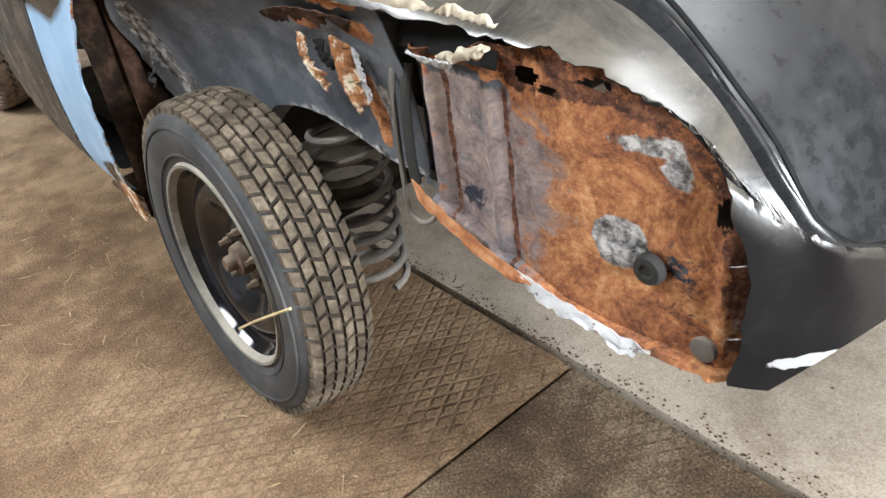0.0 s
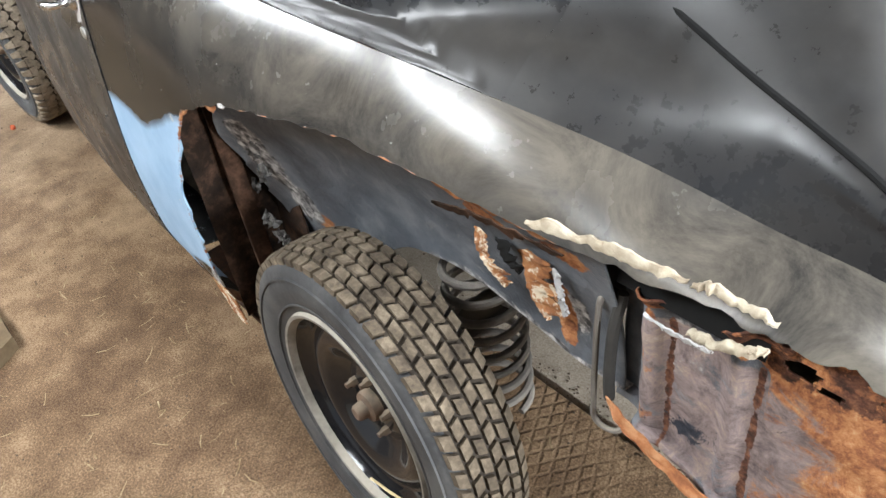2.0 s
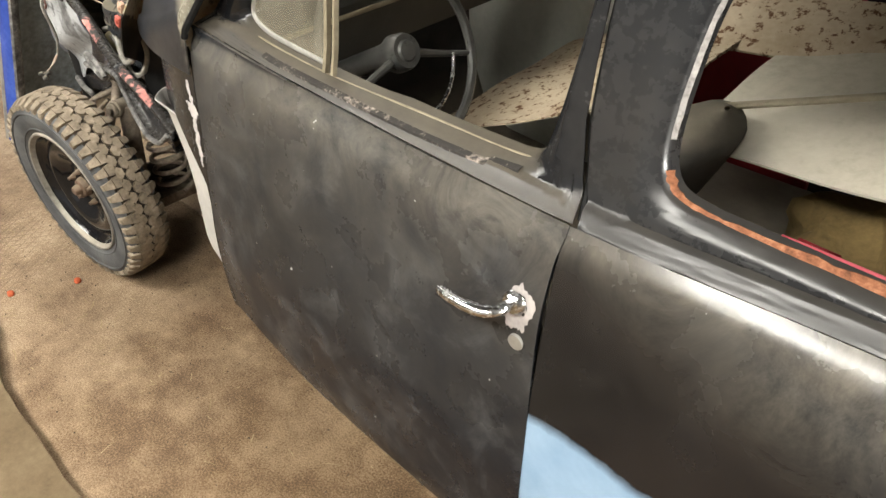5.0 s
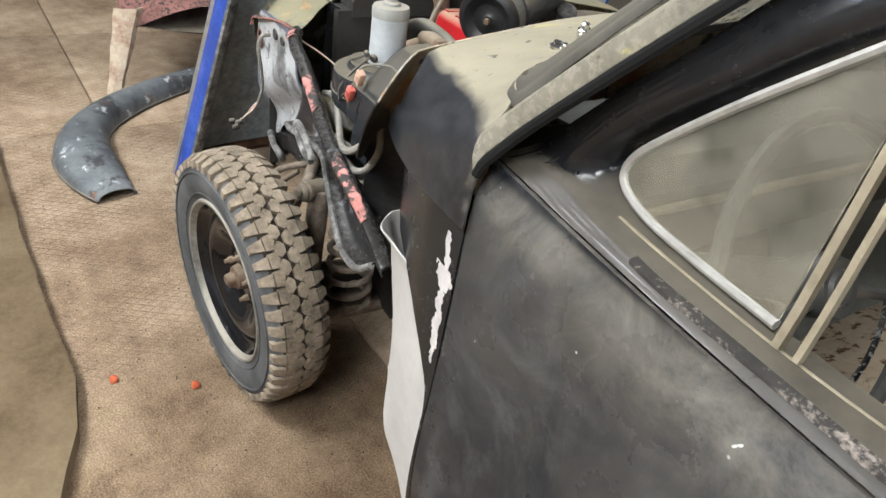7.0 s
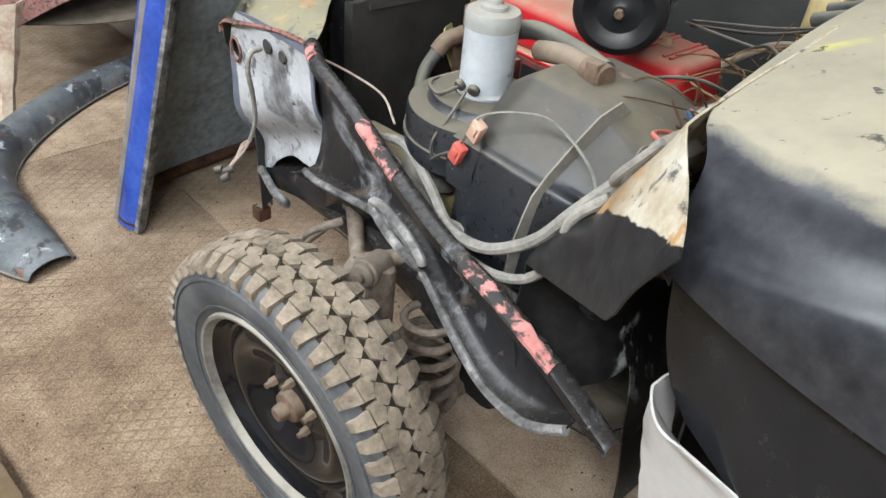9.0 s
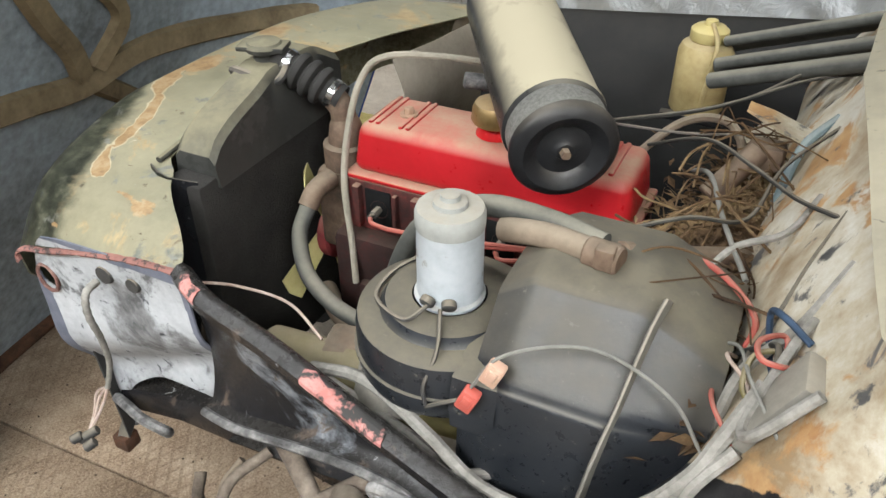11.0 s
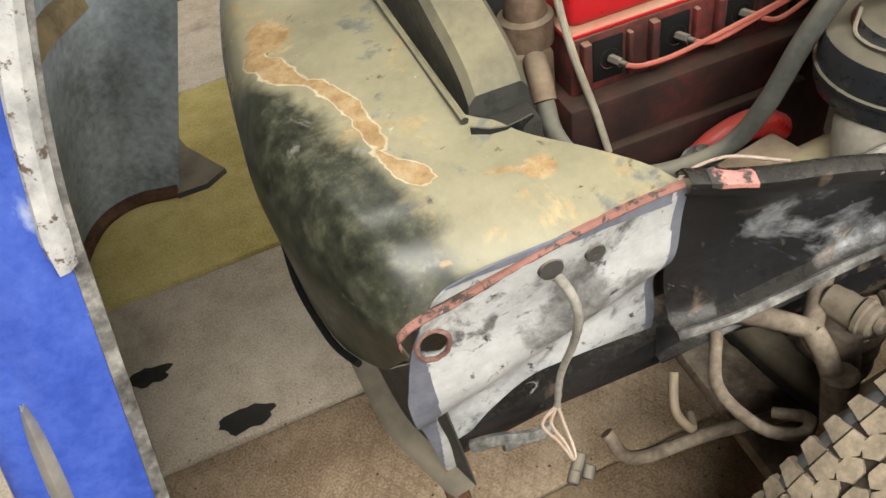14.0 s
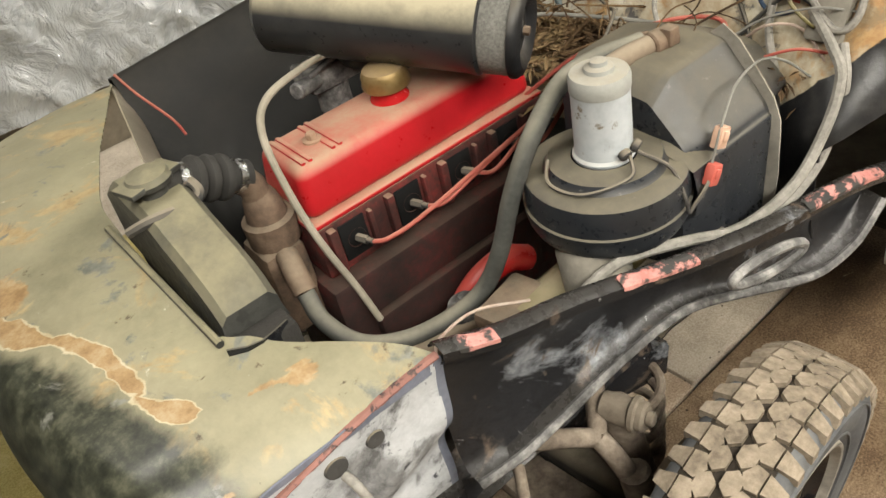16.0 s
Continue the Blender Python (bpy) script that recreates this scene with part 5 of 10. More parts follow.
lathe(bm, [(0.0, -0.12), (0.07, -0.11), (0.12, -0.05), (0.13, 0.0), (0.12, 0.05), (0.07, 0.11), (0.0, 0.12)], Matrix.Translation((0.0, YC, 0.322)), 20)
part("rear_axle", bm, M_under, car, "black rear axle")
bm = bmesh.new()
lathe(bm, [(0.05, 0.0), (0.135, 0.0), (0.138, 0.03), (0.138, 0.05)], axis_pose((0.030, 0.12, 0.325), (0.030, 0.3, 0.325)), 30)
part("brake_drum", bm, M_rusty_steel, car, "dusty brake drum")
bm = bmesh.new()
tube(bm, [(0.055 + 0.072 * math.cos(k * 2 * math.pi / 14), 0.31 + 0.072 * math.sin(k * 2 * math.pi / 14), 0.14 + 0.40 * k / (14 * 8.5)) for k in range(int(14 * 8.5))], 0.0085, 8, 2)
part("coil_spring", bm, M_spring, car, "dusty grey rear coil spring")

# ---- wheels ----
def tyre_mesh(R, W, style):
    """A tyre with its tread blocks; the axle is local z, the outer side at +z."""
    bm = bmesh.new()
    h = W / 2
    prof = [(R - 0.121, h - 0.028), (R - 0.115, h - 0.014), (R - 0.105, h - 0.010), (R - 0.085, h - 0.003), (R - 0.06, h), (R - 0.035, h - 0.004), (R - 0.020, h - 0.012), (R - 0.013, h - 0.024)]
    full = prof + [(R - 0.0095, h * 0.5), (R - 0.0085, 0.0), (R - 0.0095, -h * 0.5)] + [(r, -z) for r, z in reversed(prof)]
    lathe(bm, full, None, 72)
    for r, z in ((R - 0.098, h - 0.007), (R - 0.045, h - 0.001)):
        lathe(bm, [(r - 0.003, z - 0.004), (r - 0.002, z + 0.002), (r + 0.002, z + 0.002), (r + 0.003, z - 0.004)], None, 72)
    return bm


def tread_blocks(root, R, W, style, mat):
    """The tread of a tyre, block by block; alike blocks share one mesh and are turned round the axle."""
    h = W / 2
    crown = lambda z: R - 0.006 * (abs(z) / h) ** 2 - 0.012 * max(0, abs(z) / h - 0.78) / 0.22

    swell = 1.0 if style == "zigzag" else 1.04

    def block(poly, deep):
        bm = bmesh.new()
        t, b = [], []
        ca = sum(p[0] for p in poly) / len(poly)
        cz = sum(p[1] for p in poly) / len(poly)
        for a, z in poly:
            a, z = ca + (a - ca) * swell, cz + (z - cz) * swell
            aa, zz = ca + (a - ca) * 0.955, cz + (z - cz) * 0.955
            rt, rb = crown(zz), crown(z) - deep
            t.append(bm.verts.new((rt * math.cos(aa), rt * math.sin(aa), zz)))
            b.append(bm.verts.new((rb * math.cos(a), rb * math.sin(a), z)))
        # the top is split down its middle so that it follows the tyre
        bm.faces.new(t)
        for i in range(len(poly)):
            j = (i + 1) % len(poly)
            bm.faces.new((t[j], t[i], b[i], b[j]))
        bmesh.ops.recalc_face_normals(bm, faces=bm.faces)
        return bm_mesh("tread_block", bm, mat, False)

    kinds = []
    if style == "zigzag":
        N = 60
        p = 2 * math.pi / N
        cols = 6
        w = 2 * (h - 0.008) / cols
        for c in range(cols):
            z0 = -h + 0.008 + c * w
            o = 0.5 * p if c % 2 else 0.0
            g, e = 0.105 * p, 0.0028
            sk = 0.22 * p * (1 if c % 2 else -1)
            kinds.append((block([(o + g, z0 + e), (o + 0.5 * p, z0 + e), (o + p - g, z0 + e), (o + p - g + sk, z0 + w - e), (o + 0.5 * p + sk, z0 + w - e), (o + g + sk, z0 + w - e)], 0.013), 0))
    else:
        # a honeycomb of two rows in the middle, a zigzag row and deep lugs on either shoulder
        N = 50
        p = 2 * math.pi / N
        for c in (-1, 1):
            o = 0.0 if c < 0 else 0.5 * p
            z0, z1 = sorted((c * 0.0015, c * 0.0265))
            zm = (z0 + z1) / 2
            kinds.append((block([(o + 0.02 * p, zm), (o + 0.20 * p, z0 + 0.004), (o + 0.27 * p, z0), (o + 0.70 * p, z0), (o + 0.80 * p, z0 + 0.003), (o + 0.98 * p, zm), (o + 0.80 * p, z1 - 0.004), (o + 0.73 * p, z1), (o + 0.30 * p, z1), (o + 0.20 * p, z1 - 0.003)], 0.010), 0))
            z0, z1 = c * 0.0285, c * 0.044
            kinds.append((block([(o + 0.55 * p, z0), (o + 1.02 * p, c * 0.018), (o + 1.46 * p, z0), (o + 1.40 * p, z1), (o + 0.62 * p, z1)], 0.010), 0))
            kinds.append((block([(o + 0.62 * p, c * 0.0465), (o + 1.34 * p, c * 0.0465), (o + 1.22 * p, c * (h - 0.001)), (o + 0.78 * p, c * (h - 0.001))], 0.017), 0))
    rng = random.Random(4)
    for k in range(N):
        for me, _ in kinds:
            ob = new("tread_block", me)
            ob.parent = root
            ob.matrix_basis = Matrix.Rotation(k * 2 * math.pi / N + rng.uniform(-0.003, 0.003), 4, "Z")


def wheel(name, label, at, style, R=0.325, W=0.170, camber=0.0, steer=0.0):
    """A steel disc wheel at the car's side, its outer face towards -y."""
    root = new(name)
    root["label"] = label
    m = Matrix.Translation(at) @ Matrix.Rotation(radians(steer), 4, "Z") @ Matrix.Rotation(radians(90 + camber), 4, "X")
    root.matrix_world = m
    holds(root, car)
    bpy.context.view_layer.update()

    def sub(n, bm, mat, lab=""):
        bmesh.ops.transform(bm, matrix=m, verts=bm.verts)
        return part(n, bm, mat, root, lab)

    h = W / 2
    sub("tyre", tyre_mesh(R, W, style), M_wall if style == "zigzag" else M_tyre, "dusty black tyre with a muddy block tread")
    bm = bmesh.new()
    lathe(bm, [(R - 0.0120, h - 0.024), (R - 0.0088, h * 0.5), (R - 0.0078, 0.0), (R - 0.0088, -h * 0.5), (R - 0.0120, -h + 0.024)], None, 72)
    sub("tread_floor", bm, M_tread_dark, "dusty floor of the tread grooves")
    if at[1] < YC:
        tread_blocks(root, R, W, style, M_tread if style == "zigzag" else M_tread_pale)
    bm = bmesh.new()
    # rim: flange, bead seat and well, then the disc with its dished middle
    lathe(bm, [(0.211, h - 0.026), (0.2145, h - 0.015), (0.211, h - 0.007), (0.205, h - 0.008), (0.200, h - 0.018), (0.197, h - 0.022)], None, 64)
    sub("rim", bm, M_rim, "dusty grey painted steel rim")
    bm = bmesh.new()
    lathe(bm, [(0.198, h - 0.021), (0.191, h - 0.034), (0.187, h - 0.039), (0.180, h - 0.044), (0.172, h - 0.062), (0.168, h - 0.085), (0.166, -h + 0.05), (0.19, -h + 0.035), (0.204, -h + 0.02)], None, 64)
    sub("rim_well", bm, M_disc, "black well of the rim")
    bm = bmesh.new()
    lathe(bm, [(0.1865, h - 0.042), (0.174, h - 0.048), (0.162, h - 0.041), (0.147, h - 0.034), (0.130, h - 0.035), (0.113, h - 0.048), (0.099, h - 0.062), (0.085, h - 0.070), (0.070, h - 0.066), (0.060, h - 0.062), (0.034, h - 0.062), (0.032, h - 0.066)], None, 64)
    sub("disc", bm, M_disc, "glossy black dished wheel disc")
    bm = bmesh.new()
    lathe(bm, [(0.0, h - 0.020), (0.012, h - 0.020), (0.016, h - 0.024), (0.018, h - 0.040), (0.030, h - 0.044), (0.034, h - 0.060), (0.034, h - 0.075)], None, 24)
    sub("hub", bm, M_rusty_steel, "rusty hub with a castle nut")
    for k in range(5):
        a = 2 * math.pi * k / 5 + 0.3
        bm = bmesh.new()
        c = Vector((0.057 * math.cos(a), 0.057 * math.sin(a), h - 0.064))
        lathe(bm, [(0.0095, 0.0), (0.0095, 0.012), (0.006, 0.016), (0.006, 0.024), (0, 0.025)], Matrix.Translation(c), 6)
        sub("wheel_nut", bm, M_rusty_steel)
    return root


wheel("wheel", "rear wheel with a zigzag block tyre", (0.030, 0.055, 0.3255), "zigzag", R=0.330, W=0.150, camber=-3.4)
wheel("wheel", "front wheel with a chunky winter tyre", (-2.640, 0.115, 0.3245), "winter", R=0.327, W=0.148, camber=3.0, steer=4.5)
wheel("wheel", "far rear wheel", (0.030, 2 * YC - 0.058, 0.3255), "zigzag", R=0.330, W=0.150)
wheel("wheel", "far front wheel", (-2.623, 2 * YC - 0.098, 0.3245), "winter", R=0.329, W=0.150)
# a straw caught in the rear rim
bm = bmesh.new()
tube(bm, [(0.083, -0.030, 0.218), (0.24, -0.046, 0.330), (0.40, -0.043, 0.436)], 0.0026, 6)
tagged(part("straw", bm, surface("straw", [(0.40, 0.31, 0.16), (0.58, 0.47, 0.27)], 30, 120, (0.6, 0.9))), "pale yellow straw caught in the wheel rim", "straw")

# ---- door ----
def door_paint():
    """Flatted black with paler rubbed clouds, fine chips and scratches."""
    m, nt, b = material("door_black_paint", 0.4)
    b.inputs["Specular IOR Level"].default_value = 0.32
    # black base tinted blue in place of the sky mirrored by the door
    col = n_ramp(nt, n_noise(nt, 3.0, 5, 0.6), [(0.35, (0.008, 0.0095, 0.013)), (0.65, (0.016, 0.0185, 0.023))])
    cloud = n_ramp(nt, n_noise(nt, 6, 9, 0.75, dist=0.6), [(0.50, (0, 0, 0)), (0.62, (1, 1, 1))])
    col = n_mix(nt, n_math(nt, "MULTIPLY", cloud, 0.45), col, (0.075, 0.078, 0.082))
    dust = n_math(nt, "MULTIPLY", n_math(nt, "MULTIPLY", n_ramp(nt, n_up(nt), [(0.07, (0, 0, 0)), (0.30, (1, 1, 1))]), n_ramp(nt, n_noise(nt, 7, 8, 0.75, dist=0.8), [(0.36, (0.15,) * 3), (0.62, (1, 1, 1))])), 0.60)
    col = n_mix(nt, dust, col, (0.20, 0.18, 0.15))
    chips = n_ramp(nt, n_noise(nt, 48, 2, 0.5), [(0.765, (0, 0, 0)), (0.785, (1, 1, 1))])
    col = n_mix(nt, chips, col, (0.5, 0.5, 0.48))
    nt.links.new(col, b.inputs["Base Color"])
    nt.links.new(n_ramp(nt, n_noise(nt, 8, 6, 0.6), [(0.38, (0.20,) * 3), (0.62, (0.40,) * 3)]), b.inputs["Roughness"])
    n_bump(nt, b, n_noise(nt, 60, 5, 0.6), 0.08, 0.003)
    return m


M_door = door_paint()
door = new("door")
door["label"] = "scuffed satin black door with its window wound down"
door.location = (-1.25, YC, 0.3)
holds(door, car)


def sill_rise(x):
    """The foot of the door and the sill climb towards the front."""
    return tab(x, [(-1.79, 0.075), (-1.6, 0.045), (-1.4, 0.012), (-1.25, 0.0)])


def door_front(z):
    return tab(z, [(0.28, -1.700), (0.46, -1.718), (0.62, -1.725), (0.75, -1.729), (0.84, -1.738), (0.93, -1.750), (1.0, -1.758), (1.05, -1.760)])


bm = bmesh.new()
rows = []
for i in range(61):
    s = i / 60
    row = []
    for j in range(56):
        z = 0.315 + (1.052 - 0.315) * j / 55
        x = door_front(z) + (gap_x(z) - 0.005 - door_front(z)) * s
        z0 = 0.315 + sill_rise(x)
        zz = z0 + (tab(x, CREASE_Z) - z0) * j / 55
        row.append((x, skin_y(x, zz), zz))
    rows.append(row)
grid(bm, rows, flip=True)
thicken(bm, 0.006)
part("door_skin", bm, M_door, door, angle=60)
dpoly = [(door_front(1.06) + 0.002, tab(-1.75, CREASE_Z) + 0.001)] + [(x, tab(x, CREASE_Z) + 0.001) for x in (-1.65, -1.5, -1.3, -1.15, -1.0, -0.9, -0.8)] + [(gap_x(z) - 0.005, z) for z in (1.052, 1.06, 1.10, 1.17, 1.24, 1.31, 1.40, 1.455)] + [(-0.95, 1.465), (-1.15, 1.463), (-1.33, 1.455), (-1.41, 1.42), (-1.53, 1.285), (-1.62, 1.20), (-1.685, 1.135), (-1.735, 1.085)]
window_ring(dense(DWIN), dpoly, (-1.15, 1.24), "window_frame", M_blackpaint, door, lip=0.028, inset=0.016)

# sill below the door
bm = bmesh.new()
rows = []
for i in range(50):
    x = -1.72 + (1.72 - 0.772) * i / 49
    r = sill_rise(x)
    rows.append([(x, skin_y(x, 0.309) + 0.008, 0.309 + r), (x, skin_y(x, 0.30) + 0.003, 0.300 + r), (x, skin_y(x, 0.28) + 0.012, 0.280 + r), (x, skin_y(x, 0.262) + 0.022, 0.262 + r), (x, skin_y(x, 0.25) + 0.06, 0.252 + r), (x, skin_y(x, 0.25) + 0.13, 0.250 + r)])
grid(bm, rows, flip=True)
thicken(bm, 0.003)
part("sill", bm, surface("chipped_black_sill", [(0.02, 0.021, 0.023), (0.05, 0.05, 0.05)], 6, 50, (0.4, 0.6), spots=(0.45, 0.50, 0.55), spot_scale=26, spot_at=0.60, bump=0.2), car, "chipped black sill with pale primer showing")
bm = bmesh.new()
tube(bm, [(gap_x(z), skin_y(-0.765, z) + 0.010, z) for z in (0.30, 0.42, 0.54, 0.66, 0.78, 0.9, 0.98, 1.03)], 0.0045, 6)
tube(bm, [(gap_x(z), upper_y(-0.78, z) + 0.008, z) for z in (1.055, 1.10, 1.17, 1.24, 1.31, 1.40)], 0.0045, 6)
part("door_seal", bm, M_gap, car, "dark gap behind the door")

# handle, lock and bare paint round them
bm = bmesh.new()
pts = [(-0.820, 0.022, 0.918), (-0.824, -0.004, 0.918), (-0.842, -0.020, 0.917), (-0.872, -0.024, 0.914), (-0.905, -0.020, 0.908), (-0.932, -0.013, 0.903)]
tube(bm, pts, lambda s: 0.0105 * (1 - 0.35 * abs(s - 0.45)) * (0.6 if s > 0.97 else 1), 12, 8)
for v in bm.verts:
    if v.co.y < -0.002:
        v.co.z = 0.912 + (v.co.z - 0.912) * 0.85
lathe(bm, [(0.0, 0.012), (0.014, 0.011), (0.019, 0.006), (0.021, 0.0)], axis_pose((-0.818, 0.024, 0.918), (-0.818, -0.5, 0.93)), 24)
part("door_handle", bm, M_chrome, door, "worn chrome door handle")
bm = bmesh.new()
out = []
for k in range(56):
    a = 2 * math.pi * k / 56
    r = 1 + 0.30 * noise.noise((math.cos(a) * 2, math.sin(a) * 2, 0.5)) + 0.22 * noise.noise((math.cos(a) * 7, math.sin(a) * 7, 0.5))
    out.append((-0.811 + 0.025 * r * math.cos(a), 0.911 + 0.038 * r * math.sin(a)))
vs = [bm.verts.new((x, skin_y(x, z) - 0.0062, z)) for x, z in out]
bm.faces.new(vs)
part("bare_patch", bm, M_scab_pale, door, "bare pale primer round the handle")
bm = bmesh.new()
lathe(bm, [(0.0, 0.003), (0.008, 0.004), (0.013, 0.003), (0.014, -0.002)], axis_pose((-0.806, skin_y(-0.806, 0.853) - 0.006, 0.853), (-0.806, -0.5, 0.86)), 20)
part("lock_cylinder", bm, M_steel_pale, door, "bare metal lock cylinder")

# window channel along the sill and the hinged front light
M_channel = surface("aged_window_channel", [(0.20, 0.17, 0.12), (0.38, 0.33, 0.24)], 20, 90, (0.35, 0.6), metal=0.3, bump=0.15)
M_chipped = surface("chipped_window_lip", [(0.02, 0.019, 0.018), (0.04, 0.036, 0.033), (0.55, 0.47, 0.41)], 13, 120, (0.6, 0.9), bump=0.3)
bm = bmesh.new()
for off, rr in ((0.022, 0.0030),):
    tube(bm, [(x, upper_y(x, z) + off, z + 0.003) for x, z in ((-1.56, 1.082), (-1.45, 1.078), (-1.30, 1.076), (-1.10, 1.076), (-0.95, 1.078), (-0.875, 1.082))], rr, 8)
part("window_channel", bm, M_channel, door, "yellowed window channel")
bm = bmesh.new()
rows = []
for i in range(121):
    x = -1.50 + 0.62 * i / 120
    z = tab(x, [(-1.585, 1.100), (-1.55, 1.082), (-1.45, 1.074), (-1.10, 1.071), (-0.95, 1.073), (-0.875, 1.078)])
    w = 0.0025 + 0.004 * max(0.0, noise.noise((x * 16, 2, 0))) + 0.003 * max(0.0, noise.noise((x * 60, 7, 0)))
    rows.append([(x, upper_y(x, z) + 0.002, z + 0.004), (x, upper_y(x, z) - 0.008, z + 0.001), (x, upper_y(x, z) - 0.009, z - w)])
grid(bm, rows, flip=True)
thicken(bm, 0.0012)
part("window_lip", bm, M_chipped, door, "chipped pinkish white lip of the window opening")
bm = bmesh.new()
for x0, x1 in ((-1.340, -1.332), (-1.318, -1.312)):
    rows = [[(x0 + 0.015 * (z - 1.11), upper_y(-1.33, z) + 0.006, z), (x1 + 0.015 * (z - 1.11), upper_y(-1.33, z) + 0.006, z)] for z in [1.083 + 0.315 * i / 8 for i in range(9)]]
    grid(bm, rows)
thicken(bm, 0.010)
part("quarter_light_post", bm, M_channel, door, "yellowed upright of the quarter light")
bm = bmesh.new()
LIGHT = [(-1.350, 1.095), (-1.45, 1.098), (-1.53, 1.103), (-1.575, 1.120), (-1.572, 1.150), (-1.53, 1.195), (-1.46, 1.26), (-1.38, 1.33), (-1.345, 1.36)]
tube(bm, [(x, upper_y(x, z) + 0.008, z) for x, z in LIGHT], 0.0055, 8)
part("quarter_light_frame", bm, M_steel_pale, door, "grey metal frame of the quarter light")
bm = bmesh.new()
vs = [bm.verts.new((x, upper_y(x, z) + 0.010, z)) for x, z in LIGHT]
bm.faces.new(vs)
thicken(bm, 0.004)
pane = part("pane", bm, M_glass, door, "dusty quarter light glass")
pane.visible_shadow = False

# rusty flange round the quarter window, with grey tape up its front edge
def flange(i0, i1, mat, label, w=0.026, wob=0.006):
    q = dense(QWIN, 6)
    n = len(q)
    bm = bmesh.new()
    rows = []
    for k in range(i0, i1):
        a, b = q[k % n]
        dx, dz = -0.40 - a, 1.21 - b
        L = math.hypot(dx, dz)
        dx, dz = dx / L, dz / L
        ww = w + wob * noise.noise((k * 0.7, 0, 0))
        y = upper_y(a, b) + 0.012
        rows.append([(a - dx * 0.003, y - 0.002, b - dz * 0.003), (a + dx * ww * 0.5, y + 0.006 + 0.003 * noise.noise((k * 0.9, 4, 0)), b + dz * ww * 0.5), (a + dx * ww, y + 0.008, b + dz * ww)])
    grid(bm, rows)
    thicken(bm, 0.003)
    return part("window_flange", bm, mat, car, label)


M_brownflange = surface("brown_rusty_flange", [(0.07, 0.030, 0.018), (0.24, 0.095, 0.05), (0.42, 0.20, 0.115)], 55, 140, (0.8, 1.0), bump=0.9)
flange(3, 52, M_brownflange, "bright rusty flange below the quarter window", 0.013, 0.007)
flange(88, 108, M_scab, "grey taped flange beside the quarter window", 0.010, 0.002)
flange(52, 88, M_rust, "rusty flange over the quarter window", 0.014)

# ---- inside the cabin ----
bm = bmesh.new()
m = axis_pose((-1.450, 0.43, 0.998), (-1.116, 0.43, 1.16))
R = 0.205
tube(bm, [m @ Vector((R * math.cos(a), R * math.sin(a), 0.0)) for a in [2 * math.pi * k / 40 for k in range(41)]], 0.011, 8, 2, cap=False)
part("steering_wheel", bm, M_bakelite, car, "thin grey steering wheel")
bm = bmesh.new()
lathe(bm, [(0.0, 0.022), (0.02, 0.021), (0.024, 0.016), (0.036, 0.018), (0.040, 0.008), (0.042, -0.02), (0.03, -0.05), (0.02, -0.30), (0.0, -0.30)], m, 28)
part("steering_hub", bm, M_bakelite, car, "grey steering boss with a round badge")
for a in (-0.30, math.pi + 0.30):
    bm = bmesh.new()
    tube(bm, [m @ Vector((0.04 * math.cos(a), 0.04 * math.sin(a), 0)), m @ Vector((0.12 * math.cos(a), 0.12 * math.sin(a), -0.012)), m @ Vector((R * math.cos(a), R * math.sin(a), 0))], lambda s: 0.010 - 0.004 * s, 8)
    part("spoke", bm, M_bakelite, car)
bm = bmesh.new()
tube(bm, [m @ Vector((0.15 * math.cos(a), 0.15 * math.sin(a), -0.004)) for a in [math.pi + 0.30 + (math.pi - 0.6) * k / 16 for k in range(17)]], 0.0045, 6, 2)
part("horn_ring", bm, M_chrome, car, "thin chrome horn ring")
bm = bmesh.new()
rows = []
for i in range(13):
    y = 0.20 + 1.16 * i / 12
    rows.append([(-1.78, y, 1.12), (-1.70, y, 1.125), (-1.64, y, 1.10), (-1.62, y, 1.06), (-1.64, y, 0.98), (-1.66, y, 0.92), (-1.72, y, 0.90)])
grid(bm, rows, flip=True)
thicken(bm, 0.003)
part("dashboard", bm, M_dash, car, "grey painted dashboard")
bm = bmesh.new()
tube(bm, [(-1.615, 0.24, 1.04), (-1.612, 0.7, 1.04), (-1.615, 1.3, 1.04)], 0.006, 8)
part("dash_trim", bm, M_channel, car, "brass coloured dashboard strip")
bm = bmesh.new()
rows = [[(-2.06 + 0.62 * j / 6, 1.36 + 0.01 * math.sin(i + j), 0.30 + 0.70 * i / 6) for j in range(7)] for i in range(7)]
grid(bm, rows)
thicken(bm, 0.01)
part("kick_panel", bm, M_dash_pale, car, "pale grey kick panel")
bm = bmesh.new()
box(bm, (-1.42, 1.37, 0.32), (-0.82, 1.40, 1.05), 0.01)
part("far_door_lining", bm, M_redcloth, car, "red lining of the far door")


# loose things piled in the cabin
def loose_panel(label, corners, thick, mat, holes=(), category="panel"):
    """A board from four corners, slightly warped, with slots cut through."""
    bm = bmesh.new()
    a, b, c, d = [Vector(p) for p in corners]
    n = (b - a).cross(d - a).normalized()
    N, M = 48, 24

    def pt(i, j):
        u, v = i / N, j / M
        return (a * (1 - u) + b * u) * (1 - v) + (d * (1 - u) + c * u) * v + n * 0.008 * noise.noise((u * 3, v * 3, 0))

    rows = [[pt(i, j) for j in range(M + 1)] for i in range(N + 1)]
    grid(bm, rows, keep=lambda i, j: not any(abs((i + 0.5) / N - x) < rx and abs((j + 0.5) / M - y) < ry for x, y, rx, ry in holes))
    thicken(bm, thick)
    return tagged(part("loose_panel", bm, mat), label, category)


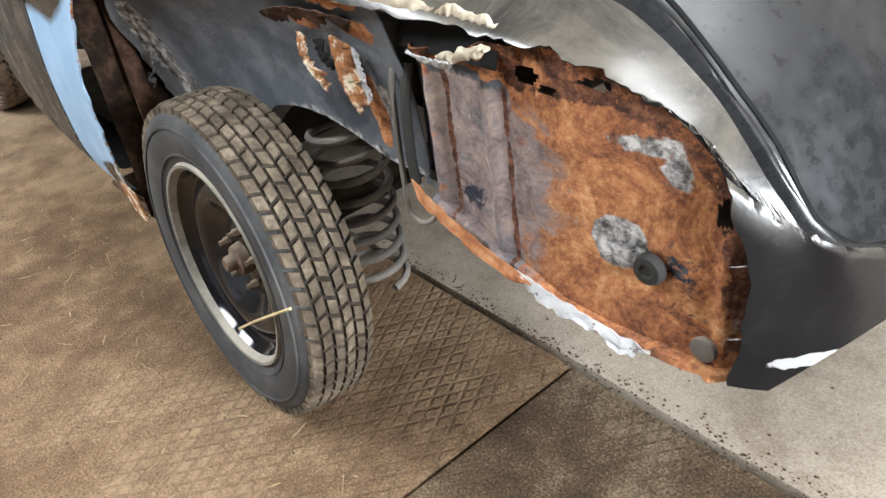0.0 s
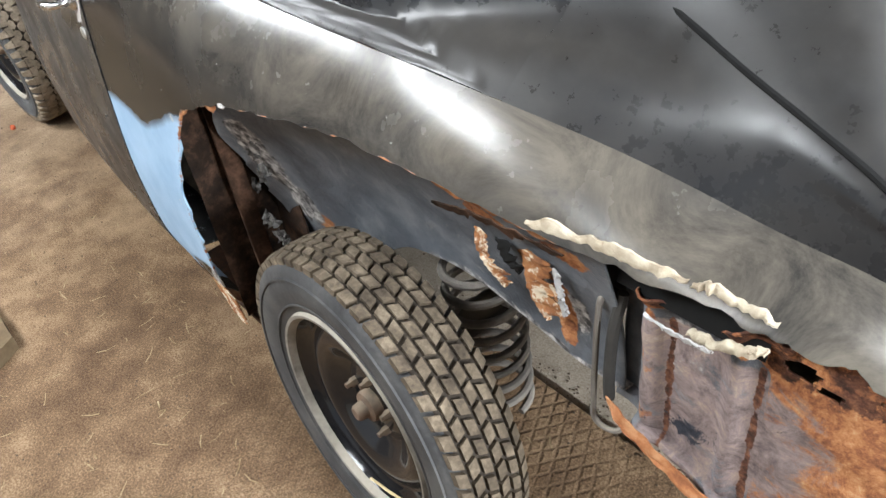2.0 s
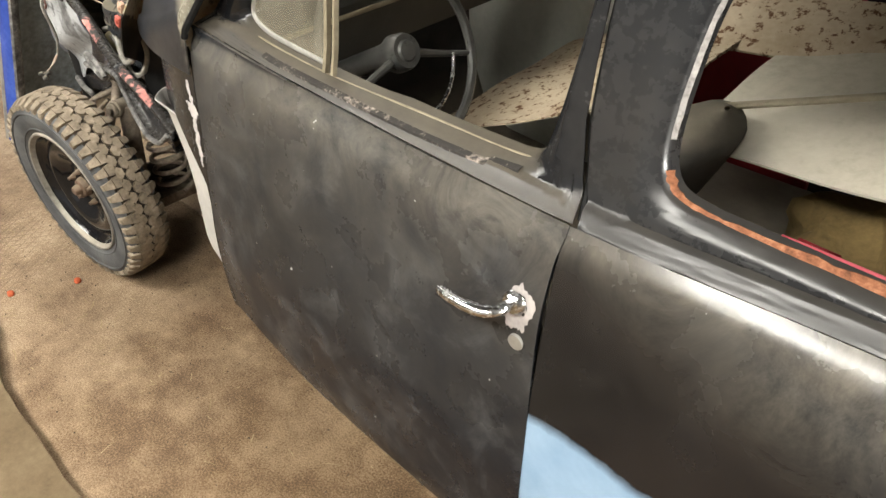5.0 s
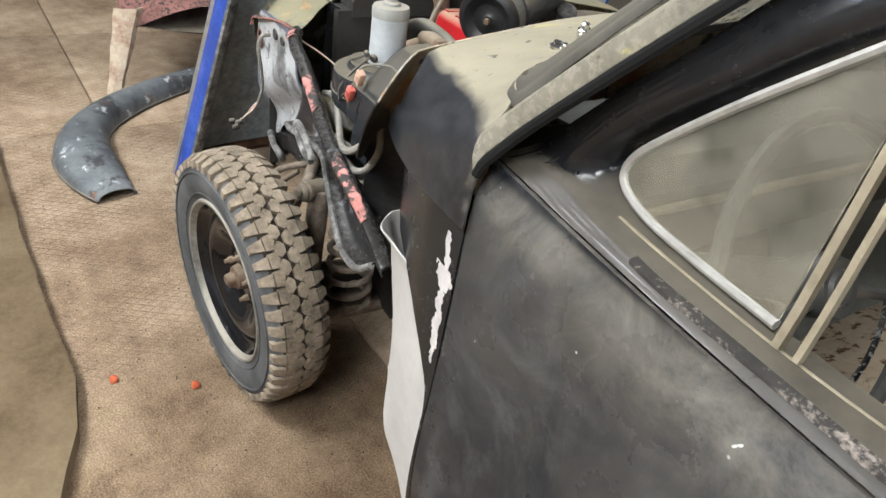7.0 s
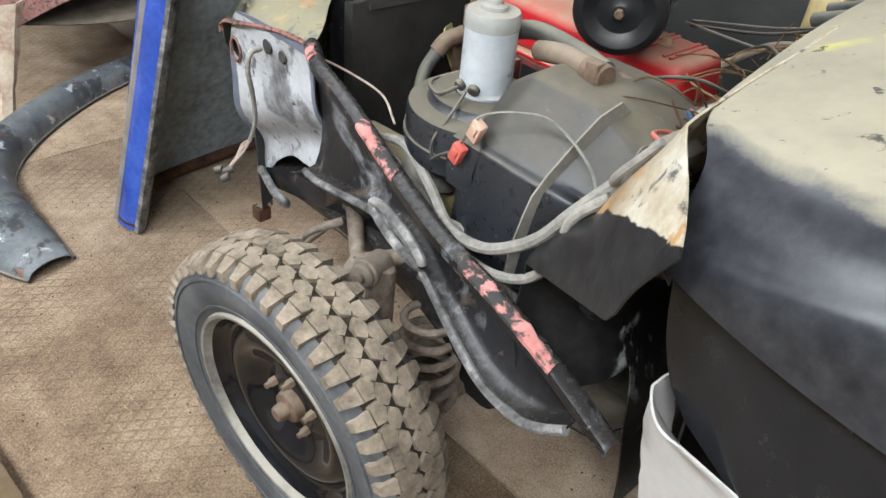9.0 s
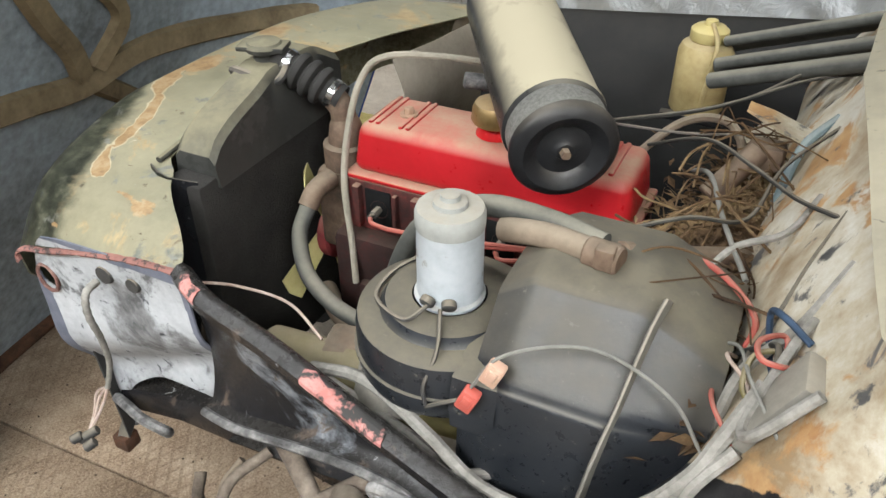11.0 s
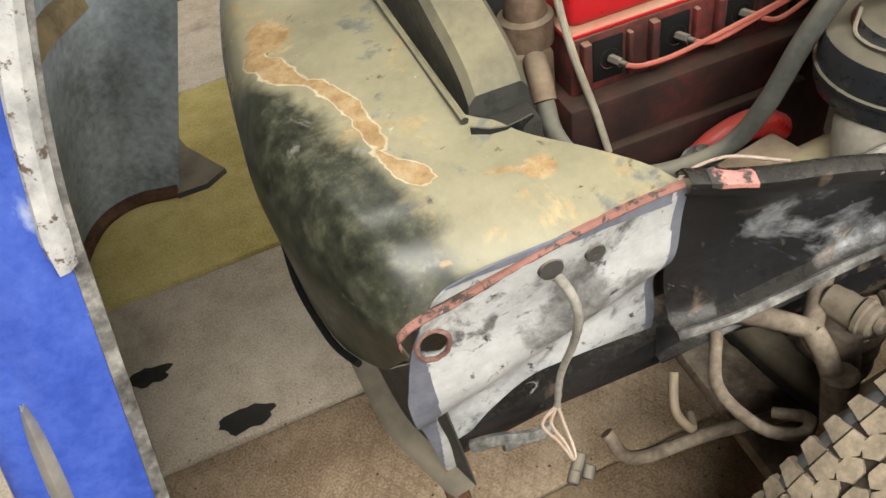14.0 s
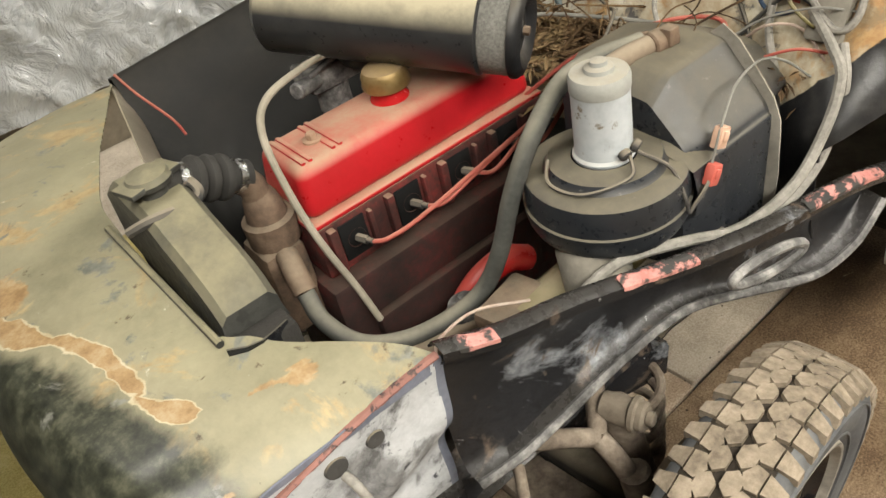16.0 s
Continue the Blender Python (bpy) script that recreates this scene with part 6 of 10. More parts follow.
M_mottled = surface("mouldy_hardboard", [(0.36, 0.28, 0.19), (0.46, 0.37, 0.27), (0.54, 0.45, 0.33)], 6, 60, (0.8, 1.0), spots=(0.12, 0.06, 0.03), spot_scale=38, spot_at=0.55)
M_whiteboard = surface("off_white_card", [(0.34, 0.30, 0.24), (0.48, 0.44, 0.36), (0.56, 0.52, 0.44)], 3, 40, (0.5, 0.7), bump=0.05)
M_tanboard = surface("tan_hardboard", [(0.07, 0.045, 0.026), (0.19, 0.13, 0.072), (0.34, 0.25, 0.15)], 9, 60, (0.7, 0.95))
M_foam = surface("dirty_yellow_foam", [(0.06, 0.04, 0.015), (0.16, 0.11, 0.045)], 9, 80, (0.9, 1.0), bump=0.8)
loose_panel("off-white card trim panel lying across the cabin", [(-0.93, 0.70, 0.86), (-0.25, 0.62, 0.955), (-0.20, 1.10, 1.08), (-0.86, 1.24, 1.00)], 0.006, M_whiteboard, [(0.62, 0.06, 0.02, 0.03)])
loose_panel("brown mottled door card leaning across the seats", [(-1.62, 0.62, 0.66), (-1.02, 0.78, 0.90), (-0.95, 1.30, 1.00), (-1.60, 1.32, 0.72)], 0.006, M_mottled)
loose_panel("brown mottled door card with two slots", [(-1.10, 1.05, 0.92), (-0.30, 1.02, 1.02), (-0.26, 1.34, 1.20), (-1.05, 1.36, 1.10)], 0.006, M_mottled, [(0.40, 0.55, 0.05, 0.02), (0.40, 0.68, 0.05, 0.02), (0.62, 0.6, 0.012, 0.03)])
bm = bmesh.new()
tube(bm, [(-1.14, 0.60, 0.90), (-0.95, 0.66, 0.94), (-0.60, 0.82, 1.02)], 0.008, 8)
tagged(part("trim_strip", bm, M_channel), "pale yellow metal trim strip lying on the seats", "trim")
bm = bmesh.new()
rows = []
for i in range(25):
    s = i / 24
    c = Vector((-0.99, 0.60, 0.64)).lerp(Vector((-0.82, 0.66, 0.985)), s)
    r = 0.085 * (0.55 + 0.45 * math.sin(math.pi * min(0.96, max(0.05, s * 0.9 + 0.08))) ** 0.4) * (1 if s < 0.9 else (1 - s) * 9 + 0.1)
    rows.append([c + Vector((0.8 * r * math.cos(a), 1.5 * r * math.sin(a), -0.25 * r * math.cos(a))) for a in [2 * math.pi * k / 20 for k in range(20)]])
grid(bm, rows, closed_v=True)
tagged(part("cushion", bm, M_seat), "dark grey padded cushion lying in the car", "cushion")
bm = bmesh.new()
box(bm, (-1.1, 0.34, 0.30), (-0.55, 1.25, 0.56), 0.05)
tagged(part("seat_cushion", bm, M_seat), "dark seat cushion on the cabin floor", "seat")
bm = bmesh.new()
bmesh.ops.create_icosphere(bm, subdivisions=4, radius=1)
for v in bm.verts:
    n = v.co.normalized()
    v.co = Vector((-0.42, 0.80, 0.70)) + Vector((n.x * 0.26, n.y * 0.22, n.z * 0.14)) * (1 + 0.35 * noise.noise(n * 2) + 0.1 * noise.noise(n * 8))
tagged(part("foam_lump", bm, M_foam), "torn lump of dirty yellow seat foam", "foam")
bm = bmesh.new()
tube(bm, [(-0.60, 0.50, 0.60), (-0.59, 0.58, 0.70), (-0.585, 0.64, 0.79)], 0.04, 12)
part("red_brace", bm, M_redcloth, car, "red inner body brace")
bm = bmesh.new()
rows = [[(x, y, z) for x, y, z in ((xx, 0.275, 1.015 - 0.02 * xx), (xx, 0.262, 1.0), (xx, 0.268, 0.975), (xx, 0.30, 0.955))] for xx in [-0.56 + 0.75 * i / 20 for i in range(21)]]
grid(bm, rows)
thicken(bm, 0.004)
part("inner_rail", bm, M_redtrim, car, "faded red inner rail below the window")
bm = bmesh.new()
rows = [[(-0.36 + 0.59 * i / 20 + 0.04 * noise.noise((j * 0.6, 2, 0)), 0.32 + 0.30 * j / 8, 0.975 + 0.035 * j / 8 + 0.01 * noise.noise((i * 0.3, j * 0.4, 0))) for j in range(9)] for i in range(21)]
grid(bm, rows, keep=lambda i, j: not (9 <= i <= 9 and 2 <= j <= 3))
thicken(bm, 0.006)
tagged(part("parcel_board", bm, M_tanboard), "tan hardboard parcel shelf with a knot hole", "board")

# ---- front end: nose, headlamp panel, inner wing, bulkhead ----
PLACE = FRONT


def mottle(name, base, layers, rough=(0.5, 0.8), bump=0.3, dust=0.0, dust_colour=(0.42, 0.37, 0.25)):
    """A patchy painted surface: base tones, then layers of (colours, noise scale, threshold, attribute or None)."""
    m, nt, b = material(name, 0.6)
    b.inputs["Specular IOR Level"].default_value = 0.22 if rough[0] >= 0.45 else 0.4
    fine = n_noise(nt, 70, 6, 0.7)
    col = n_ramp(nt, n_math(nt, "ADD", n_math(nt, "MULTIPLY", n_noise(nt, 6, 5, 0.6), 0.7), n_math(nt, "MULTIPLY", fine, 0.3)), [(0.36 + 0.28 * i / max(1, len(base) - 1), c) for i, c in enumerate(base)])
    r = n_ramp(nt, fine, [(0.3, (rough[0],) * 3), (0.7, (rough[1],) * 3)])
    if dust:
        d = n_math(nt, "MULTIPLY", n_ramp(nt, n_up(nt), [(0.35, (0, 0, 0)), (0.95, (1, 1, 1))]), n_ramp(nt, n_noise(nt, 9, 6, 0.7), [(0.3, (0.5,) * 3), (0.6, (1, 1, 1))]))
        d = n_math(nt, "MULTIPLY", d, dust, True)
        col = n_mix(nt, d, col, dust_colour)
        r = n_mix(nt, d, r, (0.95, 0.95, 0.95))
    for cols, scale, at, attr in layers:
        v = n_noise(nt, scale, 7, 0.65, dist=0.5)
        if attr:
            v = n_math(nt, "ADD", n_attr(nt, attr), n_math(nt, "MULTIPLY", n_math(nt, "SUBTRACT", v, 0.5), 1.0))
        wide = {"toned": 0.32, "dark": 0.2}.get(attr, 0.05)
        k = n_ramp(nt, v, [(at - wide / 4, (0, 0, 0)), (at + wide, (1, 1, 1))])
        c = n_ramp(nt, n_noise(nt, 35, 6, 0.7), [(0.35 + 0.3 * i / max(1, len(cols) - 1), q) for i, q in enumerate(cols)])
        col = n_mix(nt, k, col, c)
        if attr in ("black", "dark", "toned"):
            r = n_mix(nt, k, r, (0.32, 0.32, 0.32))
    nt.links.new(col, b.inputs["Base Color"])
    nt.links.new(r, b.inputs["Roughness"])
    n_bump(nt, b, fine, bump, 0.004)
    return m


M_nose = mottle("olive_black_nose_paint", [(0.11, 0.105, 0.066), (0.185, 0.172, 0.112), (0.26, 0.238, 0.158)], [([(0.05, 0.035, 0.02), (0.12, 0.085, 0.05)], 32, 0.645, None), ([(0.26, 0.18, 0.09), (0.40, 0.30, 0.16)], 6, 0.56, None), ([(0.44, 0.42, 0.34), (0.56, 0.54, 0.46)], 21, 0.675, None), ([(0.014, 0.015, 0.011), (0.036, 0.038, 0.026), (0.085, 0.085, 0.058)], 9, 0.5, "dark"), ([(0.10, 0.10, 0.085), (0.20, 0.20, 0.17)], 15, 0.61, None), ([(0.34, 0.28, 0.17), (0.48, 0.42, 0.30)], 12, 0.5, "rim"), ([(0.20, 0.12, 0.055), (0.30, 0.195, 0.095), (0.36, 0.27, 0.16)], 12, 0.5, "bare")], (0.18, 0.36), 0.12, 0.45, (0.31, 0.275, 0.18))
M_primer = mottle("grey_white_primer", [(0.22, 0.22, 0.225), (0.40, 0.41, 0.42), (0.53, 0.54, 0.55)], [([(0.13, 0.13, 0.13), (0.27, 0.27, 0.27)], 4, 0.53, None), ([(0.06, 0.06, 0.06), (0.16, 0.16, 0.16)], 7, 0.60, None), ([(0.035, 0.036, 0.04), (0.08, 0.08, 0.09)], 34, 0.625, None), ([(0.10, 0.11, 0.14), (0.17, 0.18, 0.22)], 9, 0.5, "edge"), ([(0.20, 0.08, 0.04), (0.36, 0.16, 0.08)], 30, 0.62, "rust")], (0.55, 0.85), 0.35)
M_pink = mottle("pink_red_primer", [(0.15, 0.07, 0.058), (0.31, 0.15, 0.125)], [([(0.03, 0.024, 0.024), (0.10, 0.07, 0.066)], 60, 0.53, None), ([(0.55, 0.52, 0.50), (0.68, 0.66, 0.64)], 28, 0.68, None)], (0.7, 0.9), 0.3)
M_pinkworn = mottle("worn_pink_on_black", [(0.03, 0.029, 0.028), (0.055, 0.052, 0.048)], [([(0.40, 0.15, 0.13), (0.56, 0.27, 0.24)], 24, 0.515, None), ([(0.50, 0.48, 0.46), (0.66, 0.64, 0.62)], 34, 0.66, None)], (0.6, 0.85), 0.4)
M_blackwing = mottle("scraped_black_wing", [(0.008, 0.008, 0.009), (0.02, 0.02, 0.022)], [([(0.10, 0.105, 0.115), (0.24, 0.25, 0.265)], 4, 0.60, None), ([(0.05, 0.04, 0.034), (0.12, 0.09, 0.07)], 13, 0.60, None), ([(0.12, 0.12, 0.12), (0.46, 0.46, 0.45)], 38, 0.68, None)], (0.12, 0.26), 0.5, 0.14, (0.14, 0.12, 0.09))
M_creamwall = mottle("flaking_cream_bulkhead", [(0.24, 0.165, 0.09), (0.42, 0.365, 0.27), (0.58, 0.56, 0.50)], [([(0.30, 0.15, 0.06), (0.44, 0.28, 0.13)], 9, 0.555, None), ([(0.05, 0.05, 0.05), (0.14, 0.13, 0.12)], 20, 0.60, None), ([(0.010, 0.010, 0.011), (0.026, 0.025, 0.024)], 16, 0.5, "black"), ([(0.16, 0.165, 0.17), (0.42, 0.42, 0.42)], 11, 0.5, "scrape")], (0.4, 0.7), 0.25, 0.15, (0.46, 0.40, 0.28))
M_beige = mottle("dirty_beige_panel", [(0.22, 0.19, 0.15), (0.36, 0.31, 0.25)], [([(0.06, 0.05, 0.045), (0.12, 0.10, 0.08)], 10, 0.64, None)], (0.6, 0.85), 0.2, 0.4)
M_cowl = mottle("dusty_cowl_paint", [(0.10, 0.095, 0.08), (0.19, 0.175, 0.14), (0.27, 0.245, 0.20)], [([(0.42, 0.38, 0.12), (0.5, 0.45, 0.16)], 6, 0.62, None), ([(0.03, 0.028, 0.025), (0.09, 0.083, 0.07)], 40, 0.63, None), ([(0.012, 0.013, 0.016), (0.035, 0.036, 0.040)], 12, 0.42, "toned")], (0.18, 0.34), 0.05, 0.75, (0.37, 0.325, 0.225))
M_farwing = surface("dusty_far_wing", [(0.005, 0.005, 0.005), (0.009, 0.0088, 0.0085), (0.018, 0.017, 0.015)], 5, 50, (0.5, 0.7), bump=0.1, dust=0.08, dust_colour=(0.16, 0.14, 0.11), dust_from=(0.3, 0.9))
M_greypanel = mottle("pale_grey_filler_panel", [(0.38, 0.36, 0.34), (0.50, 0.48, 0.45)], [([(0.16, 0.15, 0.14), (0.26, 0.24, 0.22)], 14, 0.68, None)], (0.6, 0.85), 0.2)

# nose: the sheet that runs over the front from wing to wing
NOSE_REAR = [(0.388, -2.885), (0.42, -2.905), (0.54, -3.03), (0.565, -3.045), (0.60, -3.080), (0.78, -3.090)]


NOSE_REAR += [(1.0, -3.085), (1.2, -3.03), (1.4, -2.95), (1.64, -2.86)]
NOSE_FRONT = [(0.388, -3.265), (0.45, -3.30), (0.6, -3.352), (0.78, -3.375), (1.0, -3.37), (1.2, -3.35), (1.39, -3.298), (1.54, -3.22), (1.60, -3.12), (1.64, -3.03)]
NOSE_FAR = 1.64


def nose_rear(y):
    return tab(y, NOSE_REAR)


def nose_point(y, s):
    """s from the rear edge (0) over the top and down to the mouth (1)."""
    e = y
    xr = nose_rear(y)
    xf = tab(y, NOSE_FRONT)
    zt = tab(e, [(0.388, 0.935), (0.45, 0.945), (0.6, 0.968), (0.78, 0.985), (1.2, 0.985), (1.5, 0.97), (1.60, 0.955), (1.64, 0.93)])
    zb = tab(e, [(0.388, 0.80), (0.45, 0.72), (0.6, 0.66), (0.78, 0.645), (1.2, 0.66), (1.5, 0.75), (1.64, 0.80)])
    edge = max(0.0, 1 - (e - 0.388) / 0.10)
    if s < 0.62:
        u = s / 0.62
        x = xr + (xf + 0.07 - xr) * u
        z = zt + 0.004 * math.sin(math.pi * u) - 0.055 * edge * edge * u ** 1.5 - 0.012 * edge
    else:
        u = (s - 0.62) / 0.38
        z1 = zt - 0.055 * edge * edge - 0.012 * edge
        a = u * math.pi / 2
        x = xf + 0.07 - 0.07 * math.sin(min(1.0, u * 1.6) * math.pi / 2) + 0.02 * max(0, u - 0.6)
        z = z1 - (z1 - zb) * (1 - math.cos(a)) ** 0.9
    return (x, y, z)


bm = bmesh.new()
ys = [0.388 + (NOSE_FAR - 0.388) * i / 90 for i in range(91)]
grid(bm, [[nose_point(y, j / 40) for j in range(41)] for y in ys])
thicken(bm, 0.003)
nose = part("nose_panel", bm, M_nose, car, "olive and black nose panel with bare patches and dust", angle=60)


def patches(spots):
    def f(co):
        return max(max(0.0, min(1.0, 1.3 - math.hypot((co.x - x) / rx, (co.y - y) / ry) * 0.8)) for x, y, rx, ry in spots)
    return f


BARE = [(-3.295, 0.84, 0.030, 0.035), (-3.268, 0.785, 0.022, 0.020), (-3.235, 0.735, 0.015, 0.030), (-3.212, 0.68, 0.013, 0.030), (-3.202, 0.62, 0.011, 0.030), (-3.198, 0.57, 0.014, 0.020), (-3.175, 0.528, 0.022, 0.018), (-3.182, 0.412, 0.016, 0.010), (-3.235, 0.398, 0.016, 0.008), (-3.27, 0.93, 0.055, 0.07), (-3.27, 1.15, 0.05, 0.06), (-3.03, 0.47, 0.035, 0.022), (-3.08, 0.49, 0.03, 0.012)]
NOSE_DARK = [(0.38, -3.15), (0.42, -3.165), (0.455, -3.175), (0.52, -3.18), (0.56, -3.19), (0.60, -3.21), (0.73, -3.262), (0.80, -3.32), (0.95, -3.35), (1.2, -3.34)]
CHAIN = [(-3.31, 0.86), (-3.285, 0.81), (-3.262, 0.775), (-3.235, 0.735), (-3.213, 0.68), (-3.203, 0.62), (-3.198, 0.57), (-3.178, 0.53), (-3.165, 0.515)]


def chain_dist(co):
    best = 9.0
    for (x0, y0), (x1, y1) in zip(CHAIN, CHAIN[1:]):
        t = max(0.0, min(1.0, ((co.x - x0) * (x1 - x0) + (co.y - y0) * (y1 - y0)) / ((x1 - x0) ** 2 + (y1 - y0) ** 2)))
        best = min(best, math.hypot(co.x - x0 - t * (x1 - x0), co.y - y0 - t * (y1 - y0)))
    return best


def bare_mask(co, grow):
    w = grow + 0.010 + 0.014 * noise.noise((co.x * 22, co.y * 22, 1.0)) + 0.007 * noise.noise((co.x * 70, co.y * 70, 4.0)) + 0.010 * max(0, min(1, (co.y - 0.72) / 0.1)) + 0.008 * max(0, 1 - math.hypot(co.x + 3.175, co.y - 0.53) / 0.03)
    return max(0.0, min(1.0, 0.5 + (w - chain_dist(co)) / 0.025))


attr_from(nose, "bare", lambda co: max(bare_mask(co, 0.0), 0.66 * patches(BARE[7:])(co)))
attr_from(nose, "rim", lambda co: max(bare_mask(co, 0.0026), 0.72 * patches([(x, y, rx + 0.006, ry + 0.006) for x, y, rx, ry in BARE[7:9]])(co) * 0.6))
attr_from(nose, "dark", lambda co: max(0.0, min(1.0, 0.5 + (tab(co.y, NOSE_DARK) - co.x) / 0.13)))

# pink weld flange between nose and headlamp panel
bm = bmesh.new()
rows = []
for i in range(41):
    x, y, z = nose_point(0.388, 0.90 * i / 40)
    w = 0.55 + 0.7 * noise.noise((i * 0.55, 3, 0))
    rows.append([(x, y + 0.004 * w, z + 0.003), (x, y - 0.004, z + 0.003), (x - 0.001, y - 0.008, z - 0.001), (x, y - 0.007, z - 0.007 * w)])
grid(bm, rows)
thicken(bm, 0.002)
part("weld_flange", bm, M_pink, car, "pink primed weld flange")

# headlamp side panel
def lamp_y(x, z):
    y = 0.386 + 0.072 * max(0.0, (0.90 - z)) / 0.45
    y += 0.012 * noise.noise((x * 5.0, z * 5.0, 0.4)) + 0.020 * math.exp(-((z - 0.62 - 0.45 * (x + 3.05)) / 0.05) ** 2) - 0.014 * math.exp(-((z - 0.72 - 0.45 * (x + 3.05)) / 0.06) ** 2)
    return y


bm = bmesh.new()
rows = []
for i in range(151):
    u = i / 150
    row = []
    for j in range(181):
        v = j / 180
        xl = tab(v, [(0.0, -3.245), (0.25, -3.255), (0.5, -3.270), (0.72, -3.276), (0.85, -3.262), (0.95, -3.225), (1.0, -3.19)])
        xr = -2.882
        x = xl + (xr - xl) * u
        zb = tab(x, [(-3.27, 0.315), (-3.235, 0.33), (-3.215, 0.43), (-3.15, 0.52), (-3.06, 0.572), (-2.97, 0.58), (-2.88, 0.585)])
        zt = tab(x, [(-3.27, 0.80), (-3.25, 0.852), (-3.20, 0.893), (-3.12, 0.907), (-2.88, 0.918)])
        z = zb + (zt - zb) * v
        row.append((x, lamp_y(x, z), z))
    rows.append(row)


def lamp_keep(i, j):
    x, y, z = rows[i][j]
    return math.hypot((x + 3.222) / 0.021, (z - 0.795) / 0.027) + 0.2 * noise.noise((x * 70, z * 70, 0)) > 1


grid(bm, rows, keep=lamp_keep)
thicken(bm, 0.003)
lamp = part("headlamp_panel", bm, M_primer, car, "dented grey-white primed headlamp panel", angle=60)
attr_from(lamp, "edge", lambda co: max(1.0 if co.x < -3.235 - 0.05 * max(0, 0.62 - co.z) else 0.0, 0.95 * max(0.0, 1 - abs(co.z - 0.908) / 0.028) if co.x < -2.9 else 0, 0.9 if co.x > -2.895 else 0.0))
attr_from(lamp, "rust", lambda co: max(0.55 * blob(co, -3.215, 0.79, 0.03, 0.04), 0.6 if co.z < 0.37 else 0.0, 0.4 if co.x < -3.262 else 0.0))
bm = bmesh.new()
tube(bm, [(-3.222 + 0.022 * (1 + 0.12 * noise.noise((math.cos(a) * 2, math.sin(a) * 2, 0))) * math.cos(a), lamp_y(-3.222, 0.795) - 0.002, 0.795 + 0.028 * (1 + 0.12 * noise.noise((math.cos(a) * 2, math.sin(a) * 2, 5))) * math.sin(a)) for a in [2 * math.pi * k / 24 for k in range(25)]], 0.0035, 8, 2, cap=False)
part("hole_rim", bm, M_mauve, car, "rusty rim of a hole")
for x, z, r in ((-3.060, 0.860, 0.016), (-3.000, 0.858, 0.013)):
    bm = bmesh.new()
    lathe(bm, [(0.0, 0.002), (r * 0.5, 0.004), (r, 0.003), (r * 1.1, -0.003)], axis_pose((x, lamp_y(x, z) - 0.002, z), (x, -1, z)), 18)
    part("grommet", bm, M_greydark, car, "dark rubber grommet")
bm = bmesh.new()
tube(bm, [(-3.058, 0.372, 0.86), (-3.055, 0.345, 0.855), (-3.052, 0.335, 0.82), (-3.056, 0.345, 0.76), (-3.072, 0.355, 0.69), (-3.085, 0.345, 0.635)], lambda s: 0.0068 - 0.002 * s + 0.0006 * math.sin(s * 90), 10)
part("loom", bm, M_cloth, car, "dusty taped headlamp loom")
for k, (dx, dy) in enumerate(((0, 0), (0.008, -0.006), (-0.006, 0.004))):
    bm = bmesh.new()
    tube(bm, [(-3.085, 0.345, 0.637), (-3.10 + dx * 2, 0.335 + dy, 0.615), (-3.092 + dx, 0.31 + dy, 0.595), (-3.088, 0.285 + dy * 0.3, 0.578)], 0.0028, 6)
    part("wire", bm, M_wire_pale, car)
bm = bmesh.new()
for a, b in (((-3.10, 0.272, 0.566), (-3.075, 0.295, 0.582)), ((-3.082, 0.266, 0.560), (-3.07, 0.280, 0.570)), ((-3.106, 0.262, 0.572), (-3.094, 0.276, 0.578))):
    rod(bm, a, b, 0.009, 10, bevel=0.002)
part("lamp_plug", bm, M_greydark, car, "black headlamp plug")

# mouth of the nose: dark recess and lower lip
bm = bmesh.new()
rows = []
for i in range(41):
    y = 0.43 + (2 * YC - 0.86) * i / 40
    e = min(y, 2 * YC - y)
    x0, _, z0 = nose_point(y, 1.0)
    low = tab(e, [(0.43, 0.33), (0.55, 0.36), (0.78, 0.37)])
    xb = tab(e, [(0.43, -3.24), (0.6, -3.31), (0.78, -3.33)])
    rows.append([(x0, y, z0), (x0 + 0.035, y, z0 - 0.01), (x0 + 0.05, y, z0 - 0.05)] + [(x0 + 0.05 + (xb + 0.03 - x0 - 0.05) * k / 6, y, z0 - 0.05 + (low + 0.02 - z0 + 0.05) * k / 6) for k in range(1, 7)] + [(xb, y, low + 0.012), (xb - 0.012, y, low), (xb, y, low - 0.014)])
grid(bm, rows)
thicken(bm, 0.003)
part("front_valance", bm, M_greydark, car, "dark grey recessed front valance", angle=60)
bm = bmesh.new()
tube(bm, [tuple(Vector(nose_point(y, 1.0)) + Vector((-0.006, 0, -0.006))) for y in [0.50 + (2 * YC - 1.0) * i / 14 for i in range(15)]], 0.006, 8, 3)
part("mouth_trim", bm, M_gap, car, "black rubber edging round the mouth")
bm = bmesh.new()
box(bm, (-3.262, 0.425, 0.295), (-3.222, 0.465, 0.335), 0.006, None)
part("panel_foot", bm, M_rust_dark, car, "rusty folded foot of the headlamp panel")

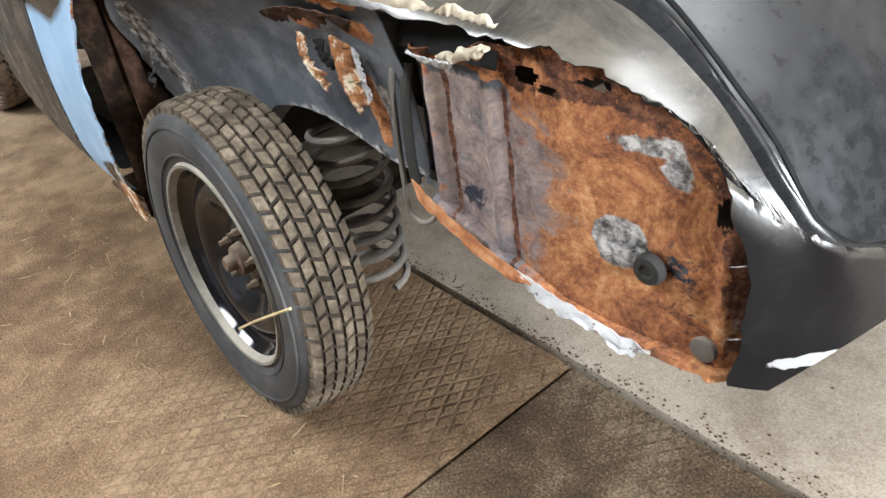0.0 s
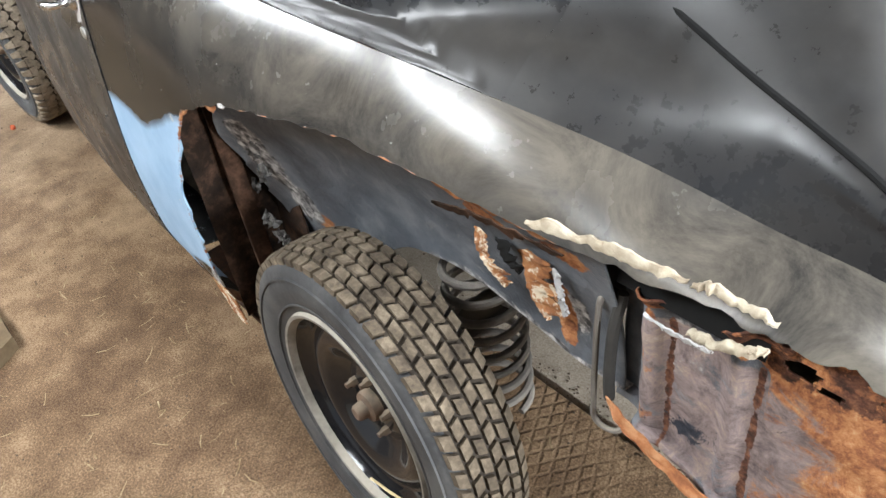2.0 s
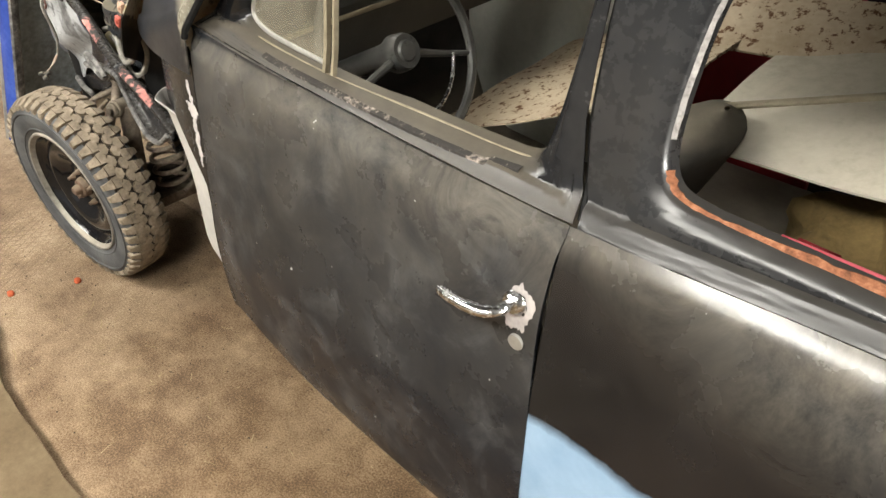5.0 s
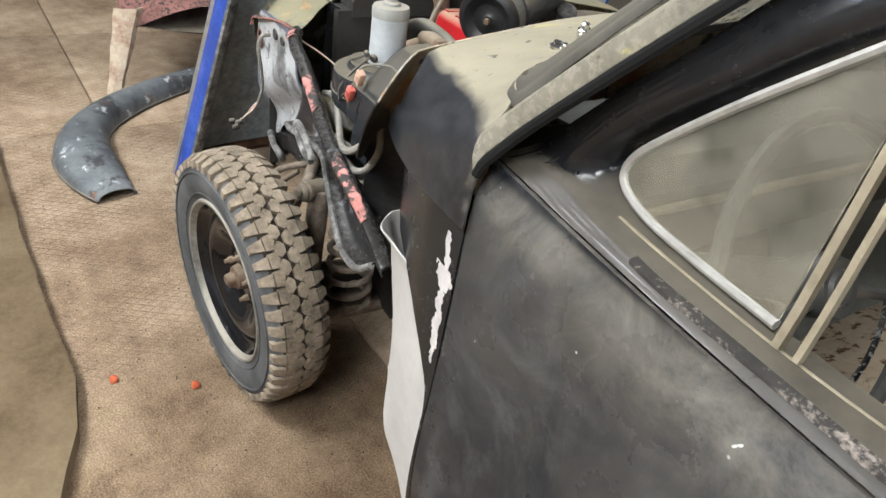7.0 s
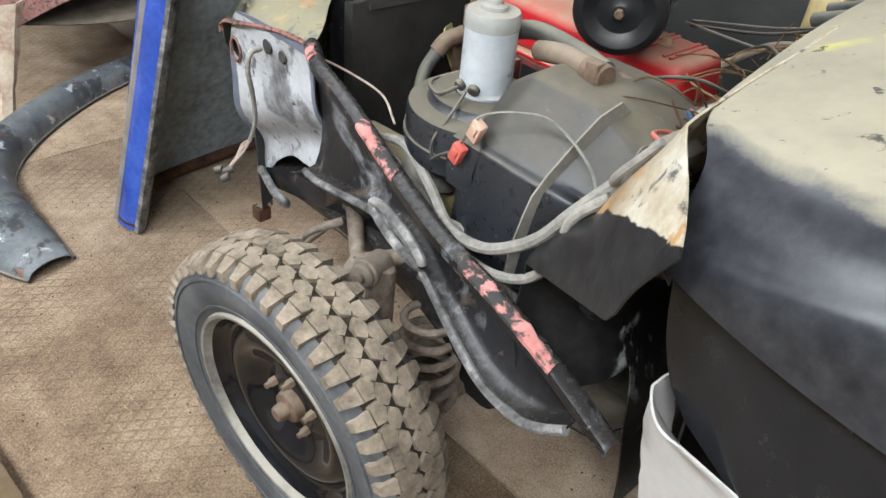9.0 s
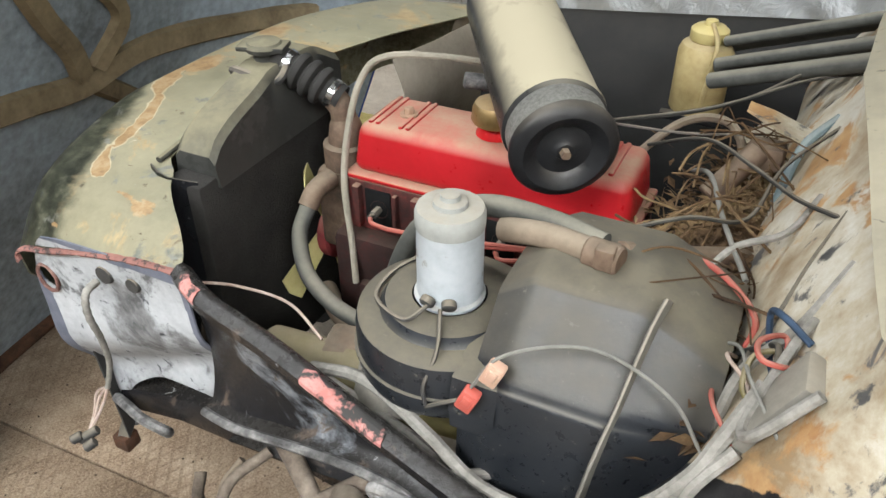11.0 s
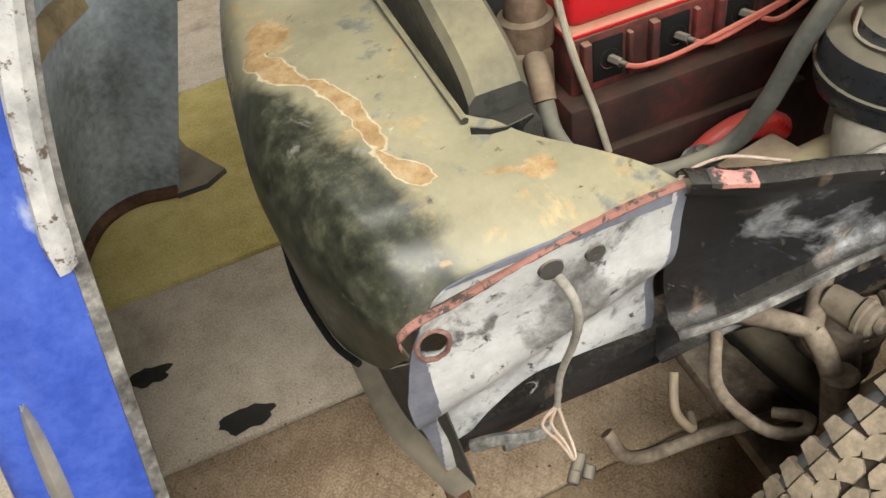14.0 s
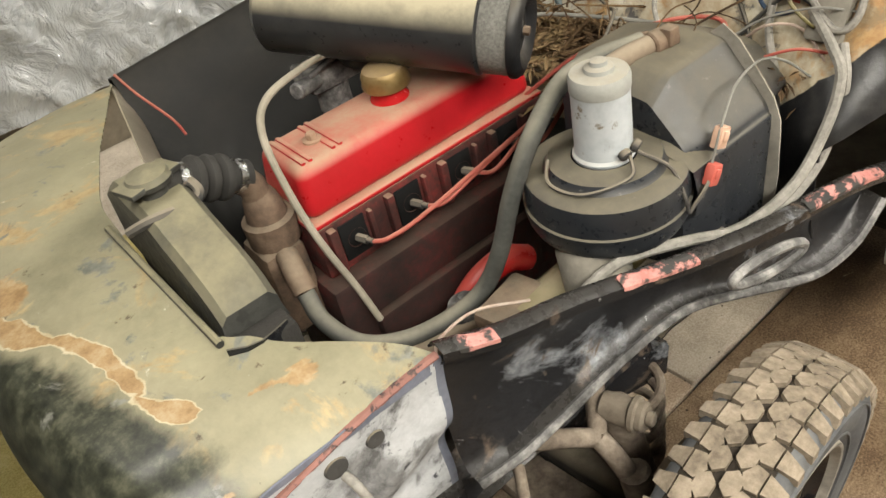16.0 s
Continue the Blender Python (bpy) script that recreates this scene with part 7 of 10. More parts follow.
# top rail of the inner wing, from the nose back to the bulkhead
RAIL = [(-2.884, 0.372, 0.932), (-2.806, 0.338, 0.926), (-2.70, 0.322, 0.908), (-2.595, 0.305, 0.882), (-2.487, 0.285, 0.858), (-2.35, 0.255, 0.842), (-2.20, 0.235, 0.828), (-2.10, 0.230, 0.802), (-2.03, 0.226, 0.778), (-1.958, 0.220, 0.752)]
RAIL_LOW = [(-2.884, 0.392, 0.655), (-2.806, 0.372, 0.675), (-2.70, 0.362, 0.702), (-2.595, 0.352, 0.728), (-2.487, 0.338, 0.742), (-2.40, 0.315, 0.725), (-2.30, 0.29, 0.69), (-2.20, 0.27, 0.66), (-2.10, 0.26, 0.67), (-2.03, 0.26, 0.72)]
top = smooth_line(RAIL, 8)
low = smooth_line(RAIL_LOW, 8)
bm = bmesh.new()
rows = []
for a, b in zip(top, low):
    row = [a + Vector((0.0, 0.034, -0.012)), a + Vector((0, 0.022, 0.004)), a + Vector((0, 0.012, 0.006)), a + Vector((0, 0.0, 0.0)), a + Vector((0, 0.002, -0.016))]
    for k in range(1, 11):
        s = k / 10
        q = a.lerp(b, s)
        q.y += 0.030 * math.sin(math.pi * s) ** 0.7 + 0.004 * noise.noise(q * 15)
        row.append(q)
    row += [b + Vector((0, -0.022, -0.004)), b + Vector((0, -0.024, -0.014))]
    rows.append(row)
grid(bm, rows)
thicken(bm, 0.003)
part("inner_wing", bm, M_blackwing, car, "scraped black inner wing with a turned top rail", angle=55)
for a0, a1 in ((2, 8), (22, 33), (44, 60)):
    bm = bmesh.new()
    rows = []
    for k in range(a0, a1):
        p = top[k]
        w = 0.9 + 0.9 * noise.noise((k * 0.9, 1, 0))
        rows.append([p + Vector((0, 0.016 * w, 0.0088)), p + Vector((0, 0.008, 0.0095)), p + Vector((0, -0.003, 0.002)), p + Vector((0, -0.003, -0.004 * w))])
    grid(bm, rows)
    thicken(bm, 0.0015)
    part("pink_patch", bm, M_pinkworn, car, "patch of pink primer on the rail")
# pale flange strip along the foot of the inner wing, and an oval bracket
bm = bmesh.new()
tube(bm, [p + Vector((0, -0.026, -0.006)) for p in low[::4]], 0.008, 8, 3)
part("flange_strip", bm, M_steel_pale2, car, "pale scraped flange")
bm = bmesh.new()
c = Vector((-2.40, 0.238, 0.825))
tube(bm, [c + Vector((0.075 * math.cos(a), -0.012 - 0.01 * math.cos(a), 0.020 * math.sin(a) - 0.01 * math.cos(a))) for a in [2 * math.pi * k / 24 for k in range(25)]], 0.008, 8, 2, cap=False)
part("oval_bracket", bm, M_steel_pale2, car, "scraped oval pressing on the rail")

# lower chassis rail and inner wheel arch sheet
bm = bmesh.new()
rows = []
for x, y, z, h in ((-3.22, 0.46, 0.47, 0.06), (-3.05, 0.445, 0.53, 0.065), (-2.88, 0.425, 0.57, 0.07), (-2.75, 0.44, 0.56, 0.08), (-2.55, 0.43, 0.55, 0.09), (-2.40, 0.41, 0.53, 0.09)):
    rows.append([(x, y, z), (x, y - 0.006, z - 0.01), (x, y, z - h), (x, y + 0.07, z - h), (x, y + 0.07, z)])
grid(bm, rows, closed_v=True)
part("chassis_rail", bm, M_blackwing, car, "scraped black chassis rail", angle=50)
bm = bmesh.new()
rows = []
for i, a in enumerate(low[:36]):
    rows.append([a + Vector((0, 0.0, -0.01)), a + Vector((0, 0.03, -0.05)), Vector((a.x, 0.42 - 0.15 * max(0, (a.x + 2.4) / 0.4), a.z - 0.12)), Vector((a.x, 0.40 - 0.15 * max(0, (a.x + 2.4) / 0.4), a.z - 0.19 + 0.06 * max(0, (-2.4 - a.x) / 0.4)))])
grid(bm, rows)
thicken(bm, 0.003)
part("arch_sheet", bm, M_blackwing, car, "black lower sheet of the inner wing", angle=50)
bm = bmesh.new()
tube(bm, [(-3.20, 0.43, 0.475), (-3.16, 0.415, 0.49), (-3.11, 0.41, 0.47), (-3.07, 0.42, 0.45), (-3.09, 0.43, 0.43), (-3.15, 0.43, 0.44)], 0.011, 8)
part("bumper_iron", bm, M_steel_pale2, car, "pale scraped bumper bracket")

# pale closing panel behind the front wheel
PLACE = Matrix.Identity(4)
COWL_FRONT = [(0.36, -1.735), (0.66, -1.737), (0.705, -1.745), (0.744, -1.776), (0.781, -1.825), (0.815, -1.896), (0.825, -1.98), (0.85, -2.030), (0.90, -2.058), (0.967, -2.072), (1.03, -2.060)]
bm = bmesh.new()
rows = []
for i in range(33):
    z = 0.30 + 0.53 * i / 32
    xl = tab(z, [(0.30, -1.87), (0.365, -1.948), (0.385, -1.985), (0.5, -1.992), (0.6, -2.0), (0.75, -2.03), (0.83, -2.04)]) + 0.004 * noise.noise((z * 30, 0, 0))
    xr = min(tab(z, COWL_FRONT), -1.728) + 0.02
    row = [(xl + 0.004, 0.215, z), (xl, 0.185, z)]
    for k in range(13):
        q = k / 12
        x = xl + (xr - xl) * q
        row.append((x, 0.165 - 0.045 * q ** 0.8 - 0.012 * math.sin(math.pi * q) + 0.006 * noise.noise((x * 9, z * 4, 0)), z))
    rows.append(row)
grid(bm, rows)
thicken(bm, 0.003)
part("closing_panel", bm, M_greypanel, car, "pale grey closing panel behind the front wheel", angle=60)


# cowl side, scuttle top, windscreen
def cowl_y(z):
    return tab(z, [(0.3, 0.075), (0.62, 0.06), (0.9, 0.085), (1.05, 0.10), (1.15, 0.108), (1.19, 0.118)])


def cowl_turn(x, xl, xr):
    """How far the cowl curls inward towards its front edge."""
    return 0.062 * max(0.0, min(1.0, (xr - x) / (xr - xl))) ** 2.4


def cowl_skin(x, z):
    """The side of the cowl: it goes on from the door's face and turns in towards the engine bay."""
    xr = door_front(z) - 0.007
    return skin_y(xr, min(z, 1.0)) + 0.10 * max(0.0, (xr - x) / 0.32) ** 1.7


bm = bmesh.new()
rows = []
for i in range(45):
    z = 0.36 + 0.665 * i / 44
    xl, xr = tab(z, COWL_FRONT), door_front(z) - 0.007
    row = [(xl + (xr - xl) * k / 16, cowl_skin(xl + (xr - xl) * k / 16, z), z) for k in range(17)]
    row.insert(0, (xl + 0.006, row[0][1] + 0.03, z))
    rows.append(row)
grid(bm, rows)
thicken(bm, 0.003)
cowl_side = part("cowl_side", bm, M_blackpaint, car, "satin black cowl side with a flaked white patch", angle=60)
bm = bmesh.new()
rows = [[(-1.83 + 0.10 * i / 60, cowl_skin(-1.83 + 0.10 * i / 60, 0.745 + 0.215 * k / 150) - 0.0035, 0.745 + 0.215 * k / 150) for k in range(151)] for i in range(61)]


def flake(i, k):
    x, y, z = rows[i][k]
    s = (z - 0.755) / 0.19
    if not 0 <= s <= 1:
        return False
    w = 0.001 + 0.009 * math.sin(math.pi * s) ** 0.6 + (0.012 if 0.64 < s < 0.74 else 0.0)
    return w - abs(x - (-1.752 - 0.036 * s)) + 0.012 * noise.noise((x * 60, z * 45, 0)) + 0.006 * noise.noise((x * 190, z * 150, 3)) > 0


grid(bm, rows, keep=flake)
bmesh.ops.delete(bm, geom=[v for v in bm.verts if not v.link_faces], context="VERTS")
part("flaked_patch", bm, M_scab_pale, car, "flaked white patch on the cowl")
PLACE = SCUTTLE

SCUTTLE_Z = [(-2.13, 1.168), (-2.06, 1.190), (-1.97, 1.208), (-1.9, 1.226), (-1.8, 1.257), (-1.7, 1.298), (-1.6, 1.335)]


def scuttle(x, y):
    """The domed top between bulkhead and windscreen."""
    e = min(y, 2 * YC - y)
    return tab(x, SCUTTLE_Z) + tab(e, [(0.12, -0.085), (0.15, -0.050), (0.19, -0.022), (0.25, 0.0), (0.40, 0.026), (0.55, 0.048), (0.78, 0.065)])


bm = bmesh.new()
for side in (0, 1):
    rows = []
    for i in range(33):
        s = i / 32
        row = []
        for k in range(31):
            e = tab(k / 30, [(0, 0.100), (0.1, 0.104), (0.2, 0.118), (0.32, 0.15), (0.45, 0.19), (0.58, 0.25), (0.75, 0.45), (1, 0.78)])
            xf = tab(e, [(0.1, -2.035), (0.118, -2.032), (0.16, -2.035), (0.25, -2.07), (0.3, -2.09), (0.78, -2.13)])
            xr = tab(e, [(0.118, -1.685), (0.144, -1.690), (0.174, -1.715), (0.234, -1.742), (0.396, -1.768), (0.78, -1.79)])
            x = xf + (xr - xf) * s
            z = scuttle(x, e) if k > 5 else 1.075 + (scuttle(x, 0.125) - 1.075) * k / 6
            y = max(e, cowl_y(min(z, 1.15))) + cowl_turn(x, -2.04, -1.69) * max(0.0, min(1, 1 - (e - 0.118) / 0.13))
            row.append((x, 2 * YC - y if side else y, z))
        rows.append(row)
    rows.insert(0, [(x + 0.02, y, z - 0.022) for x, y, z in rows[0]])
    grid(bm, rows, flip=not side)
bmesh.ops.remove_doubles(bm, verts=bm.verts, dist=0.0005)
thicken(bm, 0.003)
sc = part("scuttle", bm, M_cowl, car, "dusty tan and black scuttle below the windscreen", angle=60)


def bare_black(co):
    """The corner that was rubbed down to black, behind a curved border."""
    e = min(co.y, 2 * YC - co.y)
    lim = tab(co.x, [(-2.05, 0.245), (-1.946, 0.212), (-1.87, 0.192), (-1.81, 0.168), (-1.74, 0.14), (-1.70, 0.115)])
    return max(0.0, min(1.0, 0.5 + (lim - e) / 0.06))


attr_from(sc, "toned", bare_black)
for x, y in ((-1.865, 0.401), (-1.865, 0.356)):
    bm = bmesh.new()
    z = scuttle(x, y)
    if y > 0.38:
        rod(bm, (x, y, z), (x + 0.004, y - 0.005, z + 0.028), 0.011, 12, bevel=0.002)
        rod(bm, (x + 0.004, y - 0.005, z + 0.024), (x + 0.006, y - 0.008, z + 0.038), 0.007, 10, bevel=0.002)
        bmesh.ops.create_cube(bm, size=0.024, matrix=Matrix.Translation((x + 0.008, y + 0.006, z + 0.006)))
    else:
        rod(bm, (x, y, z), (x, y, z + 0.010), 0.016, 16, bevel=0.003)
        rod(bm, (x - 0.012, y, z + 0.008), (x + 0.02, y - 0.004, z + 0.012), 0.006, 10, bevel=0.002)
    part("wiper_spindle", bm, M_chrome, car, "bare wiper spindle")

# windscreen: seal, glass and pillars
def from_shed(x, y, z):
    """A place in the shed, told in the scuttle's own frame."""
    return tuple(SCUTTLE.inverted() @ Vector((x, y, z)))


PILLAR_IN = [(-0.2, -1.69, 0.150, 1.238), (0.0, -1.679, 0.152, 1.246), (0.3, -1.605, 0.150, 1.312), (1.0, *from_shed(-1.40, 0.20, 1.486))]
PILLAR_OUT = [(-0.2, -1.690, 0.104, 1.165), (0.0, -1.682, 0.108, 1.186), (0.15, -1.645, 0.122, 1.236), (0.4, -1.563, 0.132, 1.322), (1.0, *from_shed(-1.38, 0.165, 1.465))]


def along(t, rows):
    return Vector([tab(t, [(r[0], r[k]) for r in rows]) for k in (1, 2, 3)])


def screen(y, t):
    """t from the foot (0) to the top (1)."""
    e = min(y, 2 * YC - y)
    x0 = tab(e, [(0.15, -1.690), (0.174, -1.718), (0.234, -1.746), (0.396, -1.772), (0.78, -1.795)])
    z0 = scuttle(x0, y) + 0.003
    x1, _, z1 = from_shed(tab(e, [(0.15, -1.40), (0.3, -1.42), (0.78, -1.46)]), y, 1.52 - 0.04 * max(0, (0.4 - e) / 0.25))
    yy = y + (YC - y) * 0.07 * t
    return Vector((x0 + (x1 - x0) * t, yy, z0 + (z1 - z0) * t + 0.012 * math.sin(math.pi * t)))


bm = bmesh.new()
grid(bm, [[screen(0.185 + (2 * YC - 0.37) * i / 32, 0.02 + 0.92 * j / 8) for j in range(9)] for i in range(33)], flip=True)
thicken(bm, 0.005)
pane = part("windscreen", bm, M_glass_dust_glare, car, "dusty curved windscreen glass, its glare put into the film")
pane.visible_shadow = False
HALF = [(0.150, 0.5), (0.147, 0.25), (0.146, 0.10), (0.156, 0.02), (0.19, -0.03), (0.27, -0.05), (0.45, -0.06), (0.78, -0.06)]
TOP = [(0.150, 0.5), (0.154, 0.85), (0.175, 0.95), (0.25, 0.985), (0.78, 0.985)]
ring = [(2 * YC - y, t) for y, t in HALF] + [(y, t) for y, t in reversed(HALF)][1:] + TOP[1:] + [(2 * YC - y, t) for y, t in reversed(TOP)][1:]
PROFILE = [(-0.010, -0.004), (-0.008, 0.003), (-0.002, 0.005), (0.001, -0.001), (0.004, -0.001), (0.007, 0.006), (0.014, 0.007), (0.017, 0.0), (0.020, 0.0), (0.023, 0.005), (0.029, 0.005), (0.033, -0.004)]
bm = bmesh.new()
rows = []
for grow, up in PROFILE:
    pts = smooth_line([screen(y + (YC - y) / max(abs(YC - y), 0.2) * grow, t + (0.5 - t) / 0.56 * grow * 1.5) + Vector((-0.6, -0.2, 0.8)) * up for y, t in ring], 5)
    rows.append(pts)
grid(bm, rows)
thicken(bm, 0.002)
part("windscreen_seal", bm, M_seal_grey, car, "dusty grooved windscreen rubber", angle=50)
for side in (0, 1):
    bm = bmesh.new()
    rows = []
    for j in range(21):
        t = -0.2 + 1.2 * j / 20
        a, b = along(t, PILLAR_IN), along(t, PILLAR_OUT)
        row = [a.lerp(b, k / 6) + Vector((-0.010, -0.012, 0.004)) * math.sin(math.pi * k / 6) for k in range(7)]
        row = row + [b + Vector((0.006, 0.012, -0.004))]
        rows.append([Vector((p.x, 2 * YC - p.y, p.z)) if side else p for p in row])
    grid(bm, rows, flip=bool(side))
    thicken(bm, 0.003)
    part("windscreen_pillar", bm, M_cowl, car, "dusty tan windscreen pillar")
    bm = bmesh.new()
    line = [along(-0.2 + 1.2 * j / 12, PILLAR_OUT) + Vector((0.006, 0.002, -0.006)) for j in range(13)]
    tube(bm, [Vector((p.x, 2 * YC - p.y, p.z)) if side else p for p in line], 0.0075, 8, 3)
    part("door_seal", bm, M_gap, car, "black rubber between pillar and door")
# header joining pillars and roof
PLACE = Matrix.Identity(4)
bm = bmesh.new()
rows = []
for i in range(25):
    y = 0.22 + (2 * YC - 0.44) * i / 24
    sec = upper_section(-1.42)
    e = min(y, 2 * YC - y)
    zr = float(np.interp(e, [p[1] for p in sec], [p[2] for p in sec]))
    a = SCUTTLE @ screen(y, 0.95)
    rows.append([a, Vector((-1.42, a.y, (a.z + zr) / 2 + 0.01)), Vector((-1.36, y, zr + 0.004))])
grid(bm, rows, flip=True)
thicken(bm, 0.003)
part("roof_header", bm, M_blackpaint, car, "black roof header")

# bulkhead
PLACE = FRONT


def bulkhead_x(y, z):
    return tab(z, [(0.34, -2.02), (0.60, -2.06), (0.80, -2.105), (0.95, -2.105), (1.02, -2.082), (1.18, -2.005), (1.3, -1.99)]) - 0.02 * math.sin(math.pi * (y - 0.19) / 1.18)


bm = bmesh.new()
rows = []
for i in range(61):
    row = []
    for k in range(41):
        z = 0.34 + (scuttle(-2.03, 0.15 + 1.26 * i / 60) - 0.375) * k / 40
        y0 = 0.150 + 0.13 * max(0.0, min(1.0, (1.0 - z) / 0.12))
        y = y0 + (2 * YC - 0.15 - y0) * i / 60
        bulge = 0.075 * math.exp(-((y - 0.285) / 0.085) ** 2) * max(0.0, min(1.0, (1.0 - z) / 0.10))
        back = 0.125 * max(0.0, (0.28 - y) / 0.13) ** 1.2
        row.append((bulkhead_x(y, z) + 0.012 * noise.noise((y * 6, z * 6, 0)) - bulge + back, y, z))
    rows.append(row)
grid(bm, rows, keep=lambda i, j: rows[i][j][2] > 0.64 or rows[i][j][1] > 0.46)
thicken(bm, 0.003)
wall = part("bulkhead", bm, M_creamwall, car, "flaking cream bulkhead, black at its foot", angle=60)
attr_from(wall, "scrape", lambda co: 0.43 * max(0.0, min(1.0, (0.80 - co.z) / 0.08)))
attr_from(wall, "black", lambda co: max(0.0, min(1.0, 0.5 + (tab(co.y, [(0.15, 1.12), (0.2, 1.09), (0.25, 1.045), (0.29, 1.00), (0.34, 0.955), (0.42, 0.87), (0.6, 0.75), (1.5, 0.6)]) - co.z) / 0.04)))
bm = bmesh.new()
rows = [[(-2.20 + 0.13 * k / 8, y, 0.86 + 0.05 * math.sin(k * 0.4) + 0.02 * noise.noise((k * 0.5, y * 8, 0))) for k in range(9)] for y in [0.62 + 0.73 * i / 20 for i in range(21)]]
grid(bm, rows)
thicken(bm, 0.004)
part("bulkhead_shelf", bm, M_creamwall, car, "cream shelf on the bulkhead")
# far inner wing, far wing top and the sheet that closes the far corner
bm = bmesh.new()
rows = []
for i in range(61):
    x = -2.87 + 0.87 * i / 60
    zt = tab(x, [(-2.87, 0.955), (-2.5, 0.99), (-2.0, 1.04)])
    row = [(x, 1.66, zt - 0.05), (x, 1.645, zt + 0.002), (x, 1.61, zt + 0.012)]
    for k in range(25):
        s = k / 24
        z = zt + 0.006 - 0.56 * s
        arc = math.hypot(x + 2.50, z - 0.55)
        row.append((x, 1.60 - 0.30 * s ** 0.8 - 0.022 * math.exp(-((arc - 0.34) / 0.010) ** 2) - 0.03 * max(0.0, min(1.0, (0.34 - arc) / 0.03)), z))
    rows.append(row)
grid(bm, rows, flip=True)
thicken(bm, 0.004)
part("far_inner_wing", bm, M_farwing, car, "dusty black far inner wing with an arched swage", angle=60)
bm = bmesh.new()
rows = [[(-2.96 + 0.20 * (y - 1.2) + 0.03 * math.sin(k * 0.4), y, 0.955 - 0.26 * k / 10 + 0.01 * noise.noise((y * 6, k * 0.4, 1))) for k in range(11)] for y in [1.18 + 0.44 * i / 12 for i in range(13)]]
grid(bm, rows)
thicken(bm, 0.003)
part("far_corner_sheet", bm, M_beige, car, "dirty beige sheet closing the far corner of the nose")
# ---- engine bay ----
engine = new("engine")
engine["label"] = "dusty red four-cylinder engine"
engine.location = PLACE @ Vector((-2.57, 0.87, 0.5))
holds(engine, car)


def blend_box(bm, x0, x1, y0, y1, z0, z1, top_in=0.0, bevel=0.02, segs=4):
    """A rounded cover: a box whose top is drawn in."""
    vs = box(bm, (x0, y0, z0), (x1, y1, z1), bevel, None, segs)
    cx, cy = (x0 + x1) / 2, (y0 + y1) / 2
    for v in vs:
        if v.is_valid:
            s = (v.co.z - z0) / (z1 - z0)
            v.co.x -= math.copysign(top_in * s, v.co.x - cx) if abs(v.co.x - cx) > 0.02 else 0
            v.co.y -= math.copysign(top_in * s, v.co.y - cy) if abs(v.co.y - cy) > 0.02 else 0
    return vs


VC = (-2.835, -2.315, 0.785, 0.955)
bm = bmesh.new()
blend_box(bm, *VC, 0.905, 1.000, 0.012, 0.022, 5)
box(bm, (VC[0] - 0.008, VC[2] - 0.010, 0.897), (VC[1] + 0.008, VC[3] + 0.010, 0.9065), 0.003)
part("valve_cover", bm, M_valve, engine, "red rocker cover thick with brown dust", angle=45)
for x in (-2.795, -2.735, -2.43, -2.37):
    for dx in (-0.007, 0.007):
        bm = bmesh.new()
        box(bm, (x + dx - 0.0045, VC[2] + 0.026, 0.985), (x + dx + 0.0045, VC[3] - 0.026, 1.0035), 0.003)
        part("rib", bm, M_valve, engine)
for x, y in ((-2.752, 0.865), (-2.41, 0.865)):
    bm = bmesh.new()
    rod(bm, (x, y, 0.998), (x, y, 1.004), 0.017, 16)
    rod(bm, (x, y, 1.002), (x, y, 1.016), 0.0095, 6, bevel=0.002)
    part("cover_nut", bm, M_valve_dust, engine)
bm = bmesh.new()
lathe(bm, [(0.036, 0.996), (0.036, 1.004), (0.031, 1.012), (0.031, 1.022), (0.034, 1.024)], Matrix.Translation((-2.582, 0.868, 0)), 28)
part("filler_neck", bm, M_redgloss, engine, "shiny red oil filler neck")
bm = bmesh.new()
lathe(bm, [(0.034, 1.022), (0.042, 1.024), (0.045, 1.030), (0.043, 1.040), (0.043, 1.048), (0.038, 1.058), (0.022, 1.064), (0.0, 1.065)], Matrix.Translation((-2.582, 0.868, 0)), 28)
part("oil_cap", bm, M_brass, engine, "dusty brassy oil filler cap")
bm = bmesh.new()
box(bm, (-2.84, 0.775, 0.79), (-2.31, 0.97, 0.897), 0.008)
part("cylinder_head", bm, M_engine_red, engine, "grimy red cylinder head")
for k in range(4):
    x = -2.77 + 0.122 * k
    bm = bmesh.new()
    lathe(bm, [(0.021, 0.0), (0.018, 0.004), (0.015, 0.0), (0.012, -0.010)], axis_pose((x, 0.775, 0.845), (x, 0.4, 0.86)), 18)
    part("plug_seat", bm, M_engine_dark, engine)
    bm = bmesh.new()
    box(bm, (x - 0.052, 0.760, 0.80), (x - 0.036, 0.780, 0.89), 0.004)
    part("head_rib", bm, M_engine_red, engine)
    bm = bmesh.new()
    box(bm, (x + 0.030, 0.763, 0.805), (x + 0.040, 0.780, 0.885), 0.004)
    part("head_rib", bm, M_engine_red, engine)
    # flat black plate paints the shade of the recess; the head has none
    bm = bmesh.new()
    box(bm, (x - 0.030, 0.772, 0.808), (x + 0.024, 0.7765, 0.884), 0.002)
    part("plug_recess_shade", bm, M_gap, engine, "black plate painting the shade round a spark plug")
bm = bmesh.new()
box(bm, (-2.86, 0.74, 0.50), (-2.31, 0.99, 0.79), 0.015)
box(bm, (-2.80, 0.72, 0.56), (-2.40, 0.75, 0.70), 0.012)
part("engine_block", bm, M_engine_dark, engine, "grimy dark red engine block")
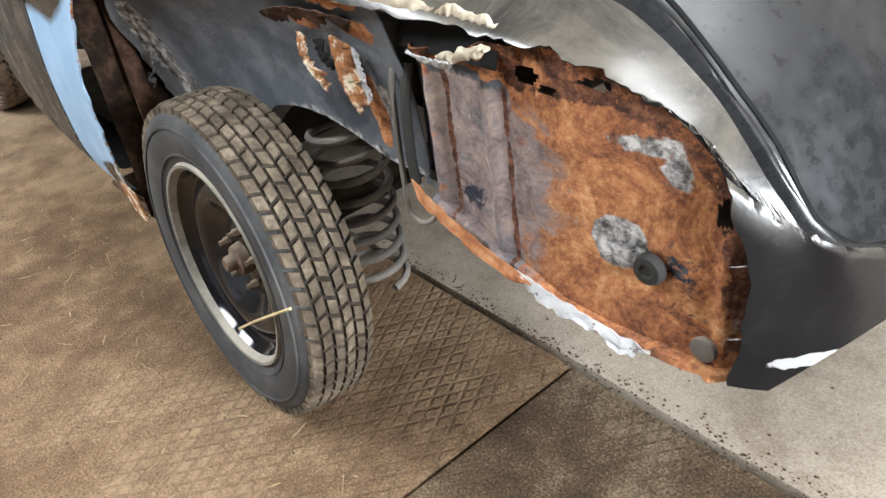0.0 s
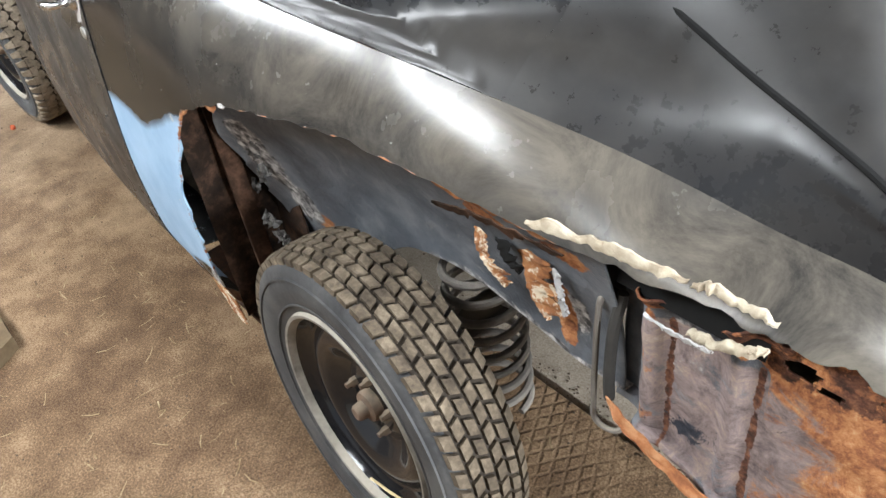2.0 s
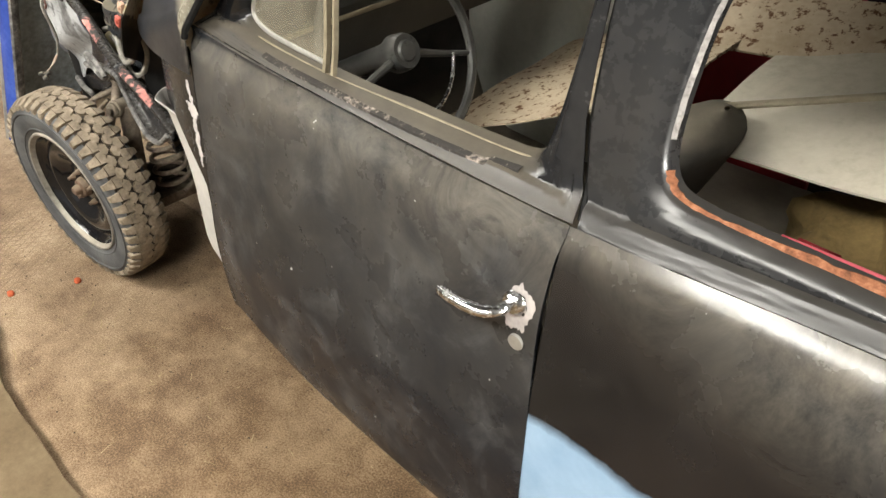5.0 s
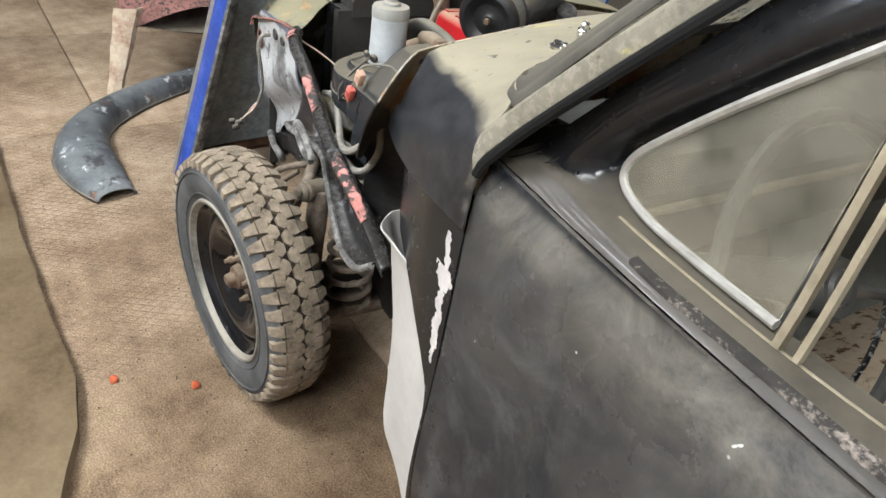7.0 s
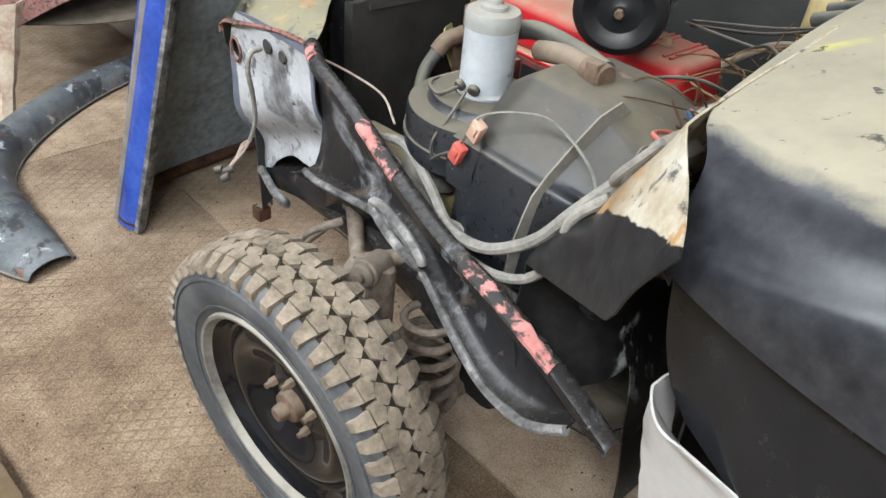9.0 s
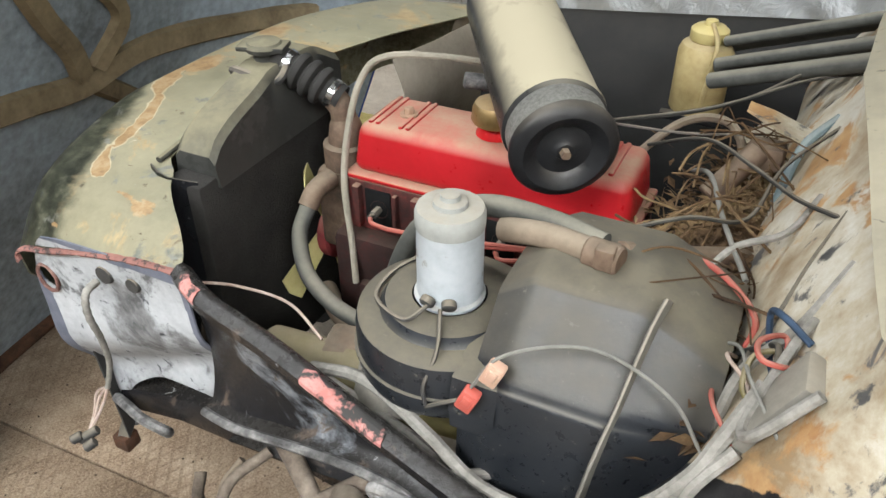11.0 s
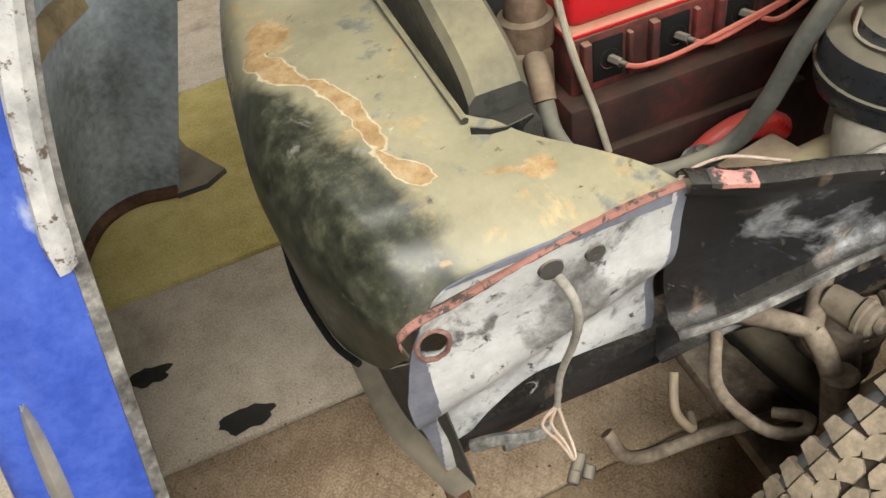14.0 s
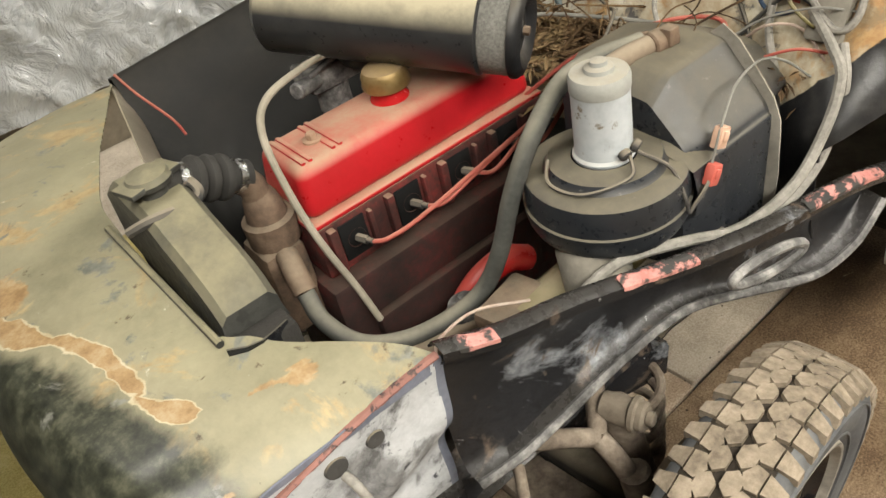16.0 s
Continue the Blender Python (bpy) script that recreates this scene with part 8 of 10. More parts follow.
for k in range(4):
    x = -2.77 + 0.122 * k
    bm = bmesh.new()
    rod(bm, (x, 0.770, 0.846), (x + 0.004, 0.742, 0.851), 0.008, 6, bevel=0.001)
    rod(bm, (x + 0.004, 0.743, 0.851), (x + 0.006, 0.726, 0.855), 0.005, 10)
    part("spark_plug", bm, M_greydark, engine, "dirty spark plug")
    bm = bmesh.new()
    tube(bm, [(x + 0.006, 0.728, 0.854), (x + 0.03, 0.708, 0.858), (x + 0.12, 0.705 + 0.01 * k, 0.865 + 0.006 * k), (-2.33 + 0.02 * k, 0.735, 0.895 + 0.008 * k)], 0.0042, 7)
    part("plug_lead", bm, M_redwire, engine, "faded red plug lead")
# pipe over the front of the head, dynamo arc, fuel pump, oil filter
bm = bmesh.new()
tube(bm, [(-2.62, 0.98, 1.075), (-2.70, 0.93, 1.095), (-2.80, 0.875, 1.10), (-2.838, 0.845, 1.06), (-2.846, 0.80, 0.97), (-2.838, 0.765, 0.88), (-2.815, 0.74, 0.78), (-2.80, 0.72, 0.70)], 0.0065, 8)
part("steam_pipe", bm, M_dustpipe, engine, "dusty thin metal pipe")
bm = bmesh.new()
tube(bm, [(-2.66, 0.70, 0.60), (-2.60, 0.69, 0.66), (-2.53, 0.69, 0.67), (-2.47, 0.70, 0.63)], 0.028, 12)
part("dynamo_bracket", bm, M_redgloss, engine, "red curved bracket")
bm = bmesh.new()
lathe(bm, [(0.0, 0.06), (0.012, 0.058), (0.016, 0.045), (0.034, 0.038), (0.04, 0.02), (0.04, 0.0), (0.03, -0.03), (0.0, -0.03)], Matrix.Translation((-2.655, 0.66, 0.63)), 20)
part("fuel_pump", bm, M_steel_pale2, engine, "dusty grey fuel pump")
# thermostat housing, water pump, fan
bm = bmesh.new()
lathe(bm, [(0.0, 0.10), (0.022, 0.10), (0.030, 0.085), (0.036, 0.05), (0.046, 0.045), (0.046, 0.0), (0.0, 0.0)], Matrix.Translation((-2.880, 0.848, 0.88)), 22)
tube(bm, [(-2.882, 0.848, 0.965), (-2.886, 0.848, 0.995), (-2.905, 0.847, 1.018)], 0.024, 14)
box(bm, (-2.93, 0.80, 0.70), (-2.85, 0.90, 0.88), 0.015)
tube(bm, [(-2.89, 0.80, 0.87), (-2.90, 0.76, 0.86), (-2.905, 0.735, 0.835)], 0.020, 12)
part("thermostat_housing", bm, M_rusty_steel, engine, "corroded thermostat housing and water pump")
bm = bmesh.new()
rod(bm, (-2.95, 0.87, 0.70), (-2.92, 0.87, 0.70), 0.065, 24, bevel=0.006)
part("fan_pulley", bm, M_redpulley, engine, "red fan pulley")
for a in (0.4, 0.4 + math.pi / 2, 0.4 + math.pi, 0.4 + 1.5 * math.pi):
    bm = bmesh.new()
    slab(bm, [(0.03, -0.018), (0.17, -0.03), (0.18, 0.0), (0.17, 0.03), (0.03, 0.018)], 0.003, Matrix.Translation((-2.955, 0.87, 0.70)) @ Matrix.Rotation(a, 4, "X") @ Matrix.Rotation(radians(90), 4, "Y") @ Matrix.Rotation(radians(25), 4, "X"))
    part("fan_blade", bm, M_fan, engine, "yellowed fan blade", smooth=False)
# carburettor beyond the cover, manifold
bm = bmesh.new()
rod(bm, (-2.60, 1.05, 0.93), (-2.60, 1.05, 0.995), 0.034, 20, bevel=0.006)
box(bm, (-2.66, 1.01, 0.99), (-2.54, 1.09, 1.04), 0.012)
rod(bm, (-2.64, 1.02, 1.02), (-2.70, 0.99, 1.03), 0.016, 12, bevel=0.003)
rod(bm, (-2.56, 1.04, 1.02), (-2.52, 1.03, 1.08), 0.030, 16, bevel=0.004)
tube(bm, [(-2.66, 1.00, 1.04), (-2.60, 0.99, 1.06), (-2.54, 1.0, 1.05)], 0.006, 8)
box(bm, (-2.58, 1.00, 1.04), (-2.54, 1.03, 1.07), 0.006)
part("carburettor", bm, M_steel_pale2, engine, "dusty grey carburettor")
bm = bmesh.new()
box(bm, (-2.76, 0.985, 0.84), (-2.36, 1.05, 0.92), 0.02)
part("manifold", bm, M_rusty_steel, engine, "rusty manifold")
# long air cleaner
A, B = Vector((-2.405, 0.687, 1.090)), Vector((-2.650, 1.075, 1.155))
m = axis_pose(A, B)
L = (B - A).length
air = new("air_cleaner")
air["label"] = "long cream air cleaner with a black mesh-banded end"
air.location = PLACE @ A
holds(air, car)
bm = bmesh.new()
lathe(bm, [(0.072, 0.060), (0.073, 0.064), (0.080, 0.068), (0.081, 0.075), (0.079, 0.09), (0.079, L), (0.07, L + 0.01), (0.0, L + 0.012)], m, 40)
box(bm, (-0.003, -0.0825, 0.07), (0.003, -0.078, L), 0.001, m)
part("casing", bm, M_aircream, air, "dusty cream cylinder, black underneath")
bm = bmesh.new()
lathe(bm, [(0.074, 0.010), (0.076, 0.014), (0.076, 0.060), (0.074, 0.064)], m, 48)
part("mesh_band", bm, M_mesh, air, "grey metal mesh band")
bm = bmesh.new()
lathe(bm, [(0.0, 0.004), (0.012, 0.002), (0.020, 0.008), (0.040, 0.008), (0.047, 0.0), (0.062, -0.006), (0.074, -0.002), (0.080, 0.006), (0.080, 0.014), (0.074, 0.016)], m, 48)
part("end_cap", bm, M_blackplastic, air, "black ribbed end cap")
bm = bmesh.new()
rod(bm, m @ Vector((0, 0, 0.006)), m @ Vector((0, 0, -0.008)), 0.008, 6, bevel=0.001)
part("centre_bolt", bm, M_rusty_steel, air)
box_bm = bmesh.new()
tube(box_bm, [m @ Vector((0.0, 0.06, 0.2)), (-2.56, 0.95, 1.06), (-2.56, 1.03, 1.05)], 0.03, 12)
part("neck", box_bm, M_blackplastic, air, "black neck to the carburettor")

# radiator with its filler and rubber bellows
rad = new("radiator")
rad["label"] = "dusty radiator with a filler cap"
rad.location = PLACE @ Vector((-3.03, YC, 0.5))
holds(rad, car)
bm = bmesh.new()
box(bm, (-3.065, 0.555, 0.45), (-2.985, 1.02, 0.95), 0.006)
part("core", bm, M_radcore, rad, "black finned radiator core")
bm = bmesh.new()
rows = []
for i in range(21):
    y = 0.600 + 0.40 * i / 20
    zt = tab(y, [(0.60, 0.985), (0.615, 1.005), (0.66, 1.03), (0.74, 1.055), (0.80, 1.075), (0.90, 1.075), (1.0, 1.03)])
    xa, xb = -3.072, -2.982
    rows.append([(xb + 0.004, y, 0.93), (xb, y, 0.95), (xb - 0.002, y, zt - 0.014), (xb - 0.012, y, zt), (xa + 0.014, y, zt), (xa + 0.003, y, zt - 0.012), (xa, y, 0.95), (xa - 0.002, y, 0.93)])
v = grid(bm, rows, flip=True)
bm.faces.new(v[0])
bm.faces.new(v[-1][::-1])
part("header_tank", bm, M_radtank, rad, "black header tank, olive with dust on top", angle=35)
bm = bmesh.new()
lathe(bm, [(0.022, 1.06), (0.022, 1.09), (0.034, 1.092), (0.036, 1.10), (0.030, 1.108), (0.012, 1.110), (0.0, 1.114)], Matrix.Translation((-3.028, 0.825, 0)), 20)
box(bm, (-3.075, 0.80, 1.094), (-2.985, 0.85, 1.104), 0.003, Matrix.Translation((-3.028, 0.825, 0)) @ Matrix.Rotation(0.3, 4, "Z") @ Matrix.Translation((3.028, -0.825, 0)))
part("filler_cap", bm, M_radtank, rad, "dusty eared filler cap")
bm = bmesh.new()
tube(bm, [(-3.09, 0.80, 1.05), (-3.06, 0.775, 1.065), (-3.02, 0.775, 1.06), (-2.99, 0.79, 1.05), (-2.975, 0.80, 1.06), (-2.985, 0.84, 1.08)], 0.008, 8)
part("overflow_pipe", bm, M_greydark, rad, "thin overflow pipe")
bm = bmesh.new()
rod(bm, (-3.085, 0.575, 0.972), (-3.100, 0.93, 1.002), 0.006, 8)
part("stay_rod", bm, M_radtank, rad, "thin stay rod")
A, B = Vector((-2.992, 0.838, 1.068)), Vector((-2.898, 0.849, 1.018))
m = axis_pose(A, B)
L = (B - A).length
bm = bmesh.new()
prof = [(0.024, -0.03), (0.026, 0.0)]
for k in range(3):
    o = 0.022 + k * (L - 0.035) / 3
    prof += [(0.026, o - 0.006), (0.036, o), (0.038, o + 0.006), (0.036, o + 0.012), (0.026, o + 0.017)]
prof += [(0.026, L), (0.026, L + 0.015)]
lathe(bm, prof, m, 24)
part("top_hose", bm, M_rubber, rad, "black ribbed rubber top hose")
for s in (0.004, L - 0.004):
    bm = bmesh.new()
    lathe(bm, [(0.027, s - 0.007), (0.0285, s - 0.006), (0.0285, s + 0.006), (0.027, s + 0.007)], m, 24)
    box(bm, (0.026, -0.008, s - 0.007), (0.040, 0.008, s + 0.007), 0.002, m)
    part("hose_clamp", bm, M_chrome, rad, "shiny hose clamp")
# black duct sheet between nose and radiator
bm = bmesh.new()
rows = [[(-3.085 + 0.09 * k / 4, 0.555 - 0.012 * math.sin(k), 0.975 - 0.5 * i / 12 - 0.02 * k / 4) for k in range(5)] for i in range(13)]
grid(bm, rows)
thicken(bm, 0.003)
part("radiator_duct", bm, M_blackpaint, car, "black sheet beside the radiator")

# heater: blower, casing and hoses
heater = new("heater")
heater["label"] = "dusty black heater with a white blower motor"
heater.location = PLACE @ Vector((-2.40, 0.45, 0.8))
holds(heater, car)
c = (-2.478, 0.462)
bm = bmesh.new()
lathe(bm, [(0.0, 0.862), (0.10, 0.862), (0.122, 0.868), (0.127, 0.880), (0.127, 0.898), (0.1305, 0.900), (0.1305, 0.905), (0.127, 0.907), (0.127, 0.940), (0.124, 0.952), (0.114, 0.958), (0.094, 0.959), (0.090, 0.964), (0.086, 0.972), (0.055, 0.976), (0.05, 0.976)], Matrix.Translation((*c, 0)), 56)
part("drum", bm, M_heaterblack, heater, "black blower drum, tan with dust on top")
bm = bmesh.new()
lathe(bm, [(0.046, 0.974), (0.0475, 0.977), (0.0475, 0.980), (0.0435, 0.984), (0.043, 1.08), (0.044, 1.084)], Matrix.Translation((*c, 0)), 36)
part("motor", bm, M_whitemotor, heater, "white painted blower motor")
bm = bmesh.new()
lathe(bm, [(0.0435, 1.083), (0.0445, 1.087), (0.0445, 1.104), (0.042, 1.110), (0.022, 1.112), (0.021, 1.118), (0.013, 1.121), (0.012, 1.127), (0.0, 1.129)], Matrix.Translation((*c, 0)), 36)
part("motor_cap", bm, M_motorcap, heater, "dusty grey motor end cap")
bm = bmesh.new()
for k in range(2):
    a = radians(-100 + 34 * k)
    rod(bm, (c[0] + 0.044 * math.cos(a), c[1] + 0.044 * math.sin(a), 0.996), (c[0] + 0.054 * math.cos(a), c[1] + 0.054 * math.sin(a), 0.990), 0.010, 12, bevel=0.002)
part("terminal", bm, M_greydark, heater, "black motor terminals")
for pts in ([(c[0] - 0.005, c[1] - 0.055, 0.992), (c[0] - 0.03, c[1] - 0.075, 0.975), (c[0] - 0.09, c[1] - 0.04, 0.966), (c[0] - 0.098, c[1] + 0.02, 0.964), (c[0] - 0.07, c[1] + 0.05, 0.98)], [(c[0] + 0.012, c[1] - 0.054, 0.99), (c[0] + 0.03, c[1] - 0.10, 0.968), (c[0] + 0.025, c[1] - 0.128, 0.93), (c[0] + 0.03, c[1] - 0.132, 0.90)], [(c[0] + 0.03, c[1] - 0.132, 0.90), (c[0] + 0.06, c[1] - 0.135, 0.925), (c[0] + 0.085, c[1] - 0.13, 0.937)]):
    bm = bmesh.new()
    tube(bm, pts, 0.003, 6)
    part("motor_wire", bm, M_greydark, heater)
for x, y, z, mm, lab in ((-2.392, 0.332, 0.938, M_redplug, "red wire connector"), (-2.365, 0.340, 0.985, M_paleplug, "pale peach connector")):
    bm = bmesh.new()
    box(bm, (-0.011, -0.008, -0.018), (0.011, 0.008, 0.016), 0.003, Matrix.Translation((x, y, z)) @ Matrix.Rotation(0.4, 4, "Y"))
    box(bm, (-0.006, -0.011, -0.006), (0.006, 0.011, 0.010), 0.002, Matrix.Translation((x, y, z)) @ Matrix.Rotation(0.4, 4, "Y"))
    part("connector", bm, mm, heater, lab)
bm = bmesh.new()
lathe(bm, [(0.05, -0.07), (0.056, -0.068), (0.056, 0.0), (0.05, 0.01)], axis_pose((-2.545, 0.44, 0.85), (-2.535, 0.47, 0.95)), 24)
part("air_duct", bm, M_duct, heater, "dusty grey duct stub")
# casing: rounded box with a fold across it
bm = bmesh.new()
HX0, HX1 = -2.40, -2.125
rows = []
for i in range(25):
    s = i / 24
    x = HX0 + (HX1 - HX0) * s
    f = 0.030 * max(0.0, 1 - s / 0.16) + 0.05 * max(0.0, (s - 0.62) / 0.38)
    pts = [(0.62, 1.045 - f), (0.54, 1.060 - f), (0.46, 1.058 - f), (0.438, 1.052 - f), (0.425, 1.040 - f), (0.362 + f * 0.4, 0.978 - f * 0.6), (0.346 + f, 0.958 - f * 0.6), (0.338 + f, 0.935 - f * 0.6), (0.330 + f, 0.80), (0.334 + f, 0.775), (0.35 + f, 0.755), (0.45, 0.735), (0.60, 0.735)]
    rows.append([(x - 0.02 * (1 - s) * (z < 0.9), y, z) for y, z in [(p.x, p.y) for p in smooth_line([(a, b, 0) for a, b in pts], 4)]])
v = grid(bm, rows)
bm.faces.new(v[0][::-1])
bm.faces.new(v[-1])
part("heater_box", bm, M_heaterblack, heater, "black heater casing with dusty top", angle=50)
bm = bmesh.new()
rows = []
for k, (y, z) in enumerate([(0.46, 1.062), (0.425, 1.046), (0.39, 1.012), (0.352, 0.972), (0.334, 0.94), (0.328, 0.90), (0.322, 0.85), (0.322, 0.78)]):
    x = -2.205 - 0.045 * k / 7
    rows.append([(x - 0.006, y + 0.01, z - 0.01), (x - 0.002, y - 0.009, z + 0.007), (x + 0.001, y - 0.009, z + 0.007), (x + 0.005, y + 0.01, z - 0.01)])
grid(bm, rows)
thicken(bm, 0.002)
part("seam_flange", bm, M_duct, heater, "raised seam of the heater casing")
# drum to box throat
bm = bmesh.new()
rows = []
for k in range(9):
    s = k / 8
    x = -2.42 + 0.06 * s
    rows.append([(x, y, z) for y, z in ((0.34, 0.87), (0.335, 0.91), (0.345, 0.95), (0.40, 0.965 + 0.02 * s), (0.50, 0.97 + 0.03 * s), (0.58, 0.96), (0.58, 0.87))])
grid(bm, rows)
part("throat", bm, M_heaterblack, heater, "black throat between drum and casing")
# hoses
HOSES = [
    ("heater_hose", [(-2.905, 0.735, 0.835), (-2.905, 0.70, 0.79), (-2.87, 0.665, 0.735), (-2.80, 0.64, 0.705), (-2.72, 0.62, 0.705), (-2.66, 0.59, 0.745), (-2.63, 0.56, 0.83), (-2.60, 0.545, 0.93), (-2.55, 0.535, 1.02), (-2.47, 0.545, 1.066), (-2.38, 0.555, 1.062), (-2.30, 0.535, 1.06)], 0.0155, M_hose, "long grey heater hose"),
    ("heater_hose", [(-2.435, 0.535, 1.045), (-2.37, 0.52, 1.062), (-2.30, 0.505, 1.066)], 0.017, M_hose_tan, "short dusty tan heater hose"),
    ("heater_hose", [(-2.28, 0.54, 1.05), (-2.20, 0.66, 0.99), (-2.12, 0.76, 0.95)], 0.016, M_rusty_steel, "rusty heater pipe"),
    ("bottom_hose", [(-2.93, 0.80, 0.58), (-2.84, 0.72, 0.60), (-2.72, 0.66, 0.62), (-2.62, 0.56, 0.66)], 0.022, M_hose_tan, "dusty bottom hose"),
]
for nm, pts, r, mm, lab in HOSES:
    bm = bmesh.new()
    tube(bm, pts, r, 14, 8)
    part(nm, bm, mm, heater, lab)
bm = bmesh.new()
rod(bm, (-2.315, 0.505, 1.066), (-2.27, 0.497, 1.068), 0.020, 14, bevel=0.003)
box(bm, (-2.300, 0.478, 1.06), (-2.276, 0.50, 1.09), 0.004)
part("hose_union", bm, M_rusty_steel, heater, "corroded hose union")

# looms and wires round the bulkhead
LOOMS = [
    ([(-2.66, 0.385, 0.83), (-2.56, 0.37, 0.86), (-2.45, 0.335, 0.845), (-2.36, 0.30, 0.83), (-2.26, 0.278, 0.86), (-2.18, 0.28, 0.92), (-2.135, 0.29, 0.985), (-2.115, 0.32, 1.02), (-2.09, 0.37, 1.06)], 0.0105, M_cloth),
    ([(-2.66, 0.40, 0.80), (-2.50, 0.36, 0.80), (-2.32, 0.30, 0.80), (-2.20, 0.283, 0.84), (-2.14, 0.284, 0.91), (-2.13, 0.284, 0.98), (-2.10, 0.31, 1.02)], 0.009, M_cloth),
    ([(-2.06, 0.44, 1.10), (-2.075, 0.40, 1.09), (-2.10, 0.33, 1.04), (-2.09, 0.30, 1.06), (-2.05, 0.31, 1.12)], 0.007, M_cloth),
    ([(-2.39, 0.335, 0.955), (-2.36, 0.34, 1.01), (-2.30, 0.36, 1.035), (-2.24, 0.36, 1.045), (-2.17, 0.36, 1.01), (-2.13, 0.34, 0.97)], 0.0035, M_wire_grey),
    ([(-2.34, 0.80, 0.895), (-2.28, 0.70, 0.985), (-2.20, 0.62, 1.02), (-2.15, 0.57, 1.03), (-2.11, 0.52, 1.02), (-2.115, 0.50, 0.98)], 0.0065, M_redwire),
    ([(-2.40, 0.92, 1.04), (-2.25, 1.00, 1.06), (-2.12, 1.08, 1.10), (-2.04, 1.10, 1.12)], 0.005, M_blackwire),
    ([(-2.42, 0.95, 1.02), (-2.30, 1.02, 1.03), (-2.20, 1.04, 1.07), (-2.10, 1.12, 1.115), (-2.04, 1.13, 1.12)], 0.0055, M_blackwire),
    ([(-2.42, 0.93, 1.03), (-2.28, 0.98, 1.015), (-2.16, 1.0, 1.03)], 0.004, M_steel),
    ([(-2.38, 0.97, 0.93), (-2.30, 1.05, 1.00), (-2.22, 1.06, 1.01), (-2.18, 1.0, 0.96), (-2.19, 0.90, 0.88)], 0.009, M_hose_tan),
    ([(-2.06, 0.98, 1.09), (-2.10, 0.94, 1.05), (-2.115, 0.90, 0.98), (-2.12, 0.88, 0.92)], 0.009, M_bluepipe),
    ([(-2.045, 0.62, 1.13), (-2.07, 0.56, 1.09), (-2.09, 0.50, 1.05), (-2.12, 0.45, 0.98), (-2.125, 0.44, 0.92)], 0.006, M_blackwire),
    ([(-2.035, 0.50, 1.14), (-2.07, 0.45, 1.08), (-2.11, 0.43, 1.02), (-2.125, 0.40, 0.95)], 0.008, M_cloth),
    ([(-2.07, 0.38, 1.08), (-2.10, 0.37, 1.09), (-2.105, 0.41, 1.08), (-2.08, 0.44, 1.07), (-2.075, 0.40, 1.06)], 0.005, M_redwire),
    ([(-2.06, 0.40, 1.10), (-2.09, 0.42, 1.11), (-2.10, 0.46, 1.08), (-2.09, 0.44, 1.04), (-2.085, 0.40, 1.05)], 0.006, M_blueblack),
    ([(-2.07, 0.42, 1.07), (-2.105, 0.40, 1.07), (-2.11, 0.37, 1.05), (-2.09, 0.36, 1.03), (-2.08, 0.39, 1.04)], 0.005, M_oldgold),
    ([(-2.07, 0.30, 1.06), (-2.105, 0.36, 1.07), (-2.12, 0.44, 1.04), (-2.14, 0.50, 0.99)], 0.0035, M_wire_grey),
    ([(-2.10, 0.33, 1.0), (-2.13, 0.37, 1.01), (-2.135, 0.43, 0.98), (-2.12, 0.46, 0.95)], 0.0045, M_redwire),
    ([(-2.88, 0.40, 0.90), (-2.84, 0.45, 0.87), (-2.76, 0.47, 0.85), (-2.68, 0.44, 0.83)], 0.004, M_wire_pale),
    ([(-2.40, 0.30, 0.83), (-2.32, 0.36, 0.79), (-2.20, 0.33, 0.73), (-2.12, 0.28, 0.76)], 0.009, M_cloth),
    ([(-2.86, 1.60, 0.975), (-2.85, 1.52, 0.945), (-2.82, 1.44, 0.89), (-2.81, 1.42, 0.85)], 0.005, M_redwire),
]
for k, (pts, r, mm) in enumerate(LOOMS):
    bm = bmesh.new()
    tube(bm, pts, r * 0.62 if r < 0.007 else r * 0.85, 8, 8)
    part("cable", bm, mm, car, "dusty wiring loom" if r > 0.007 else "thin wire")
bm = bmesh.new()
box(bm, (-0.020, -0.030, -0.055), (0.020, 0.030, 0.055), 0.006, Matrix.Translation((-2.068, 0.345, 1.060)) @ Matrix.Rotation(0.42, 4, "Y"))
part("fuse_box", bm, M_duct, car, "dusty grey fuse box on the bulkhead")
bm = bmesh.new()
rod(bm, (-2.08, 0.50, 0.975), (-2.065, 0.47, 0.93), 0.014, 12, bevel=0.003)
part("terminal_boot", bm, M_blueblack, car, "blue-black cable boot")
bm = bmesh.new()
slab(bm, [(-0.10, -0.02), (-0.06, -0.03), (0.03, -0.032), (0.03, 0.032), (-0.06, 0.028), (-0.10, 0.015)], 0.004, Matrix.Translation((-2.10, 0.985, 1.045)) @ Matrix.Rotation(radians(20), 4, "Y"))
part("cream_bracket", bm, M_creamwall, car, "cream bracket with a slot")
bm = bmesh.new()
box(bm, (-2.18, 0.95, 0.985), (-2.12, 1.0, 1.03), 0.012)
rod(bm, (-2.16, 0.96, 1.02), (-2.22, 0.90, 0.95), 0.02, 12, bevel=0.003)
part("wiper_motor", bm, M_rusty_steel, car, "rusty linkage on the bulkhead")
